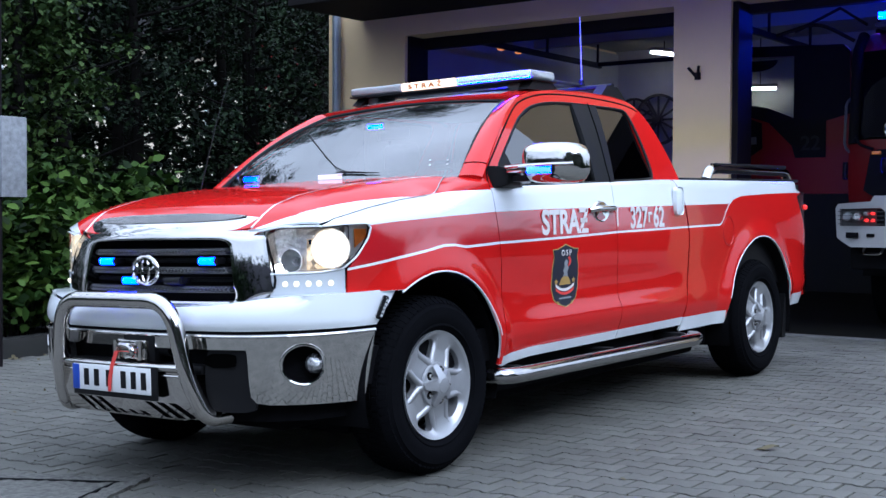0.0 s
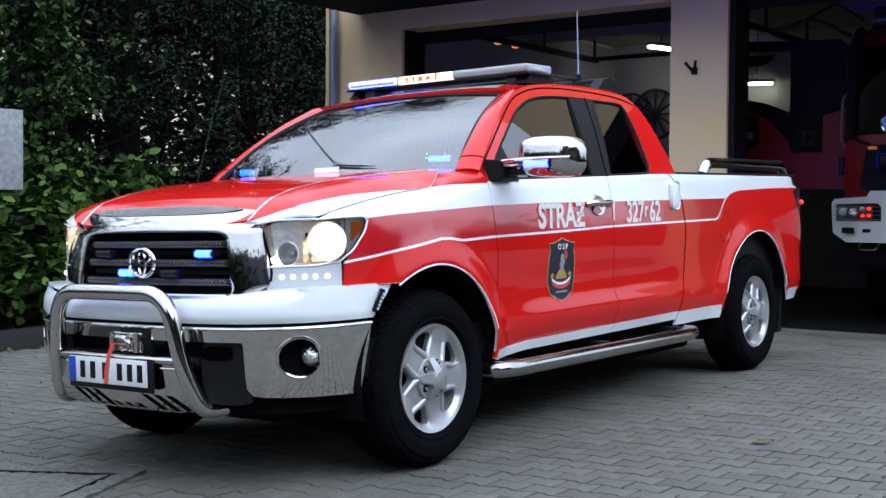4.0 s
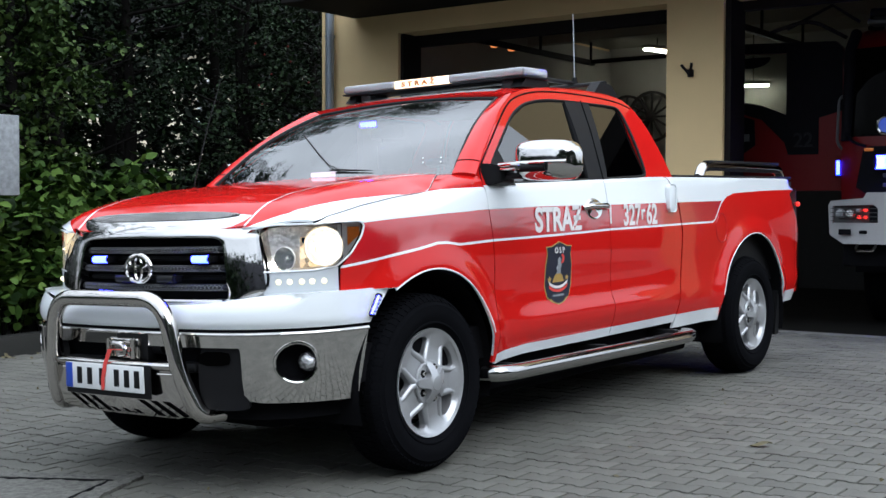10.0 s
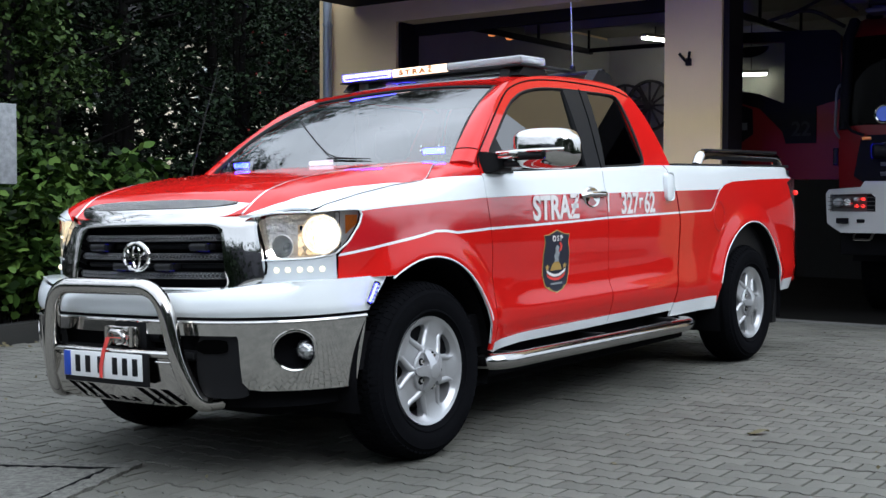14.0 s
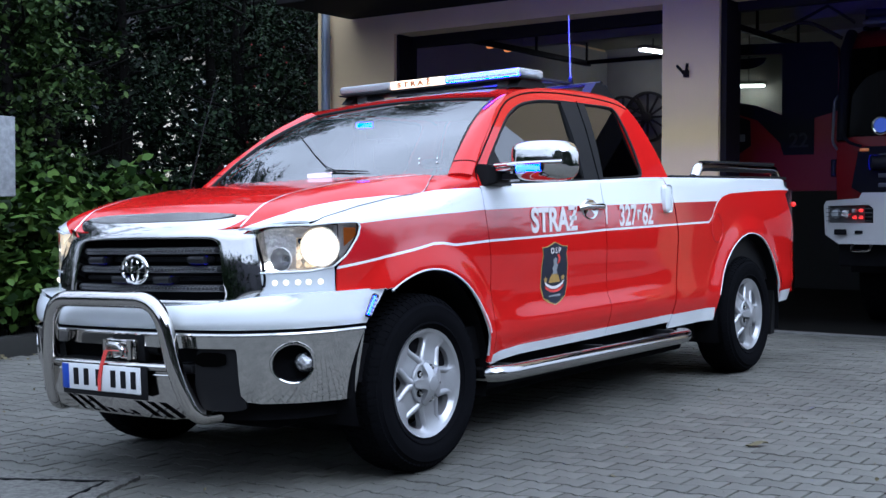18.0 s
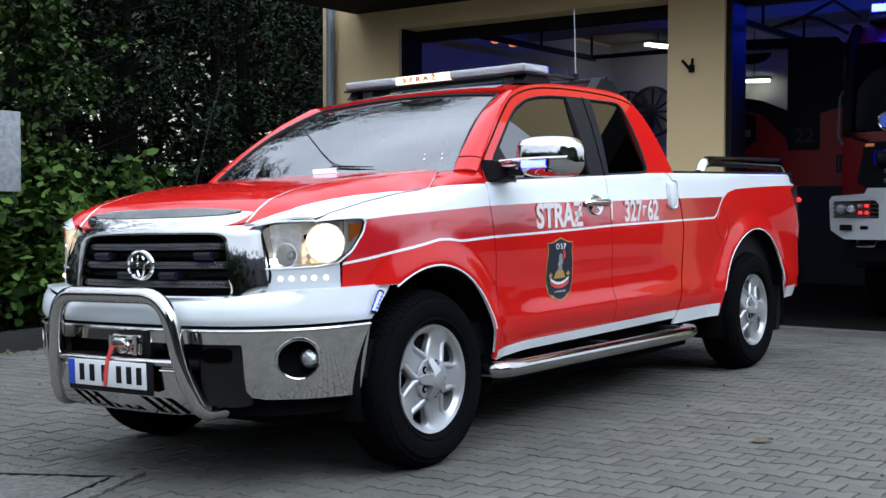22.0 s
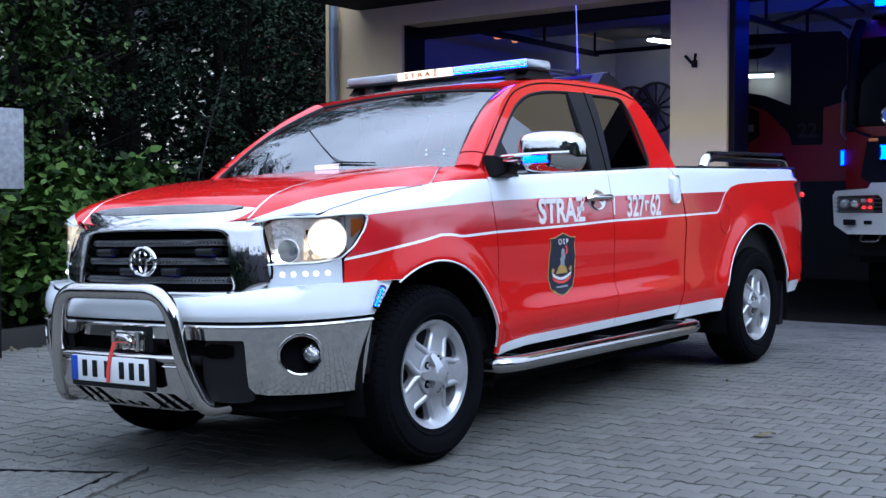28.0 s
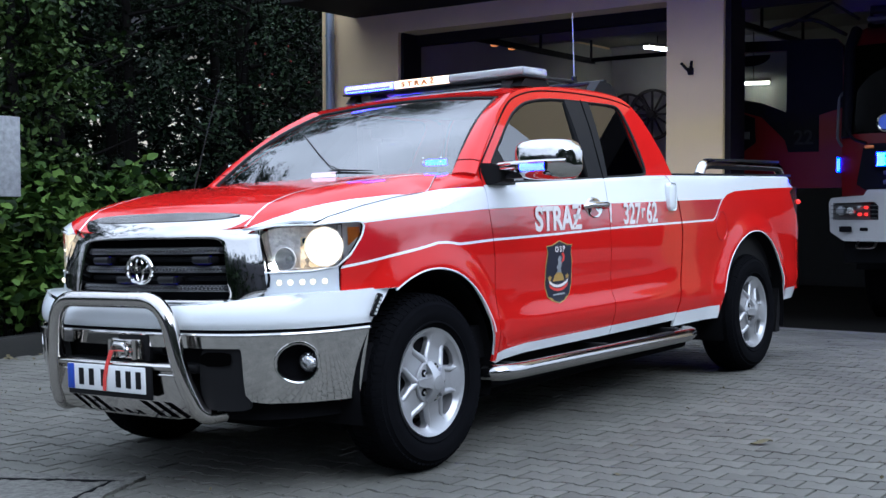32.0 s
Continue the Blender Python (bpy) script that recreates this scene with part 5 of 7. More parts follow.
    gput = lambda lift: lambda u, v, d: (face_x(u, v) - lift + d, u, v)
    grille = new("grille")
    grille.parent = truck
    tagged(grille, "black grille in a wide chrome frame")
    inner = ((0.40, 0.826), (0.488, 0.828), (0.506, 0.85), (0.497, 0.905), (0.485, 0.97), (0.470, 1.04), (0.453, 1.076), (0.42, 1.091), (0.36, 1.095), (0.24, 1.097), (0.0, 1.098))
    outer = ((0.40, 0.800), (0.530, 0.806), (0.672, 0.862), (0.678, 0.90), (0.665, 0.985), (0.642, 1.07), (0.630, 1.128), (0.598, 1.174), (0.50, 1.192), (0.25, 1.201), (0.0, 1.205))
    cols = []
    for q in np.linspace(0, 1, 61):
        (u0, v0), (u1, v1) = curve_at(inner, q), curve_at(outer, q)
        col = [gput(0.0)(u0, v0, 0.10), gput(0.0)(u0, v0, 0.010), gput(0.0)(u0, v0, 0.002)]
        for k in np.linspace(0.04, 1, 12):
            col.append(gput(0.004 * (1 - (2 * k - 1) ** 2))(u0 + (u1 - u0) * k, v0 + (v1 - v0) * k, 0.0))
        cols.append(col + [gput(0.0)(u1, v1, 0.008), gput(0.0)(u1, v1, 0.09)])
    bm = quads(cols + [[(x, -y, z) for x, y, z in c] for c in cols[-2::-1]])
    part("grille_frame", bm, CHROME, grille, "wide chrome grille frame")
    part("lower_lip", tube([gput(0.006)(u, 0.826, 0) for u in np.linspace(-0.485, 0.485, 21)], 0.006, 8), CHROME, grille, "bright lip along the lower grille edge")
    for k in (-1, 1):
        side = [(0.600, 1.145), (0.624, 1.11), (0.655, 1.04), (0.676, 0.985), (0.688, 0.92), (0.684, 0.885)]
        part("frame_seam", tube([gput(-0.004)(k * u * 1.004, v, 0) for u, v in side], 0.006, 6), DARK, grille)
    part("grille_well", box(-0.70, -0.66, -0.55, 0.55, 0.80, 1.12), DARK, grille)
    hoodtrim = soften([(-0.52, 1.192), (-0.42, 1.179), (-0.2, 1.173), (0.2, 1.173), (0.42, 1.179), (0.52, 1.192), (0.42, 1.203), (0.2, 1.211), (-0.2, 1.211), (-0.42, 1.203)], 1)
    trim = part("grille_strip", plate(dense(hoodtrim, 0.05), [], 0.012, gput(0.006)), BLACK, grille, "patterned metal strip along the bonnet edge")
    mesh = bmesh.new()
    for i in range(-34, 35):
        u0 = i * 0.0145
        up, lo = lerp_table(abs(u0), (0.2, 0.42, 0.5), (1.211, 1.203, 1.194)), lerp_table(abs(u0), (0.2, 0.42, 0.5), (1.173, 1.179, 1.191))
        for q in (-1, 1):
            tube([gput(0.0075)(u0 - q * (up - lo) * 0.4, lo, 0), gput(0.0075)(u0 + q * (up - lo) * 0.4, up, 0)], 0.0017, 4, mesh, cap=False)
    tagged(part("strip_lattice", mesh, CHROME, trim), kind="stuff")
    for k, (z, w) in enumerate(((1.043, 0.455), (0.962, 0.475), (0.880, 0.49))):
        pts = [(face_x(u, z) + 0.035, u, z) for u in np.linspace(-w, w, 15)]
        slat = part("grille_slat", tube(pts, 0.021, 8, flat=0.75), BLACK, grille, "black grille bar with bright lattice")
        lat = bmesh.new()
        n = 44
        for i in range(n):
            u0 = -w + 0.02 + (2 * w - 0.04) * i / n
            du = (2 * w - 0.04) / n
            for a, b in (((u0, -0.014), (u0 + du, 0.014)), ((u0, 0.014), (u0 + du, -0.014))):
                p0, p1 = ((face_x(u, z) + 0.012 + abs(h) * 0.25, u, z + h) for u, h in (a, b))
                tube([p0, p1], 0.0012, 4, lat, cap=False)
        tagged(part("slat_lattice", lat, LATTICE, slat), kind="stuff")
    for z in (1.003, 0.920):
        part("grille_gap_bar", tube([(face_x(u, z) + 0.07, u, z) for u in np.linspace(-0.48, 0.48, 9)], 0.012, 6), BLACK, grille)
    # emblem of plain ellipses
    emb = part("emblem", tube([(face_x(0, 0.96) - 0.012, 0.084 * math.cos(a), 0.964 + 0.060 * math.sin(a)) for a in np.linspace(0, 2 * math.pi, 33)], 0.0095, 8, cap=False), CHROME, grille, "chrome emblem of plain ellipses")
    part("emblem_oval", tube([(face_x(0, 0.96) - 0.014, 0.024 * math.cos(a), 0.965 + 0.055 * math.sin(a)) for a in np.linspace(0, 2 * math.pi, 25)], 0.007, 6, cap=False), CHROME, emb)
    part("emblem_oval", tube([(face_x(0, 0.96) - 0.014, 0.058 * math.cos(a), 0.990 + 0.024 * math.sin(a)) for a in np.linspace(0, 2 * math.pi, 25)], 0.007, 6, cap=False), CHROME, emb)
    # blue lamps in the grille
    for name, y, z in (("g_far", 0.295, 1.003), ("g_near", -0.368, 1.003), ("g_lowfar", 0.105, 0.918), ("g_lownear", -0.175, 0.918)):
        case = part("grille_lamp", box(face_x(y, z) - 0.002, face_x(y, z) + 0.05, y - 0.052, y + 0.052, z - 0.014, z + 0.014, 0.006), DARK, grille, "small black blue-flash lamp")
        flasher(name, truck, Matrix.Translation((face_x(y, z) - 0.004, y, z)) @ Matrix.Rotation(radians(-90), 4, "Z"), 0.10, 0.017, BLUE, "blue lamp element")
    # lower bumper centre: chrome bar, black intake, dark side horns
    for k in (-1, 1):
        part("bumper_bar", thick(wrap(BUMP, 0.0, 0.45, 14, lambda q: [0.640, 0.648, 0.67, 0.688, 0.696], k, 0.002), 0.03), CHROME, truck, "chrome bumper bar")
    part("intake", box(-0.86, -0.70, -0.50, 0.50, 0.36, 0.67, 0.02), DARK, truck)
    part("intake_bar", box(-0.92, -0.86, -0.44, 0.44, 0.53, 0.57, 0.012), BLACK, truck)
    for s in (-1, 1):
        end = soften([(0.27, 0.385), (0.27, 0.645), (0.33, 0.648), (0.385, 0.646), (0.402, 0.63), (0.405, 0.53), (0.410, 0.46), (0.424, 0.415), (0.424, 0.385), (0.35, 0.375)], 2)

        def horn_put(u, v, d):
            x, y = curve_at(BUMP, u)
            return (x + (0.020 + d) * 0.8 + 0.02 * max(0, 0.5 - v), s * (y - (0.020 + d) * 0.5), v)
        part("bumper_horn", plate(dense(end, 0.015), [], 0.03, horn_put), BLACK, truck, "dark grey plastic bumper end piece")
        slot = soften([(0.272, 0.562), (0.272, 0.622), (0.366, 0.624), (0.370, 0.595), (0.366, 0.566)], 1)
        # flat black plate, no cut: the slot's inner shade is its colour
        part("horn_slot_shade", plate(dense(slot, 0.015), [], 0.004, lambda u, v, d: horn_put(u, v, d - 0.004)), VOID, truck)
        part("valance", thick(wrap(BUMP, 0.0, 0.8, 16, lambda q: [0.33, 0.405], s, 0.10), 0.01), DARK, truck)
    # bull bar with winch, skid plate and number plate
    bull = new("bull_bar")
    bull.parent = truck
    tagged(bull, "polished tubular bull bar with skid plate")
    hoop = bend([(-0.82, -0.49, 0.352), (-0.93, -0.475, 0.35), (-0.99, -0.43, 0.52), (-1.015, -0.365, 0.845), (-1.015, 0.365, 0.845), (-0.99, 0.43, 0.52), (-0.93, 0.475, 0.35), (-0.82, 0.49, 0.352)], 0.13, 8)
    part("hoop", tube(hoop, 0.036, 16), STEEL, bull, "polished steel hoop")

    def skid(u, v, d):
        z = v
        x = -1.012 + 0.03 * (u / 0.44) ** 2 + 4.0 * max(0, 0.46 - z) ** 2
        return (x + d, u, z)
    sl = [(-0.445, 0.56), (-0.465, 0.50), (-0.475, 0.42), (-0.455, 0.375), (-0.41, 0.348), (-0.34, 0.334), (0.34, 0.334), (0.41, 0.348), (0.455, 0.375), (0.475, 0.42), (0.465, 0.50), (0.445, 0.56)]
    slots = [[(u + 0.024, 0.414), (u - 0.020, 0.414), (u - 0.097, 0.343), (u - 0.055, 0.343)] for u in (0.295, 0.220, 0.145, -0.185, -0.258, -0.330)]
    slots += [[(u + 0.016, 0.366), (u - 0.018, 0.366), (u - 0.04, 0.346), (u - 0.008, 0.346)] for u in (0.035, -0.040, -0.115)]
    part("skid_plate", plate(dense(sl, 0.05), slots, 0.012, skid), STEEL, bull, "polished steel skid plate with slots")
    part("skid_edge", tube([skid(u, 0.562, -0.004) for u in np.linspace(-0.45, 0.45, 12)], 0.017, 10), STEEL, bull)
    part("skid_rib", tube([skid(u, 0.53, -0.002) for u in np.linspace(-0.45, 0.45, 12)], 0.006, 8), STEEL, bull)
    pl = part("number_plate", box(-1.0370, -1.0290, -0.250, 0.274, 0.447, 0.561, 0.004), PLATEW, bull, "white number plate in a black holder")
    part("plate_holder", box(-1.0290, -1.0170, -0.282, 0.286, 0.423, 0.568, 0.006), BLACK, pl)
    part("plate_band", box(-1.0395, -1.0365, 0.228, 0.273, 0.449, 0.559, 0.001), PLATEB, pl)
    for y in (0.178, 0.108, 0.025, -0.075, -0.142, -0.208):
        part("plate_bar", box(-1.0390, -1.0365, y - 0.017, y + 0.017, 0.468, 0.542, 0.001), BLACK, pl)
    winch = new("winch")
    winch.parent = bull
    winch.matrix_local = Matrix.Translation((0, -0.052, 0))
    part("mount_plate", box(-0.955, -0.90, -0.135, 0.075, 0.573, 0.690, 0.008), BLACK, winch, "black winch mounting plate")
    tagged(winch, "grey winch fairlead with red strap")
    part("fairlead", box(-0.9800, -0.8950, -0.10, 0.10, 0.578, 0.672, 0.012), STEEL, winch)
    for y in (-0.075, 0.085):
        part("roller", tube([(-0.9850, y, 0.585), (-0.9850, y, 0.668)], 0.014, 10), STEEL, winch)
    part("winch_motor", tube([(-0.9050, -0.20, 0.635), (-0.9050, -0.11, 0.635)], 0.035, 12), BLACK, winch)
    part("winch_hook", tube(bend([(-0.9950, 0.06, 0.645), (-1.0200, 0.02, 0.655), (-1.0200, -0.05, 0.65), (-1.0150, -0.07, 0.615), (-1.0150, -0.02, 0.60)], 0.03), 0.011, 8), STEEL, winch)
    strap = quads([[(x, y - w, z), (x, y + w, z)] for x, y, z, w in ((-1.0100, -0.07, 0.635, 0.012), (-1.0250, -0.03, 0.64, 0.014), (-1.0330, 0.022, 0.615, 0.013), (-1.0400, 0.050, 0.56, 0.011), (-1.0440, 0.062, 0.50, 0.011), (-1.0440, 0.066, 0.450, 0.009))])
    for v in strap.verts:
        v.co.z += 0.012 * (1 if v.co.y > 0 else -1) if v.co.z > 0.6 else 0
    part("strap", thick(strap, 0.003), STRAP, winch, "red webbing strap")
    # light bar on the roof
    bar = new("light_bar")
    bar.parent = truck
    tagged(bar, "clear roof light bar with lit centre sign")
    part("bar_base", box(1.33, 1.60, -0.665, 0.665, 1.909, 1.918, 0.003), BLACK, bar)
    part("centre_sign", box(1.345, 1.585, -0.135, 0.265, 1.918, 1.968, 0.008), SIGNLIT, bar, "lit orange-white sign panel")
    text("sign_lettering", "S T R A \u017b", 0.038, SIGNTXT, bar, Matrix.Translation((1.343, 0.085, 1.942)) @ Matrix.Rotation(radians(-90), 4, "Z") @ Matrix.Rotation(radians(90), 4, "X"), 0.002, 0.001, 1.6, "orange sign lettering")
    for s, y0, y1 in ((-1, -0.663, -0.14), (1, 0.27, 0.663)):
        part("bar_lens", box(1.335, 1.595, y0, y1, 1.920, 1.969, 0.016, seg=3), MILKY, bar, "clear ribbed lens")
        part("bar_trough", quads([[(1.39, y, 1.924), (1.43, y, 1.924), (1.44, y, 1.963), (1.40, y, 1.965)] for y in np.linspace(y0 + 0.02, y1 - 0.02, 4)]), BARLENS, bar)
        part("bar_rear", box(1.45, 1.58, y0 + 0.02, y1 - 0.02, 1.925, 1.958, 0.008), BARLENS, bar)
        for k in range(18):
            yy = y0 + 0.035 + (y1 - y0 - 0.07) * k / 17
            part("bar_module", box(1.3375, 1.350, yy - 0.008, yy + 0.008, 1.931, 1.944, 0.003), DIODE, bar)
    flasher("bar_near", truck, Matrix.Translation((1.364, -0.40, 1.9445)) @ Matrix.Rotation(radians(-90), 4, "Z"), 0.505, 0.0205, BLUEBIG, "blue light bar element")
    flasher("bar_far", truck, Matrix.Translation((1.364, 0.466, 1.9445)) @ Matrix.Rotation(radians(-90), 4, "Z"), 0.375, 0.0205, BLUEBIG, "blue light bar element")
    for name, y, w in (("back_near", -0.40, 0.40), ("back_far", 0.466, 0.32)):
        flasher(name, truck, Matrix.Translation((1.602, y, 1.945)) @ Matrix.Rotation(radians(90), 4, "Z"), w, 0.012, BLUEBACK, "blue light bar element facing rearward")
    for y in (-0.52, 0.52):
        part("bar_foot", box(1.38, 1.56, y - 0.04, y + 0.04, 1.855, 1.908, 0.01), GREYP, bar)
    # roof rack
    rack = new("roof_rack")
    rack.parent = truck
    tagged(rack, "black roof rack with cross bars and aerial")
    for x in (1.50, 2.30):
        part("cross_bar", tube([(x, -0.64, 1.945), (x, 0.64, 1.945)], 0.022, 10, flat=0.6), BLACK, rack)
        for y in (-0.61, 0.61):
            part("rack_foot", plate([(x - 0.17, 1.86), (x + 0.16, 1.86), (x + 0.06, 1.935), (x - 0.07, 1.945)], [], 0.07, lambda u, v, d: (u, y - 0.035 + d, v)), BLACK, rack)
    for y in (-0.40, 0.40):
        part("rack_rail", tube([(1.55, y, 1.965), (2.36, y, 1.965)], 0.014, 8), BLACK, rack)
    part("aerial", tube([(2.33, -0.405, 1.97), (2.33, -0.405, 2.40)], [0.005, 0.003], 6), LEDOFF, rack)
    part("aerial_foot", tube([(2.33, -0.405, 1.955), (2.33, -0.405, 2.0)], 0.016, 10), BLACK, rack)
    # mirror lamp and lamps behind the screen
    flasher("mirror", truck, Matrix.Translation((0.502, -1.236, 1.374)) @ Matrix.Rotation(radians(-80), 4, "Z"), 0.125, 0.019, BLUEMIR, "blue lamp element under the mirror")
    part("mirror_lamp_case", box(0.503, 0.56, -1.302, -1.170, 1.359, 1.388, 0.006), BLACK, truck, "black lamp case under the mirror shell")
    for name, x, y, z, w in (("screen_near", 0.535, -0.645, 1.425, 0.12), ("screen_far", 0.545, 0.735, 1.408, 0.10), ("screen_top", 0.845, 0.05, 1.675, 0.10)):
        part("screen_lamp", box(x + 0.012, x + 0.05, y - w / 2 - 0.01, y + w / 2 + 0.01, z - 0.024, z + 0.024, 0.006), BLACK, truck, "black lamp behind the windscreen")
        flasher(name, truck, Matrix.Translation((x, y, z)) @ Matrix.Rotation(radians(-80), 4, "Z"), w, 0.014, BLUEIN, "blue lamp element behind the windscreen")


pickup_front(pickup_truck)
# ---- the place ----
PLASTER = mat("ochre_plaster", (0.74, 0.56, 0.30), 0.9, 0, 0.10, 1.3, 90, bump=0.003)
SOFFIT = mat("dark_timber", (0.012, 0.011, 0.011), 0.8, 0, 0.3, 4, 60, spec=0.1)
ZINC = mat("zinc_pipe", (0.24, 0.27, 0.31), 0.45, 0.5, 0.15, 6, 60)
INWALL = mat("garage_wall", (0.33, 0.315, 0.265), 0.9, 0, 0.12, 2, 60, bump=0.002)
INCEIL = mat("garage_ceiling", (0.27, 0.25, 0.19), 0.9, 0, 0.12, 2, 60)
# concrete floor made near-black: the bay's shade is put into its colour
INFLOOR = mat("garage_floor_shaded", (0.008, 0.0076, 0.0072), 0.9, 0, 0.2, 2, 40, spec=0.05)
IRON = mat("dark_iron", (0.010, 0.008, 0.009), 0.6, 0.0, 0.2, 8, 90, spec=0.1)
WOOD = mat("old_wood", (0.022, 0.018, 0.015), 0.8, 0, 0.3, 8, 90)
TUBE = mat("lamp_tube", (1, 1, 1), 0.4, glow=(1.0, 0.93, 0.78), power=13)
PAVER = mat("grey_paver", (0.110, 0.108, 0.095), 0.85, 0, 0.42, 1.3, 140, bump=0.004, spec=0.3)
SAND = mat("joint_sand", (0.017, 0.016, 0.015), 0.95, 0, 0.3, 6, 160)
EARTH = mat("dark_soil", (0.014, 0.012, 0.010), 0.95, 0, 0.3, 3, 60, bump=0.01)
# edging wall: near-black concrete, uneven in tone
PLINTH = mat("near_black_concrete", (0.014, 0.014, 0.012), 0.95, 0, 0.35, 3, 80, bump=0.006)

FAR = (-300, -80, -30, -14, -8, -5, -3, -1, 1, 3, 4.4, 5, 5.6, 6.2, 6.8, 7.6, 9, 12, 20, 40, 90, 300)
ground = tagged(obj("ground", quads([[(x, y, (ground_z(x, y) if abs(x) < 25 and abs(y) < 25 else 0.0) - 0.022) for x in FAR] for y in FAR]), SAND), "dark sandy bedding under grey paving", "ground", kind="structure")

# unseen ground sheet, added so bodywork and chrome reflect paler ground
yard = quads([[(x, y, (ground_z(x, y) if abs(x) < 25 and abs(y) < 25 else 0.0) - 0.010) for x in FAR] for y in FAR])
bmesh.ops.delete(yard, geom=[f for f in yard.faces if not (f.calc_center_median().y < -8 or f.calc_center_median().x < -8 or (f.calc_center_median().x > 7.6 and f.calc_center_median().y < -5))], context="FACES")
tagged(obj("outer_ground", yard, mat("pale_ground", (0.105, 0.10, 0.095), 0.9, 0, 0.25, 0.8, 40, bump=0.004)), "unseen grey ground sheet added beyond the paving", "yard", kind="structure")

FX = 7.8


def wall_box(name, x0, x1, y0, y1, z0, z1, material, label, bev=0.0):
    return tagged(obj(name, box(x0, x1, y0, y1, z0, z1, bev), material, False), label, "wall", kind="structure")


wall_box("wall_1", FX, FX + 0.4, 5.508, 6.82, -0.3, 5.2, PLASTER, "ochre plastered garage wall beside the bay")
wall_box("wall_2", FX, FX + 0.4, 1.073, 1.735, -0.3, 5.2, PLASTER, "ochre plastered pillar between the garage bays")
wall_box("wall_3", FX, FX + 0.4, 1.735, 5.508, 3.50, 5.2, PLASTER, "ochre plastered lintel over the bay")
wall_box("wall_4", FX, FX + 0.4, -3.3, 1.073, 3.50, 5.2, PLASTER, "ochre plastered lintel over the bay")
wall_box("wall_5", FX, FX + 0.4, -3.7, -3.3, -0.3, 5.2, PLASTER, "ochre plastered garage wall")
wall_box("wall_12", FX, FX + 0.4, -2.95, 1.1, 5.2, 6.9, PLASTER, "ochre plastered upper storey of the garage")
# wall_15 stands out of view, added as a dark shape for the chrome to reflect
wall_box("wall_15", -22.4, -22.0, -6.0, 16.0, -0.8, 4.9, mat("dim_grey_wall", (0.085, 0.085, 0.10), 0.9, 0, 0.15, 0.8, 30), "plain grey wall added out of view")
tagged(obj("roof_low", box(FX, 15.9, -3.9, -2.96, 5.2, 5.35, 0.02), SOFFIT, False), "dark flat roof of the low garage wing", "roof", kind="structure")
wall_box("wall_13", FX + 0.4, 15.4, -2.95, -2.55, 5.2, 6.9, PLASTER, "ochre plastered side of the upper storey")
wall_box("wall_14", FX + 0.4, 15.4, 0.7, 1.1, 5.2, 6.9, PLASTER, "ochre plastered side of the upper storey")
tagged(obj("roof_flat", box(FX, 15.9, 1.11, 7.1, 5.2, 5.35, 0.02), SOFFIT, False), "dark flat roof over the left bay", "roof", kind="structure")
wall_box("wall_6", FX + 0.4, 15.4, 6.42, 6.82, -0.3, 5.2, PLASTER, "ochre plastered side wall of the garage")
wall_box("wall_7", FX + 0.4, 15.4, -3.7, -3.3, -0.3, 5.2, PLASTER, "ochre plastered side wall of the garage")
wall_box("wall_8", 15.0, 15.4, -3.3, 6.42, -0.3, 5.2, INWALL, "pale back wall inside the garage")
wall_box("wall_9", FX + 0.41, 15.0, 6.38, 6.415, 0.0, 4.1, INWALL, "pale plastered wall inside the garage")
tagged(obj("ceiling", box(FX + 0.4, 15.0, -3.3, 6.42, 4.15, 4.3), INCEIL, False), "pale garage ceiling", "ceiling", kind="structure")
tagged(obj("floor", quads([[(x, y, 0.004) for x in (FX - 0.12, 12, 15.4)] for y in (-3.6, 0, 6.8)]), INFLOOR), "concrete garage floor, darkened for the bay's shade", "floor", kind="structure")
tagged(obj("roof", box(6.4, 7.79, -3.9, 6.23, 3.745, 4.0, 0.01), SOFFIT, False), "dark timber canopy over the bays", "roof", kind="structure")
tagged(obj("roof_upper", box(7.7, 15.9, -3.0, 1.2, 6.9, 7.05, 0.02), SOFFIT, False), "dark flat roof of the garage", "roof", kind="structure")

# near-black sheets added over the lower walls, the bay's gloom as their colour
BAYSHADE = mat("bay_shade", (0.010, 0.010, 0.010), 0.6, 0, 0.2, 3, 50)
wall_box("wall_10", 14.96, 14.995, -3.3, 6.34, 0.0, 1.7, BAYSHADE, "dark sheet added over the lower garage wall")
wall_box("wall_11", FX + 0.45, 14.95, 6.35, 6.378, 0.0, 1.7, BAYSHADE, "dark sheet added over the lower garage wall")
# reveal, door beam and rails of the left bay
tagged(obj("trim_1", box(FX + 0.34, FX + 0.46, 1.74, 5.50, 3.36, 3.62, 0.005), IRON, False), "dark steel beam over the open bay door", "beam", kind="structure")
tagged(obj("trim_2", box(FX + 0.05, FX + 0.42, 5.46, 5.51, 0.0, 3.495, 0.004), IRON, False), "dark steel door jamb", "door frame", kind="structure")
tagged(obj("trim_3", box(FX + 0.05, FX + 0.42, 1.005, 1.076, 0.0, 3.495, 0.004), IRON, False), "dark steel door jamb", "door frame", kind="structure")
tagged(obj("trim_4", box(FX + 0.34, FX + 0.46, -3.3, 1.05, 3.40, 3.62, 0.005), IRON, False), "dark steel beam over the open bay door", "beam", kind="structure")
for z in (4.02,):
    for x in (9.8, 12.2):
        tagged(obj("ceiling_beam", box(x, x + 0.18, -3.3, 6.4, 3.90, 4.145, 0.01), INCEIL, False), "pale concrete beam under the garage ceiling", "beam", kind="structure")


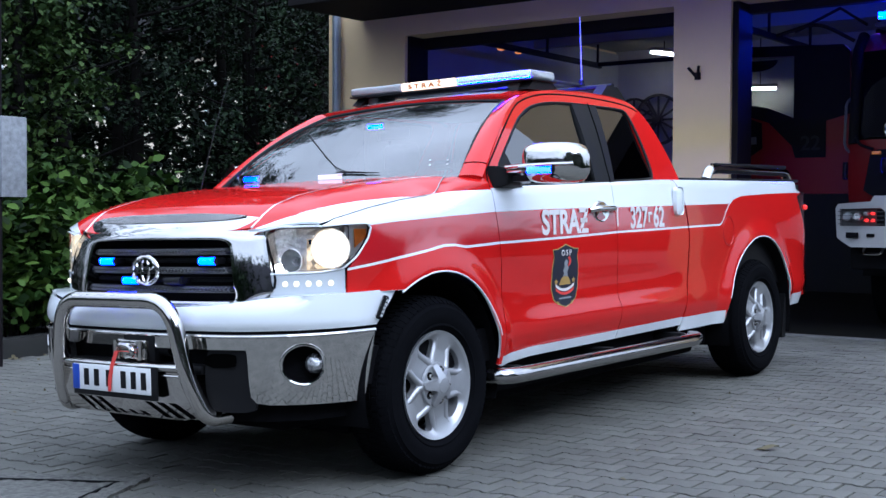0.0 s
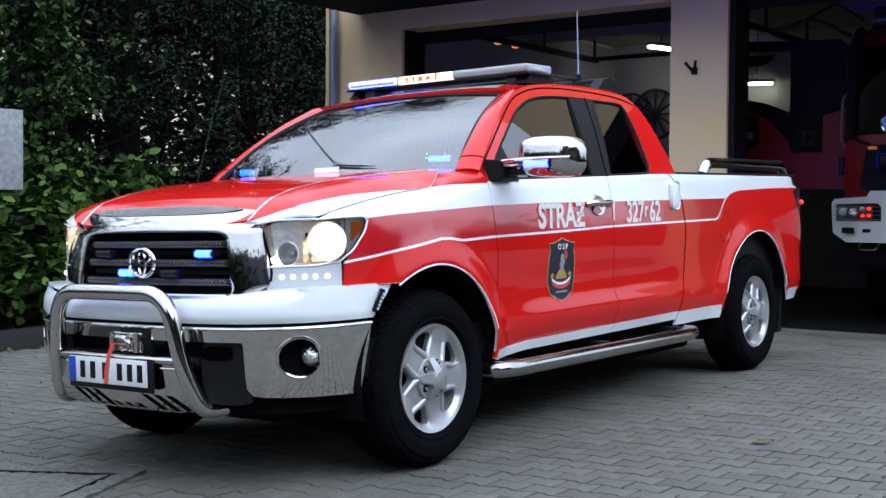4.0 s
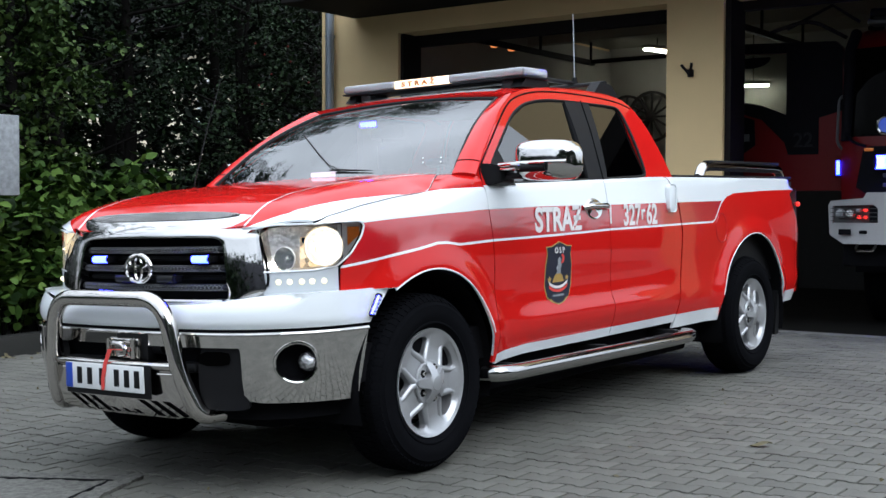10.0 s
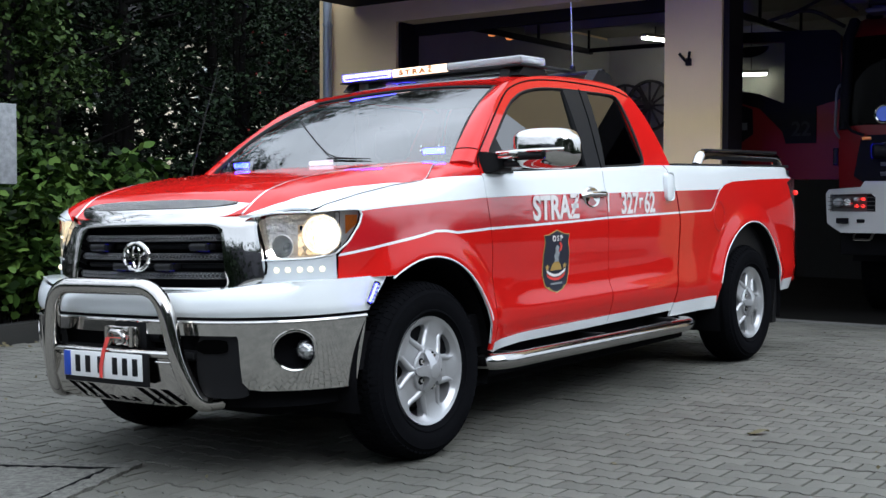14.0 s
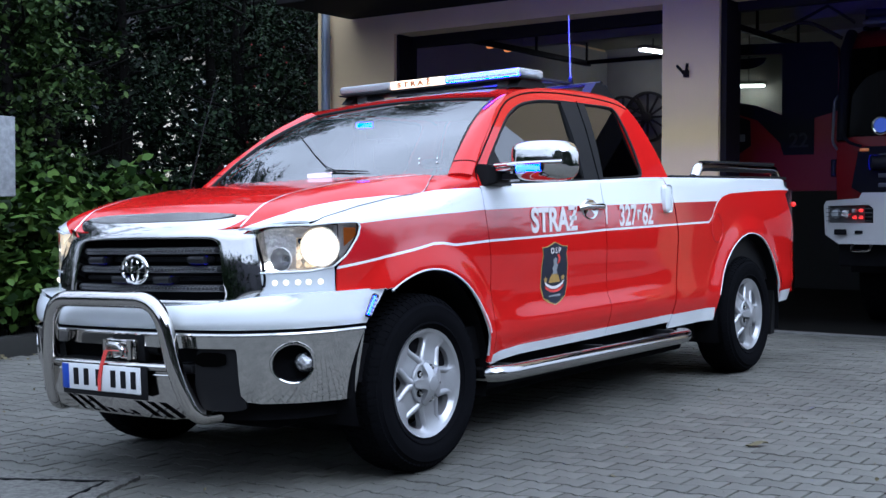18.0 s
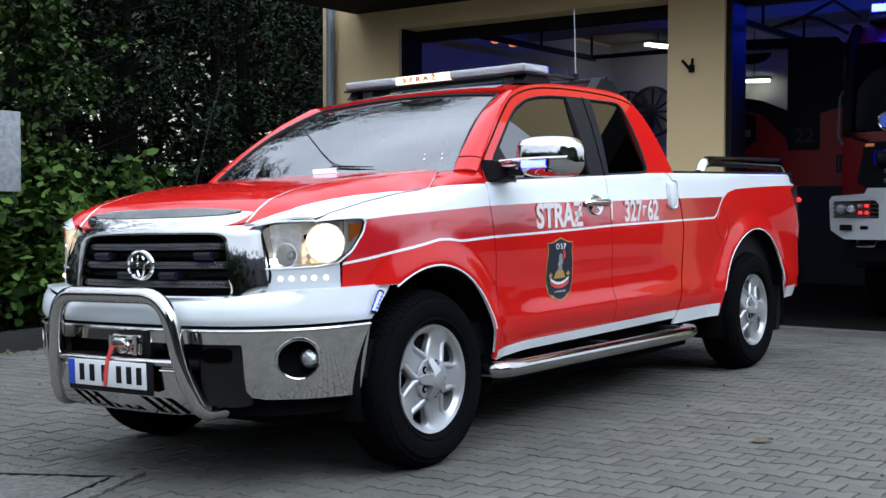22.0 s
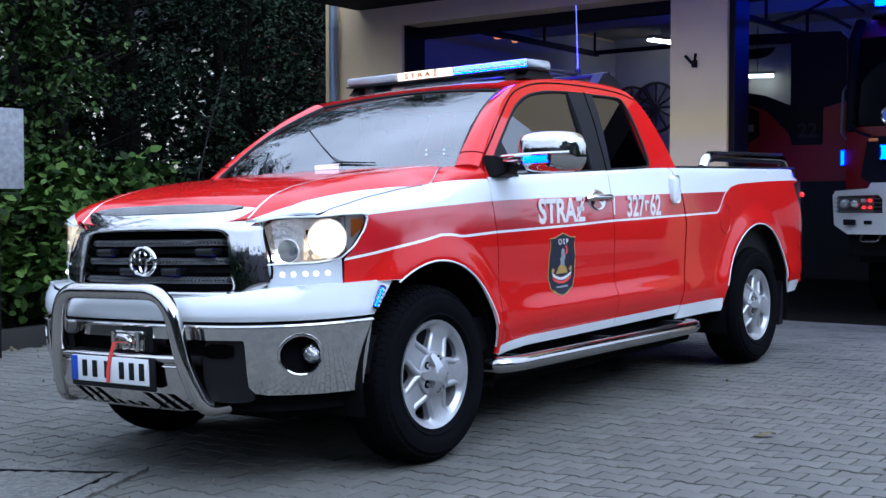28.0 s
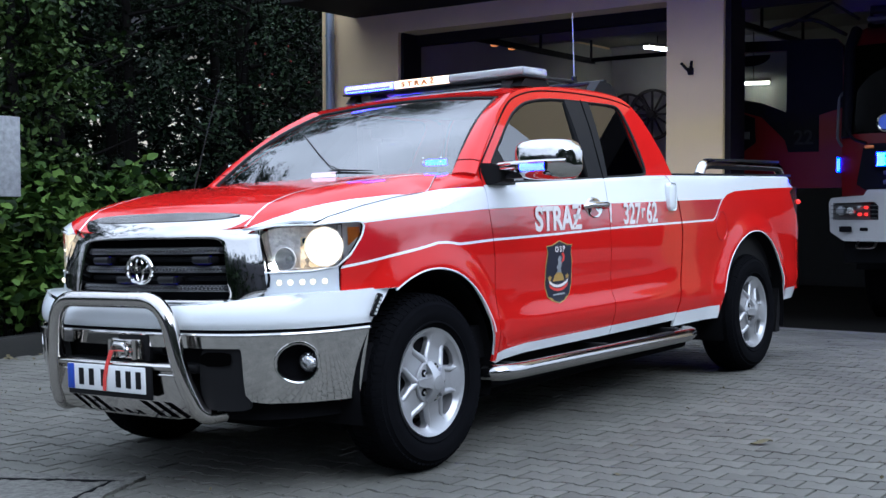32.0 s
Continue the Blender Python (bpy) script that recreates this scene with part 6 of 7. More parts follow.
def drain_pipe():
    p = thing("drain_pipe", Matrix.Translation((FX - 0.09, 6.60, 0)), "grey zinc drainpipe on the ochre wall", "drainpipe")
    part("pipe", tube([(0, 0, -0.1), (0, 0, 4.1)], 0.058, 16), ZINC, p)
    for z in (1.2, 2.4, 3.52):
        part("collar", tube([(0, 0, z), (0, 0, z + 0.035)], 0.066, 16), ZINC, p)
        part("bracket", box(0.03, 0.1, -0.012, 0.012, z, z + 0.03), ZINC, p)


def wall_hook():
    h = thing("wall_hook", Matrix.Translation((FX, 1.44, 2.72)), "dark iron two-armed flag holder on the pillar", "flag holder")
    part("foot", box(-0.04, 0.0, -0.03, 0.03, -0.04, 0.04, 0.008), IRON, h)
    for y, z in ((0.085, 0.09), (-0.04, 0.10)):
        part("socket", tube([(-0.03, 0, -0.02), (-0.08, y, z)], 0.016, 10), IRON, h)


def tube_lamp(x, y, z, length, turn):
    t = thing("ceiling_lamp", Matrix.Translation((x, y, z)) @ Matrix.Rotation(radians(turn), 4, "Z"), "white fluorescent lamp, lit, in the garage", "ceiling lamp", "garage lamps")
    part("housing", box(-0.09, 0.09, -length / 2 - 0.03, length / 2 + 0.03, 0.02, 0.07, 0.01), INCEIL, t)
    for dx in (-0.04, 0.04):
        part("lamp_tube", tube([(dx, -length / 2, 0), (dx, length / 2, 0)], 0.022, 10), TUBE, t)
    part("hanger", tube([(0, 0, 0.07), (0, 0, 4.14 - z)], 0.008, 6), IRON, t)


def door_rails():
    r = thing("door_rail", Matrix.Identity(4), "dark steel overhead door rails with amber warning lamps", "door rail")
    for y in (5.38, 1.95):
        part("rail", box(FX + 0.45, 12.6, y - 0.03, y + 0.03, 3.55, 3.63, 0.004), IRON, r)
        for x in (9.0, 11.0, 12.5):
            part("hanger", box(x, x + 0.03, y - 0.015, y + 0.015, 3.6, 4.15), IRON, r)
    part("spring_shaft", tube([(12.5, 1.9, 3.6), (12.5, 5.4, 3.6)], 0.035, 10), IRON, r)
    for x in (9.9, 10.35):
        part("warning_lamp", box(x, x + 0.09, 5.44, 5.53, 3.55, 3.64, 0.02), mat("amber_glow", (0.6, 0.2, 0.05), 0.4, glow=(1.0, 0.3, 0.08), power=0.5) if x < 10 else bpy.data.materials["amber_glow"], r)


def wagon_wheel(x, y, z, r, label):
    w = thing("wagon_wheel", Matrix.Translation((x, y, z)) @ Matrix.Rotation(radians(90), 4, "Z"), label, "wheel", "wooden wheels")
    part("felloe", lathe([(r * 0.9, -0.03), (r, -0.03), (r, 0.03), (r * 0.9, 0.03), (r * 0.9, -0.03)], 40), WOOD, w)
    part("hub", lathe([(0.001, -0.09), (0.07, -0.08), (0.085, 0), (0.07, 0.08), (0.001, 0.09)], 16), WOOD, w)
    for k in range(12):
        a = math.pi * k / 6
        part("spoke", tube([(0.06 * math.cos(a), 0, 0.06 * math.sin(a)), (r * 0.92 * math.cos(a), 0, r * 0.92 * math.sin(a))], 0.02, 6), WOOD, w)


drain_pipe()
wall_hook()
tube_lamp(14.1, 5.02, 3.93, 0.55, 75)
tube_lamp(14.7, 3.58, 3.31, 0.5, 20)
# lamp added out of sight, only to light the garage
tube_lamp(12.5, -2.0, 3.93, 1.2, 0)
door_rails()
wagon_wheel(14.9, 5.52, 2.90, 0.45, "old dark wooden wagon wheel on the garage wall")
wagon_wheel(14.9, 6.0, 2.88, 0.42, "small old dark wagon wheel on the garage wall")


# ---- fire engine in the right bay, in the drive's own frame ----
# engine paints are darkened: the shade of the bay is put into these colours
FRED = mat("engine_red_shaded", (0.10, 0.003, 0.004), 0.4, 0, 0.08, 2, 200, coat=0.12, spec=0.15)
FWHITE = mat("engine_white_shaded", (0.40, 0.40, 0.41), 0.45, 0, 0.06, 3, 120)


BADGELIT = mat("lit_badge", (0.05, 0.08, 0.3), 0.4, glow=(0.12, 0.22, 1.0), power=0.15)
FBADGE = mat("faint_grey_print", (0.013, 0.013, 0.015), 0.7, 0, 0.2, 8, 90, spec=0.1)
FBLACK = mat("matt_black_panel", (0.005, 0.005, 0.007), 0.7, 0, 0.3, 5, 90, spec=0.06)


def fire_engine():
    eye = Vector((-4.37, -4.277, 1.193))
    corner, size = Vector((6.3, -0.6, 1.0)), 1.19
    spot = eye + size * (TILT @ corner - eye)
    e = thing("fire_engine", Matrix.Translation(spot - size * corner) @ Matrix.Scale(size, 4), "red fire engine with white bumper and open cab door", "fire engine")
    y0, y1 = -3.10, -0.64
    # cab front: lower panel, screen, roof
    prof = [(6.62, 1.02), (6.52, 1.16), (6.48, 1.45), (6.50, 1.75), (6.62, 2.55), (6.80, 2.72), (7.2, 2.78)]
    rows = [[(x + 0.10 * (abs(k) ** 6), (y0 + y1) / 2 + k * (y1 - y0) / 2, z) for k in np.linspace(-1, 1, 21)] for x, z in prof]
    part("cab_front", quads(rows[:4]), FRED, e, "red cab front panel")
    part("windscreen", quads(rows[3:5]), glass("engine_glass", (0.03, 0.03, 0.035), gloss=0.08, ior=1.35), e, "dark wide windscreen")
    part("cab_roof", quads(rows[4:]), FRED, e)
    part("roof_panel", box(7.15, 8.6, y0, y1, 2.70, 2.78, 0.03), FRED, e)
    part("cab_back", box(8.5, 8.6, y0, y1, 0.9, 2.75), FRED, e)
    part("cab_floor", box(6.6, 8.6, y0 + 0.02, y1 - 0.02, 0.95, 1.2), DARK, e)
    for y in (y0 + 0.06, y1 - 0.05):
        part("screen_post", tube([(6.57, y, 1.72), (6.66, y, 2.55), (6.82, y, 2.71)], 0.05, 10), FBLACK, e, "black windscreen post")
    part("hand_rail", tube(bend([(6.62, y1 - 0.02, 1.62), (6.56, y1 + 0.03, 1.70), (6.60, y1 + 0.03, 2.10), (6.68, y1 - 0.02, 2.16)], 0.05), 0.012, 8), GREYP, e, "grey hand rail by the door")
    part("wiper", tube([(6.49, -2.4, 1.80), (6.53, -1.1, 1.95)], 0.012, 6), FBLACK, e)
    part("dash", box(6.6, 6.95, y0 + 0.1, y1 - 0.1, 1.2, 1.78, 0.05), FBLACK, e)
    for y in (-1.2, -2.4):
        part("cab_seat", box(7.4, 7.9, y - 0.28, y + 0.28, 1.2, 2.2, 0.08), FBLACK, e)
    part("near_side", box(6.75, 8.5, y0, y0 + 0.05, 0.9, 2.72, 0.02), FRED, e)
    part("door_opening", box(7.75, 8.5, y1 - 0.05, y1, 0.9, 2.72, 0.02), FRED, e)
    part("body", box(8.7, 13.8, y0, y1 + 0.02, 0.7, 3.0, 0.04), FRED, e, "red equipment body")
    for k in range(3):
        part("shutter", box(8.95 + 1.6 * k, 10.4 + 1.6 * k, y1 + 0.02, y1 + 0.035, 0.95, 2.6, 0.004), ALLOY, e, "silver roller shutter")
    part("chassis", box(6.9, 13.6, y0 + 0.3, y1 - 0.3, 0.55, 0.95), DARK, e)
    # grille and badge
    part("grille_panel", plate(dense([(-0.80, 1.30), (-0.86, 1.62), (-0.93, 1.66), (-2.80, 1.66), (-2.9, 1.62), (-2.95, 1.30), (-2.85, 1.24), (-0.9, 1.24)], 0.1), [], 0.02, lambda u, v, d: (6.47 + d + 0.10 * (abs((u + 1.87) / 1.23) ** 6), u, v)), FBLACK, e, "black lower grille panel")
    for k in range(4):
        part("grille_bar", box(6.455, 6.47, -2.7, -1.05, 1.30 + 0.085 * k, 1.335 + 0.085 * k, 0.006), GREYP, e)
    ring = [(6.465, -1.07 + 0.075 * math.cos(a), 1.84 + 0.075 * math.sin(a)) for a in np.linspace(0, 2 * math.pi, 25)]
    part("badge_disc", tube([(6.472, -1.07, 1.84), (6.478, -1.07, 1.84)], 0.068, 20), BADGELIT, e, "blue-lit badge face")
    part("round_badge", tube(ring, 0.014, 8, cap=False), CHROME, e, "round chrome badge")
    part("marker", box(6.470, 6.50, -0.96, -0.88, 1.615, 1.645, 0.006), AMBER, e, "small amber marker lamp")
    part("marker_arm", tube(bend([(6.52, -0.72, 1.78), (6.47, -0.78, 1.70), (6.46, -0.90, 1.66)], 0.04), 0.014, 8), FBLACK, e)
    # bumper with its lamp cluster
    bl = [(-0.61, 0.88), (-0.59, 1.14), (-0.62, 1.18), (-0.93, 1.20), (-0.96, 1.25), (-2.8, 1.25), (-2.82, 1.20), (-3.12, 1.16), (-3.13, 0.86), (-3.0, 0.80), (-0.75, 0.80)]
    lamp_hole = [(-0.64, 0.985), (-0.64, 1.135), (-1.02, 1.145), (-1.06, 1.11), (-1.06, 0.985)]
    bput = lambda u, v, d: (6.30 + d + 0.10 * (abs((u + 1.87) / 1.27) ** 8), u, v)
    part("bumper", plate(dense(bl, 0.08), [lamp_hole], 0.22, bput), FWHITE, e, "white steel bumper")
    part("lamp_well", box(6.42, 6.44, -1.00, -0.62, 0.96, 1.16), GREYP, e)
    for k in range(4):
        part("lamp_guard", box(6.300, 6.31, -1.05, -0.65, 1.000 + 0.036 * k, 1.006 + 0.036 * k), GREYP, e)
    LAMP_ROW = ((-0.71, 1.065, 0.042, LEDOFF), (-0.80, 1.065, 0.040, FACET), (-0.875, 1.095, 0.022, LEDOFF), (-0.875, 1.035, 0.014, TAILLIT), (-0.93, 1.095, 0.014, TAILLIT), (-0.93, 1.035, 0.014, TAILLIT))
    part("lamp_blank", box(6.33, 6.40, -1.055, -0.975, 0.99, 1.135, 0.01), FBLACK, e)
    for y, z, r, m in LAMP_ROW:
        b = lathe([(0.001, -0.03), (r * 0.8, -0.025), (r, 0.0), (r, 0.03)], 20)
        b.transform(Matrix.Translation((6.37, y, z)) @ Matrix.Rotation(radians(-90), 4, "Z"))
        part("head_lamp", b, m, e)
    part("tow_slot", box(6.296, 6.31, -0.83, -0.72, 0.88, 0.93, 0.006), FBLACK, e)
    part("tow_slot", box(6.296, 6.31, -0.97, -0.90, 0.89, 0.92, 0.006), FBLACK, e)
    part("step", box(6.42, 6.52, -3.0, -0.72, 0.60, 0.80, 0.02), DARK, e)
    part("tow_hook", tube(bend([(6.4, -0.86, 0.80), (6.32, -0.86, 0.74), (6.32, -1.02, 0.74), (6.4, -1.02, 0.80)], 0.04), 0.012, 8), STEEL, e)
    # wheels
    for x in (7.65, 11.6):
        for y, s in ((y1 - 0.18, -1), (y0 + 0.18, 1)):
            w = lathe([(0.25, -0.15), (0.36, -0.16), (0.47, -0.15), (0.51, -0.11), (0.515, 0.11), (0.47, 0.15), (0.25, 0.15)], 40)
            w.transform(Matrix.Translation((x, y, 0.515)))
            wheel = part("wheel", w, TYRE, e, "large black tyre")
            r = lathe([(0.001, -0.02 * s), (0.12, -0.03 * s), (0.25, 0.10 * s)], 24)
            r.transform(Matrix.Translation((x, y, 0.515)))
            part("rim", r, FWHITE, wheel)
        part("arch", quads([[(x + 0.62 * math.cos(a), y, 0.52 + 0.62 * math.sin(a)) for a in np.linspace(0, math.pi, 16)] for y in (y1, y1 - 0.5)]), FBLACK, e)
    # open door, swung forward on the near post
    d = new("cab_door")
    d.parent = e
    d.matrix_local = Matrix.Translation((6.86, y1 + 0.03, 0)) @ Matrix.Rotation(radians(2), 4, "Z")
    tagged(d, "open red cab door with window and dark number panel")
    out = [(0.0, 1.28), (0.02, 1.80), (0.06, 2.60), (0.12, 2.66), (1.06, 2.70), (1.16, 2.62), (1.18, 1.28)]
    win = [(0.58, 2.00), (0.58, 2.58), (1.10, 2.60), (1.12, 2.16), (0.82, 2.10)]
    dput = lambda u, v, t: (t, u, v)
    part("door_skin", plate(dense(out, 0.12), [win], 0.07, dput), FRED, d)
    upper = [(0.27, 1.62), (0.27, 1.96), (0.05, 2.02), (0.06, 2.60), (0.12, 2.66), (1.06, 2.70), (1.165, 2.62), (1.175, 2.10), (1.10, 2.08), (0.85, 2.02), (0.64, 1.88), (0.56, 1.62)]
    part("window_surround", plate(dense(upper, 0.08), [win], 0.004, lambda u, v, t: (-0.008 + t, u, v)), FBLACK, d, "black window surround of the cab door")
    part("door_glass", plate(win, [], 0.006, lambda u, v, t: (0.03 + t, u, v)), glass("door_glass", (0.7, 0.72, 0.7), gloss=0.3), d, "clear door window")
    part("number_panel", plate([(0.28, 1.63), (0.55, 1.63), (0.56, 2.62), (0.30, 2.60), (0.28, 2.0)], [], 0.004, lambda u, v, t: (-0.006 + t, u, v)), FBLACK, d, "dark panel with faint number")
    part("lower_edge", plate([(0.56, 1.96), (0.80, 2.09), (1.12, 2.15), (1.12, 2.06), (0.82, 1.96), (0.62, 1.76), (0.56, 1.70)], [], 0.004, lambda u, v, t: (-0.005 + t, u, v)), FBLACK, d)
    text("door_number", "22", 0.19, FBADGE, d, Matrix.Translation((-0.011, 0.415, 1.75)) @ Matrix.Rotation(radians(-90), 4, "Z") @ Matrix.Rotation(radians(90), 4, "X"), 0.003, 0.001, 1.0, "faint grey number")
    part("door_crest", plate([(0.88, 1.72), (0.89, 1.96), (1.0, 2.0), (1.11, 1.96), (1.12, 1.72), (1.0, 1.64)], [], 0.003, lambda u, v, t: (-0.004 + t, u, v)), FBLACK, d, "dark shield crest")
    part("crest_bar", box(-0.009, -0.005, 0.94, 1.06, 1.76, 1.83), GREYP, d)
    part("sun_visor", plate([(0.95 + 0.20 * math.cos(a), 2.56 + 0.10 * math.sin(a)) for a in np.linspace(math.pi, 2 * math.pi, 14)], [], 0.01, lambda u, v, t: (0.02 + t, u, v)), FBLACK, d)
    arm = part("mirror_arm", tube(bend([(6.70, y1, 2.66), (6.45, y1 + 0.25, 2.82), (6.42, y1 + 0.62, 2.72)], 0.15), 0.018, 8), IRON, e, "dark mirror arm")
    part("mirror_stay", tube([(6.42, y1 + 0.45, 2.74), (6.60, y1 + 0.1, 2.95), (6.75, y1 - 0.1, 2.80)], 0.015, 8), IRON, e)
    # its blue lamps
    part("roof_lamp_base", box(6.75, 6.98, -1.45, -0.80, 2.77, 2.82, 0.02), GREYP, e)
    part("roof_lamp_back", box(6.83, 6.98, -1.42, -0.83, 2.82, 2.92, 0.02), GREYP, e)
    flasher("fire_roof", e, Matrix.Translation((6.78, -1.12, 2.87)) @ Matrix.Rotation(radians(-80), 4, "Z"), 0.56, 0.035, BLUEFAR, "blue roof lamp element")
    part("front_lamp_case", box(6.47, 6.50, -1.18, -1.00, 1.47, 1.56, 0.01), FBLACK, e)
    flasher("fire_front", e, Matrix.Translation((6.44, -1.09, 1.515)) @ Matrix.Rotation(radians(-60), 4, "Z"), 0.20, 0.062, BLUEFAR, "blue front lamp element")
    # added element, not seen itself: throws blue light onto the bay's walls
    part("bay_fill_base", tube([(7.1, y1 - 0.14, 2.775), (7.1, y1 - 0.14, 2.80)], 0.075, 18), FBLACK, e)
    flasher("fire_bay_fill", e, Matrix.Translation((7.1, y1 - 0.14, 2.87)) @ Matrix.Rotation(radians(150), 4, "Z") @ Matrix.Rotation(radians(90), 4, "Y"), 0.13, 0.055, BLUEROOM, "blue element added to light the bay")
    part("corner_lamp_case", box(6.60, 6.63, -0.64, -0.58, 1.40, 1.56, 0.008), FBLACK, e)
    flasher("fire_corner", e, Matrix.Translation((6.58, -0.615, 1.48)) @ Matrix.Rotation(radians(-70), 4, "Z") @ Matrix.Rotation(radians(90), 4, "Y"), 0.13, 0.016, BLUE, "blue corner lamp element")
    return e


fire_engine()


# ---- planting ----
def leaf_material(name, colour, var, rough=0.55):
    m = mat(name, colour, rough, 0, 0.2, 3, 30, spec=0.08)
    n, l = m.node_tree.nodes, m.node_tree.links
    geo = n.new("ShaderNodeNewGeometry")
    mix = n.new("ShaderNodeHueSaturation")
    rng = n.new("ShaderNodeMapRange")
    rng.inputs["To Min"].default_value, rng.inputs["To Max"].default_value = 1 - var, 1 + var
    l.new(geo.outputs["Random Per Island"], rng.inputs["Value"])
    b = n["Principled BSDF"]
    src = b.inputs["Base Color"].links[0].from_socket
    l.new(src, mix.inputs["Color"])
    l.new(rng.outputs[0], mix.inputs["Value"])
    hue = n.new("ShaderNodeMapRange")
    hue.inputs["To Min"].default_value, hue.inputs["To Max"].default_value = 0.515, 0.475
    l.new(geo.outputs["Random Per Island"], hue.inputs["Value"])
    l.new(hue.outputs[0], mix.inputs["Hue"])
    l.new(mix.outputs[0], b.inputs["Base Color"])
    b.inputs["Transmission Weight"].default_value = 0.0
    return m


LEAF_BRIGHT = leaf_material("bramble_leaf", (0.037, 0.074, 0.014), 0.9, 0.5)
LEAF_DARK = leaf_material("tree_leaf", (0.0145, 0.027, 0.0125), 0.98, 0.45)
# LEAF_DEEP and LEAF_BACK: darker leaf copies with deep shade put into the colour
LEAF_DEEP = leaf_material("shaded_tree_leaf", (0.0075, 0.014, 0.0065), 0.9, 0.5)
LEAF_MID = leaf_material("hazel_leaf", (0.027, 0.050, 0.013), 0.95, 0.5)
LEAF_BACK = leaf_material("shaded_thicket_leaf", (0.0065, 0.0125, 0.006), 0.8)
BARK = mat("bark", (0.0065, 0.006, 0.0055), 0.95, 0, 0.3, 8, 60, bump=0.01, spec=0.05)
BERRY = mat("red_berry", (0.22, 0.012, 0.010), 0.5)


def leaves(name, centres, per, spread, size, material, parent, rng, droop=0.35, shape=0.62, label=""):
    """A crown of separate leaves, each a folded blade of six points, scattered round many twig ends."""
    c = np.repeat(np.asarray(centres, float), per, axis=0)
    n = len(c)
    p = c + rng.normal(0, 1, (n, 3)) * spread
    yaw = rng.uniform(0, 2 * np.pi, n)
    tip = rng.normal(-droop, 0.5, n)
    roll = rng.normal(0, 0.6, n)
    s = size * rng.uniform(0.55, 1.25, n)
    d = np.stack([np.cos(yaw) * np.cos(tip), np.sin(yaw) * np.cos(tip), np.sin(tip)], 1)
    side = np.stack([-np.sin(yaw), np.cos(yaw), 0 * yaw], 1)
    up = np.cross(d, side)
    sd = side * np.cos(roll)[:, None] + up * np.sin(roll)[:, None]
    nn = np.cross(d, sd)
    s = s[:, None]
    w = shape * s * 0.5
    pts = np.stack([p, p + d * s * 0.35 + sd * w + nn * s * 0.07, p + d * s * 0.72 + sd * w * 0.75 + nn * s * 0.04, p + d * s, p + d * s * 0.72 - sd * w * 0.75 + nn * s * 0.04, p + d * s * 0.35 - sd * w + nn * s * 0.07], 1).reshape(-1, 3)
    idx = np.arange(n)[:, None] * 6
    faces = np.concatenate([idx + [0, 1, 2, 3], idx + [0, 3, 4, 5]], 0)
    me = bpy.data.meshes.new(name)
    me.vertices.add(len(pts))
    me.vertices.foreach_set("co", pts.ravel())
    me.loops.add(faces.size)
    me.loops.foreach_set("vertex_index", faces.ravel().astype(np.int32))
    me.polygons.add(len(faces))
    me.polygons.foreach_set("loop_start", np.arange(0, faces.size, 4, dtype=np.int32))
    me.update(calc_edges=True)
    me.materials.append(material)
    ob = new(name, me)
    ob.parent = parent
    return tagged(ob, label, kind="stuff" if parent is None else "")


def tree(x, y, h, spread, count, seed, size=0.075, low=0.6, label="dense dark green tree with small leaves", leaf=None):
    leaf = leaf or LEAF_DARK
    rng = np.random.default_rng(seed)
    t = thing("tree", Matrix.Translation((x, y, ground_z(x, y))), label, "tree", "trees behind the drive")
    trunk = tube([(0, 0, -0.2), (0.06, 0.03, h * 0.3), (-0.05, 0.05, h * 0.62), (0.03, 0, h * 0.95)], [0.11, 0.09, 0.05, 0.015], 10)
    part("trunk", trunk, BARK, t)
    ends = []
    limbs = bmesh.new()
    for k in range(16):
        z = low + (h * 0.85 - low) * (k + rng.uniform(0, 1)) / 16
        a = rng.uniform(0, 2 * np.pi)
        r = spread * (0.55 + 0.5 * math.sin(math.pi * min((z / h) * 0.85 + 0.15, 1))) * rng.uniform(0.75, 1.15)
        tip = Vector((r * math.cos(a), r * math.sin(a), z + r * 0.35))
        mid = Vector((r * 0.5 * math.cos(a + 0.2), r * 0.5 * math.sin(a + 0.2), z + r * 0.12))
        tube([(0, 0, z), mid, tip], [0.035, 0.02, 0.006], 6, limbs)
        for _ in range(count):
            f = rng.uniform(0.0, 1.1)
            q = Vector((0, 0, z)).lerp(tip, f) + Vector(rng.normal(0, 0.28 * spread, 3))
            ends.append(q)
    tagged(part("limb_work", limbs, BARK, t), kind="stuff")
    leaves("crown", ends, 40, (0.13, 0.13, 0.06), size, leaf, t, rng)
    return t


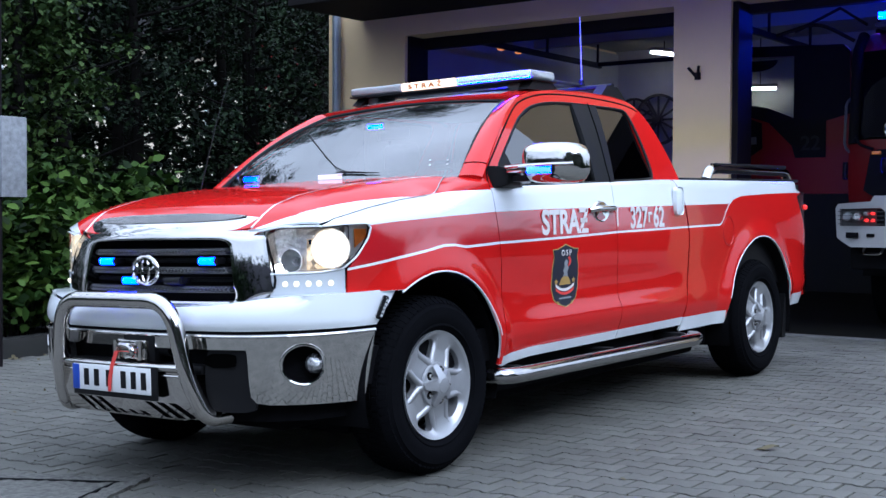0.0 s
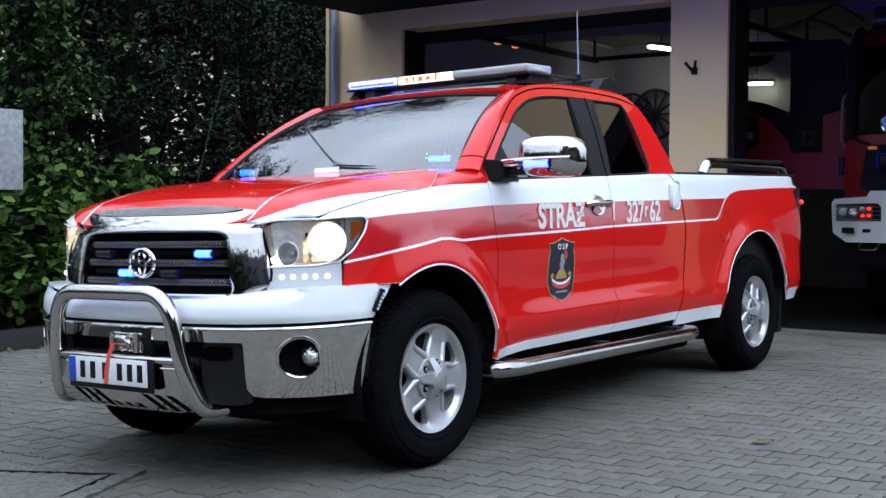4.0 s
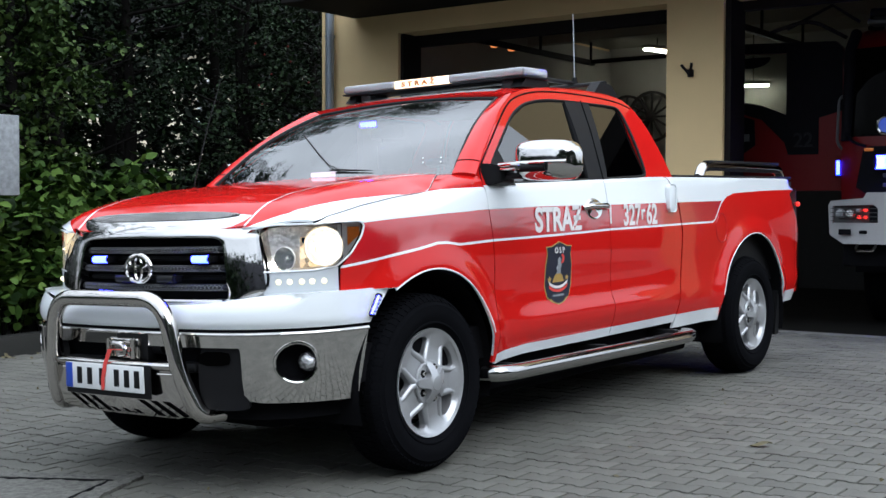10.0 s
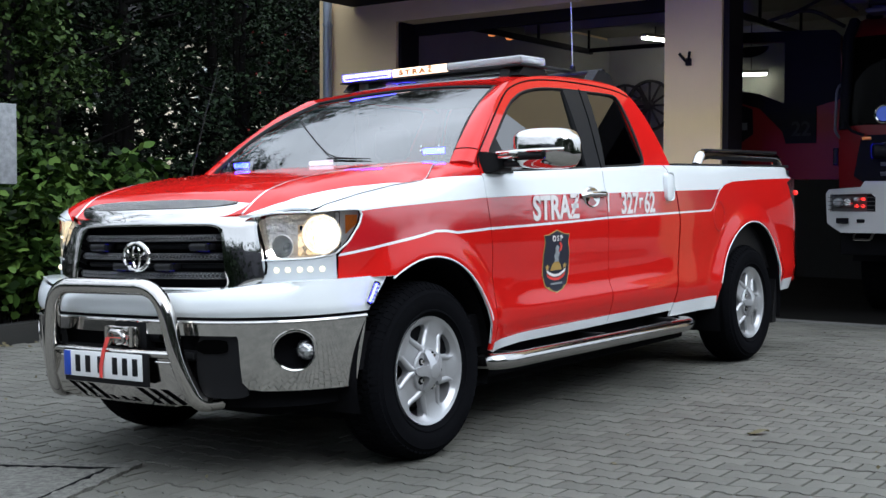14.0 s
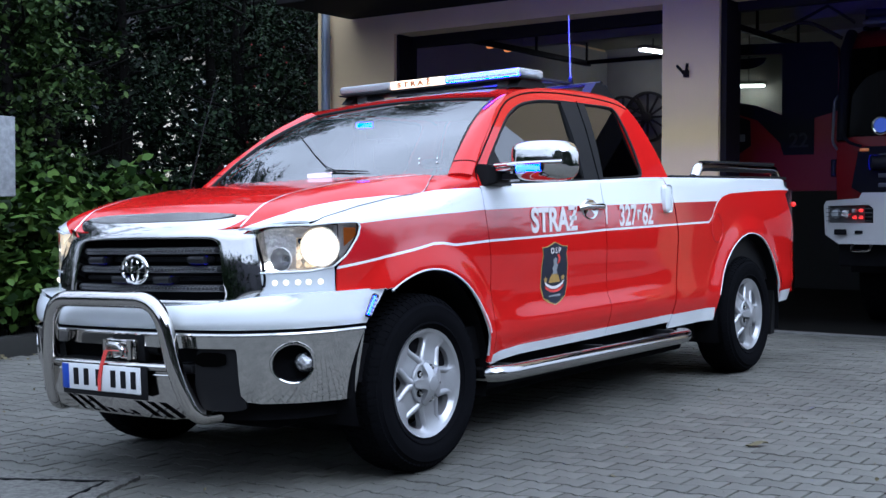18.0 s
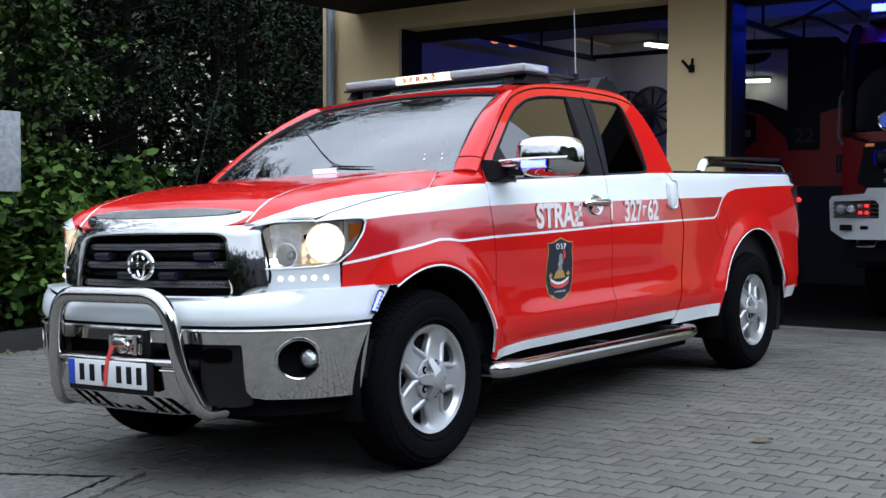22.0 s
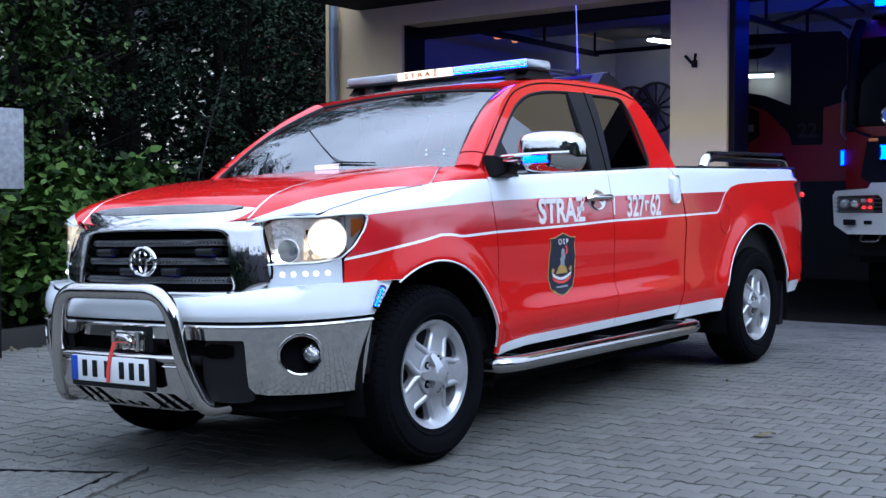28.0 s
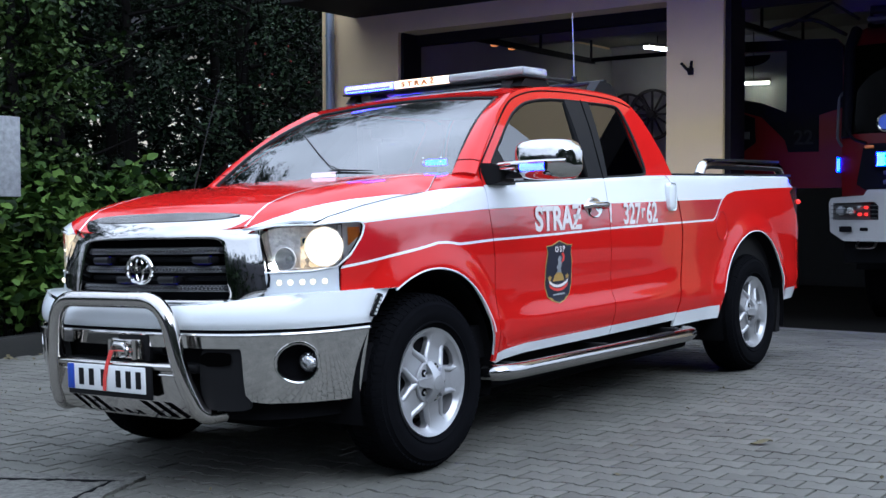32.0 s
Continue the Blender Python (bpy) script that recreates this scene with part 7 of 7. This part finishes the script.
def bramble(x, y, w, h, seed, label):
    rng = np.random.default_rng(seed)
    b = thing("bramble_bush", Matrix.Translation((x, y, ground_z(x, y) + 0.1)), label, "bush", "bramble bushes")
    ends = []
    canes = bmesh.new()
    for k in range(16):
        a = rng.uniform(0, 2 * np.pi)
        r, z = w * rng.uniform(0.3, 1.0), h * rng.uniform(0.55, 1.0)
        p0, p1, p2 = Vector((0.3 * r * math.cos(a), 0.3 * r * math.sin(a), 0)), Vector((0.6 * r * math.cos(a), 0.6 * r * math.sin(a), z)), Vector((1.15 * r * math.cos(a), 1.15 * r * math.sin(a), z * 0.72))
        pts = [p0.lerp(p1, t).lerp(p1.lerp(p2, t), t) for t in np.linspace(0, 1, 9)]
        tube(pts, 0.007, 5, canes)
        ends += [q + Vector(rng.normal(0, 0.06, 3)) for q in pts[3:]] + [pts[i].lerp(pts[i + 1], 0.5) for i in range(4, 8)]
    tagged(part("cane_mass", canes, BARK, b), kind="stuff")
    leaves("leaves", ends, 8, (0.15, 0.15, 0.09), 0.13, LEAF_BRIGHT, b, rng, 0.15, 0.8)
    return b


for k, (x, y, w, h) in enumerate(((1.9, 6.3, 0.75, 1.75), (2.7, 6.5, 0.8, 1.95), (3.4, 6.2, 0.75, 1.55), (4.1, 6.6, 0.8, 1.75), (4.8, 6.5, 0.75, 1.5), (2.3, 7.2, 0.9, 2.5), (3.2, 7.4, 0.9, 2.4), (5.6, 6.8, 0.8, 1.55), (1.2, 6.6, 0.8, 2.2), (4.4, 7.5, 0.9, 2.0), (3.9, 6.9, 0.8, 2.3), (2.35, 5.85, 0.5, 0.95), (2.9, 5.9, 0.5, 0.85), (3.5, 5.85, 0.45, 0.75))):
    bramble(x, y, w, h, 40 + k, "leafy green bramble bush behind the low wall")
# trees at x below 0 are out of view, added to shade the drive's left
for k, (x, y, h, s, low) in enumerate(((5.0, 8.8, 7.5, 1.5, 0.4), (6.8, 9.6, 8.2, 1.5, 2.6), (8.6, 9.2, 8.0, 1.5, 0.4), (3.4, 9.2, 7.0, 1.5, 0.6), (10.6, 9.6, 8.6, 1.7, 0.4), (7.6, 8.0, 5.0, 1.1, 0.4), (2.0, 9.8, 7.0, 1.5, 0.8), (5.5, 11.5, 9.0, 1.9, 0.5), (8.5, 12.0, 9.5, 2.0, 0.5), (12.5, 12.0, 9.5, 2.0, 0.5), (-0.8, 8.8, 7.5, 1.6, 0.4), (-3.4, 8.4, 8.0, 1.7, 0.4), (-6.4, 7.6, 5.0, 1.8, 0.4), (7.4, 10.8, 9.4, 1.5, 4.0), (9.8, 11.1, 10.4, 1.7, 4.5), (12.6, 11.4, 13.4, 1.9, 6.0), (15.0, 13.4, 16.0, 2.1, 8.0), (4.2, 11.8, 11.5, 1.3, 5.0))):
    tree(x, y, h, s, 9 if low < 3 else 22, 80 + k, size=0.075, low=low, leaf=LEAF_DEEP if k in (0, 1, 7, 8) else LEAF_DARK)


def berries(parent, x, y, z, count, seed):
    """A loose scatter of small red berries in a crown."""
    rng = np.random.default_rng(seed)
    bm = bmesh.new()
    for _ in range(count):
        bmesh.ops.create_icosphere(bm, subdivisions=1, radius=0.014, matrix=Matrix.Translation((x + rng.normal(0, 0.4), y + rng.normal(0, 0.25), z + rng.normal(0, 0.6))))
    tagged(part("berries", bm, BERRY, parent, "small red berries"), kind="stuff")


for crown in [o for o in bpy.data.objects if o.name.startswith("tree") and abs(o.location.x - 7.6) < 0.01]:
    berries(crown, -0.35, -0.85, 3.2, 10, 7)

for k, (x, y, h, s) in enumerate(((3.2, 6.95, 5.0, 0.75), (3.9, 7.5, 5.6, 0.9))):
    tree(x, y, h, s, 9, 120 + k, size=0.088, low=0.6, label="tall green hazel shrub with broad leaves", leaf=LEAF_MID)

# low wall and earth behind the drive
def plinth():
    rows = [[(x, 5.32 + 0.02 * math.sin(3 * x) + d, ground_z(x, 5.3) + z) for x in np.linspace(-6, FX - 0.02, 40)] for d, z in ((0.0, -0.1), (0.012, 0.14), (0.03, 0.17), (0.20, 0.17), (0.22, -0.1))]
    tagged(obj("low_wall", quads(rows), PLINTH), "low dark concrete edging wall", "low wall", kind="structure")
    bm = quads([[(x, y, ground_z(x, y) + 0.10 + 0.05 * noise.noise((x, y, 0))) for x in np.linspace(-6, 14, 40)] for y in np.linspace(5.50, 22, 30)])
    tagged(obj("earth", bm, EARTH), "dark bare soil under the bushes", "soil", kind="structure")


plinth()


def sign_post():
    s = thing("post_box", Matrix.Translation((1.655, 4.805, ground_z(1.72, 4.72) - 0.075)), "weathered pale metal board on a dark post", "sign board")
    part("post", tube([(-0.105, 0.05, 0.0), (-0.105, 0.05, 3.4)], 0.022, 12), IRON, s)
    part("board", box(-0.13, 0.115, -0.02, 0.02, 1.50, 2.18, 0.006), mat("weathered_grey", (0.27, 0.285, 0.30), 0.8, 0.0, 0.40, 26, 160, bump=0.003, spec=0.2), s)
    part("clamp", box(-0.13, -0.08, 0.015, 0.08, 1.6, 1.64), IRON, s)
    part("clamp", box(-0.13, -0.08, 0.015, 0.08, 2.02, 2.06), IRON, s)


sign_post()


# ---- paving ----
PAVE = thing("pavement", Matrix.Identity(4), "grey interlocking concrete pavers with dark joints", "paving", kind="structure")
PITCH, LONG, WAVE = 0.125, 0.172, 0.017


def paver_outline(row):
    """Outline of one paver about its middle: waisted on both long sides, or swollen, row by row."""
    g = 0.0052
    k = WAVE
    top = [(-LONG / 2 + g, 1), (-LONG / 4 - 0.013, 1), (-LONG / 4 + 0.013, 0), (LONG / 4 - 0.013, 0), (LONG / 4 + 0.013, 1), (LONG / 2 - g, 1)]
    a = [(PITCH / 2 - g + k * (w - 0.5), y) for y, w in top]
    b = [(-PITCH / 2 + g - k * (w - 0.5), y) for y, w in top[::-1]]
    return a + b


def paver_mesh(row):
    bm = bmesh.new()
    o = paver_outline(row)
    n = len(o)
    lo = [bm.verts.new((x, y, -0.03)) for x, y in o]
    mi = [bm.verts.new((x, y, -0.0025)) for x, y in o]
    hi = [bm.verts.new((x * 0.972, y * 0.98, 0.0)) for x, y in o]
    for i in range(n):
        j = (i + 1) % n
        bm.faces.new((lo[i], lo[j], mi[j], mi[i]))
        bm.faces.new((mi[i], mi[j], hi[j], hi[i]))
    bm.faces.new(hi)
    me = bpy.data.meshes.new("paver")
    bmesh.ops.recalc_face_normals(bm, faces=bm.faces)
    bm.to_mesh(me)
    bm.free()
    me.materials.append(PAVER)
    return me


def in_slab(x, y):
    """Inside the concrete slab at the drive's front corner."""
    u = (x + 0.76) * -0.92 + (y - 0.11) * -0.40
    v = (x + 0.76) * -0.39 + (y - 0.11) * 0.92
    return 0.05 < u < 2.37 and 0.05 < v < 2.37


def lay_paving():
    rng = np.random.default_rng(5)
    shapes = [paver_mesh(0), paver_mesh(1)]
    near, rest = [], []
    for r in range(-72, 62):
        x = r * PITCH
        for c in range(-52, 31):
            y = c * LONG + (r % 2) * LONG / 2
            if y > 5.3 or in_slab(x, y):
                continue
            z = ground_z(x, y) + rng.normal(0, 0.0012)
            tx = rng.normal(0, 0.004) + (ground_z(x, y + 0.05) - ground_z(x, y - 0.05)) / 0.1
            ty = rng.normal(0, 0.004) - (ground_z(x + 0.05, y) - ground_z(x - 0.05, y)) / 0.1
            (near if (-0.9 < x < 2.0 and -3.05 < y < -1.25 and x - y < 4.3 and len(near) < 290) else rest).append((r, x, y, z, tx, ty))
    for r, x, y, z, tx, ty in near:
        o = new("paver", shapes[r % 2])
        o.parent = PAVE
        o.matrix_local = Matrix.Translation((x, y, z)) @ Euler((tx, ty, 0)).to_matrix().to_4x4()
    vs, fs = [], []
    for r, x, y, z, tx, ty in rest:
        me = shapes[r % 2]
        k = len(vs)
        vs += [(x + v.co.x, y + v.co.y, z + v.co.z - ty * v.co.x + tx * v.co.y) for v in me.vertices]
        fs += [[k + i for i in p.vertices] for p in me.polygons]
    me = bpy.data.meshes.new("paver_field")
    me.from_pydata(vs, [], fs)
    me.materials.append(PAVER)
    o = new("paver_field", me)
    o.parent = PAVE
    tagged(o, "field of grey interlocking pavers", kind="stuff")


def paver_random():
    n, l = PAVER.node_tree.nodes, PAVER.node_tree.links
    b = n["Principled BSDF"]
    src = b.inputs["Base Color"].links[0].from_socket
    geo, info, add, rng, mul = n.new("ShaderNodeNewGeometry"), n.new("ShaderNodeObjectInfo"), n.new("ShaderNodeMath"), n.new("ShaderNodeMapRange"), n.new("ShaderNodeVectorMath")
    l.new(geo.outputs["Random Per Island"], add.inputs[0])
    l.new(info.outputs["Random"], add.inputs[1])
    frac = n.new("ShaderNodeMath")
    frac.operation = "FRACT"
    l.new(add.outputs[0], frac.inputs[0])
    rng.inputs["To Min"].default_value, rng.inputs["To Max"].default_value = 0.89, 1.11
    l.new(frac.outputs[0], rng.inputs["Value"])
    mul.operation = "SCALE"
    l.new(src, mul.inputs[0])
    l.new(rng.outputs[0], mul.inputs["Scale"])
    l.new(mul.outputs[0], b.inputs["Base Color"])


paver_random()


SLAB = mat("rough_aggregate", (0.118, 0.116, 0.106), 0.95, 0, 0.7, 38, 150, bump=0.014, spec=0.2)


def worn_slab(x0, x1, y0, y1, top, seed):
    """A cast strip with chipped edges."""
    rng = np.random.default_rng(seed)
    xs = np.linspace(x0, x1, max(3, int((x1 - x0) / 0.035)))
    ys = np.linspace(y0, y1, max(4, int((y1 - y0) / 0.035)))
    rows = []
    for i, x in enumerate(xs):
        row = []
        for j, y in enumerate(ys):
            rim = i in (0, len(xs) - 1) or j in (0, len(ys) - 1)
            row.append((x + rng.normal(0, 0.0025), y + rng.normal(0, 0.0025), top - (abs(rng.normal(0, 0.004)) + 0.001 if rim else abs(rng.normal(0, 0.0006)))))
        rows.append(row)
    bm = quads(rows)
    edge = [e for e in bm.edges if e.is_boundary]
    out = bmesh.ops.extrude_edge_only(bm, edges=edge)
    for v in out["geom"]:
        if isinstance(v, bmesh.types.BMVert):
            v.co.z = -0.05
    return bm


def concrete_slab():
    s = thing("concrete_slab", TILT @ Matrix.Translation((-0.76, 0.11, 0)) @ Matrix.Rotation(math.atan2(0.92, -0.39), 4, "Z"), "rough grey concrete slab with a chipped border strip", "slab", kind="structure")
    part("border", worn_slab(0.0, 2.4, 0.0, 0.10, 0.018, 1), SLAB, s)
    part("border", worn_slab(0.0, 0.10, 0.108, 2.4, 0.018, 2), SLAB, s)
    part("joint", box(0.10, 2.4, 0.098, 0.128, -0.05, 0.013), DARK, s)
    part("joint", box(0.098, 0.12, 0.13, 2.4, -0.05, 0.013), DARK, s)
    part("slab", worn_slab(0.118, 1.05, 0.126, 2.4, 0.016, 3), SLAB, s)
    part("slab", worn_slab(1.07, 2.4, 0.126, 2.4, 0.016, 4), SLAB, s)


concrete_slab()


tagged(obj("threshold", box(FX - 0.30, FX - 0.06, -8, 5.3, -0.05, 0.008, 0.004), mat("worn_concrete", (0.12, 0.12, 0.115), 0.9, 0, 0.4, 5, 120, bump=0.003)), "pale concrete strip across the drive before the bays", "kerb", kind="structure")


def fallen_leaf(x, y, s, turn, label):
    rng = np.random.default_rng(int(abs(x * 100)))
    rows = []
    for u in np.linspace(-1, 1, 9):
        w = 0.42 * (1 - abs(u) ** 1.7) + 0.02
        rows.append([(s * u, s * w * v, s * (0.12 * abs(v) + 0.10 * math.sin(3 * u) + 0.16)) for v in (-1, -0.5, 0, 0.5, 1)])
    bm = quads(rows)
    o = obj("fallen_leaf", bm, mat("dry_leaf", (0.10, 0.085, 0.04), 0.8, 0, 0.3, 20, 60) if "dry_leaf" not in bpy.data.materials else bpy.data.materials["dry_leaf"])
    o.matrix_world = TILT @ Matrix.Translation((x, y, 0.0)) @ Matrix.Rotation(radians(turn), 4, "Z")
    tagged(o, label, "leaf", "fallen leaves")


fallen_leaf(1.21, -2.04, 0.062, -35, "dry curled brown leaf on the paving")
for x, y, s, a in ((1.9, -1.9, 0.018, 20), (0.3, -1.75, 0.02, 70), (2.6, -2.3, 0.016, 10), (4.2, -1.9, 0.02, 50), (0.9, -1.5, 0.015, 30), (-0.95, 2.6, 0.03, 0), (0.6, 4.4, 0.03, 40)):
    fallen_leaf(x, y, s, a, "small dry leaf scrap on the paving")

lay_paving()


def leaf_litter():
    rng = np.random.default_rng(31)
    pts = []
    for _ in range(70):
        x, y = rng.uniform(0.5, 6.5), 5.28 - abs(rng.normal(0, 0.28))
        pts.append((x, y, ground_z(x, y) + 0.012))
    o = leaves("leaf_litter", pts, 1, (0.02, 0.02, 0.002), 0.05, bpy.data.materials["dry_leaf"], None, rng, 0.0)
    tagged(o, "brown leaf litter along the low wall", "leaf litter", kind="stuff")


leaf_litter()


def debris():
    """Bits of leaf, twig and grit strewn over the paving."""
    rng = np.random.default_rng(77)
    pts = []
    for _ in range(420):
        x, y = rng.uniform(-1.8, 6.5), rng.uniform(-3.6, 5.0)
        if not (-0.7 < x < 4.8 and -0.9 < y < 0.9) and not in_slab(x, y):
            pts.append((x, y, ground_z(x, y) + 0.006))
    o = leaves("paving_debris", pts, 1, (0.01, 0.01, 0.001), 0.022, bpy.data.materials["dry_leaf"], None, rng, 0.0)
    tagged(o, "scraps of dry leaf and grit on the paving", "debris", kind="stuff")


debris()


def back_thicket():
    rng = np.random.default_rng(19)
    pts = [(rng.uniform(-4, 17), 14.5 + rng.normal(0, 0.7), rng.uniform(-0.05, 1) * 7.5) for _ in range(3300)]
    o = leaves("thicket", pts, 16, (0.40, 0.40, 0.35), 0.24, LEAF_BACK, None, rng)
    tagged(o, "dense thicket behind the trees, coloured as in deep shade", "thicket", kind="stuff")


back_thicket()


def pale_house():
    h = thing("house", Matrix.Translation((20.0, 24.0, 0.0)), "cream plastered house glimpsed through the trees", "house")
    part("wall", box(-14, 12, 0, 7, -0.2, 6.2), mat("cream_plaster", (0.70, 0.61, 0.46), 0.9, 0, 0.08, 1.5, 60), h, smooth=False)
    part("roof", plate([(-0.5, 6.2), (7.5, 6.2), (3.5, 9.4)], [], 27.0, lambda u, v, d: (-14.5 + d, u, v)), SOFFIT, h, "dark pitched roof", smooth=False)
    for x in (-11, -7, -3, 1, 5, 9):
        for z in (1.0, 3.9):
            w = part("window", box(x, x + 1.1, -0.03, 0.02, z, z + 1.4, 0.01), PLATEW, h, smooth=False)
            part("pane", box(x + 0.08, x + 1.02, -0.04, -0.03, z + 0.08, z + 1.32), TINT, w, smooth=False)


pale_house()

# unseen woods that close the view behind the camera, height set to dim the low sky
def far_woods():
    rng = np.random.default_rng(9)
    pts = []
    for a in np.linspace(radians(120), radians(352), 78):
        top = lerp_table(math.degrees(a), (120, 185, 205, 282, 300, 352), (4.0, 4.0, 12.0, 11.0, 1.6, 1.6)) * (1 + 0.2 * math.sin(7 * a)) + rng.normal(0, 0.6)
        for _ in range(64):
            r = 26 + rng.normal(0, 1.5)
            pts.append((r * math.cos(a) + rng.normal(0, 0.8), r * math.sin(a) + rng.normal(0, 0.8), rng.uniform(-0.5, 1) * top))
    o = leaves("far_woods", pts, 18, (0.8, 0.8, 0.7), 0.8, LEAF_DARK, None, rng)
    tagged(o, "belt of dark woods out of view, added to shape the light", "woods", kind="stuff")


far_woods()


# ---- motion: the blue lamps turn their lit side out and in ----
SIGNS = {"B": "bar_near", "F": "bar_far", "M": "mirror", "S": "screen_near", "L": "screen_far", "W": "dash", "T": "screen_top", "a": "g_far", "b": "g_near", "c": "g_lowfar", "d": "g_lownear", "D": "side", "R": "fire_roof", "P": "fire_front"}


def motions():
    for sign, name in list(SIGNS.items()) + [("P", "fire_corner"), ("B", "back_near"), ("F", "back_far"), ("R", "fire_bay_fill")]:
        ob, m = LAMPS[name]
        turn = 0 if sign in BEATS[0][1] else 180
        rows = [(0.0, m @ Matrix.Rotation(radians(turn), 4, "X"))]
        for (t0, a), (t1, b) in zip(BEATS, BEATS[1:]):
            if (sign in a) == (sign in b):
                continue
            mid = round((t0 + t1) / 2 * FPS)
            for k in range(4):
                rows.append(((mid - 2 + k) / FPS, m @ Matrix.Rotation(radians(turn + 60 * k), 4, "X")))
            turn += 180
        rows.append((32.0, m @ Matrix.Rotation(radians(turn), 4, "X")))
        walk(ob, rows)


motions()
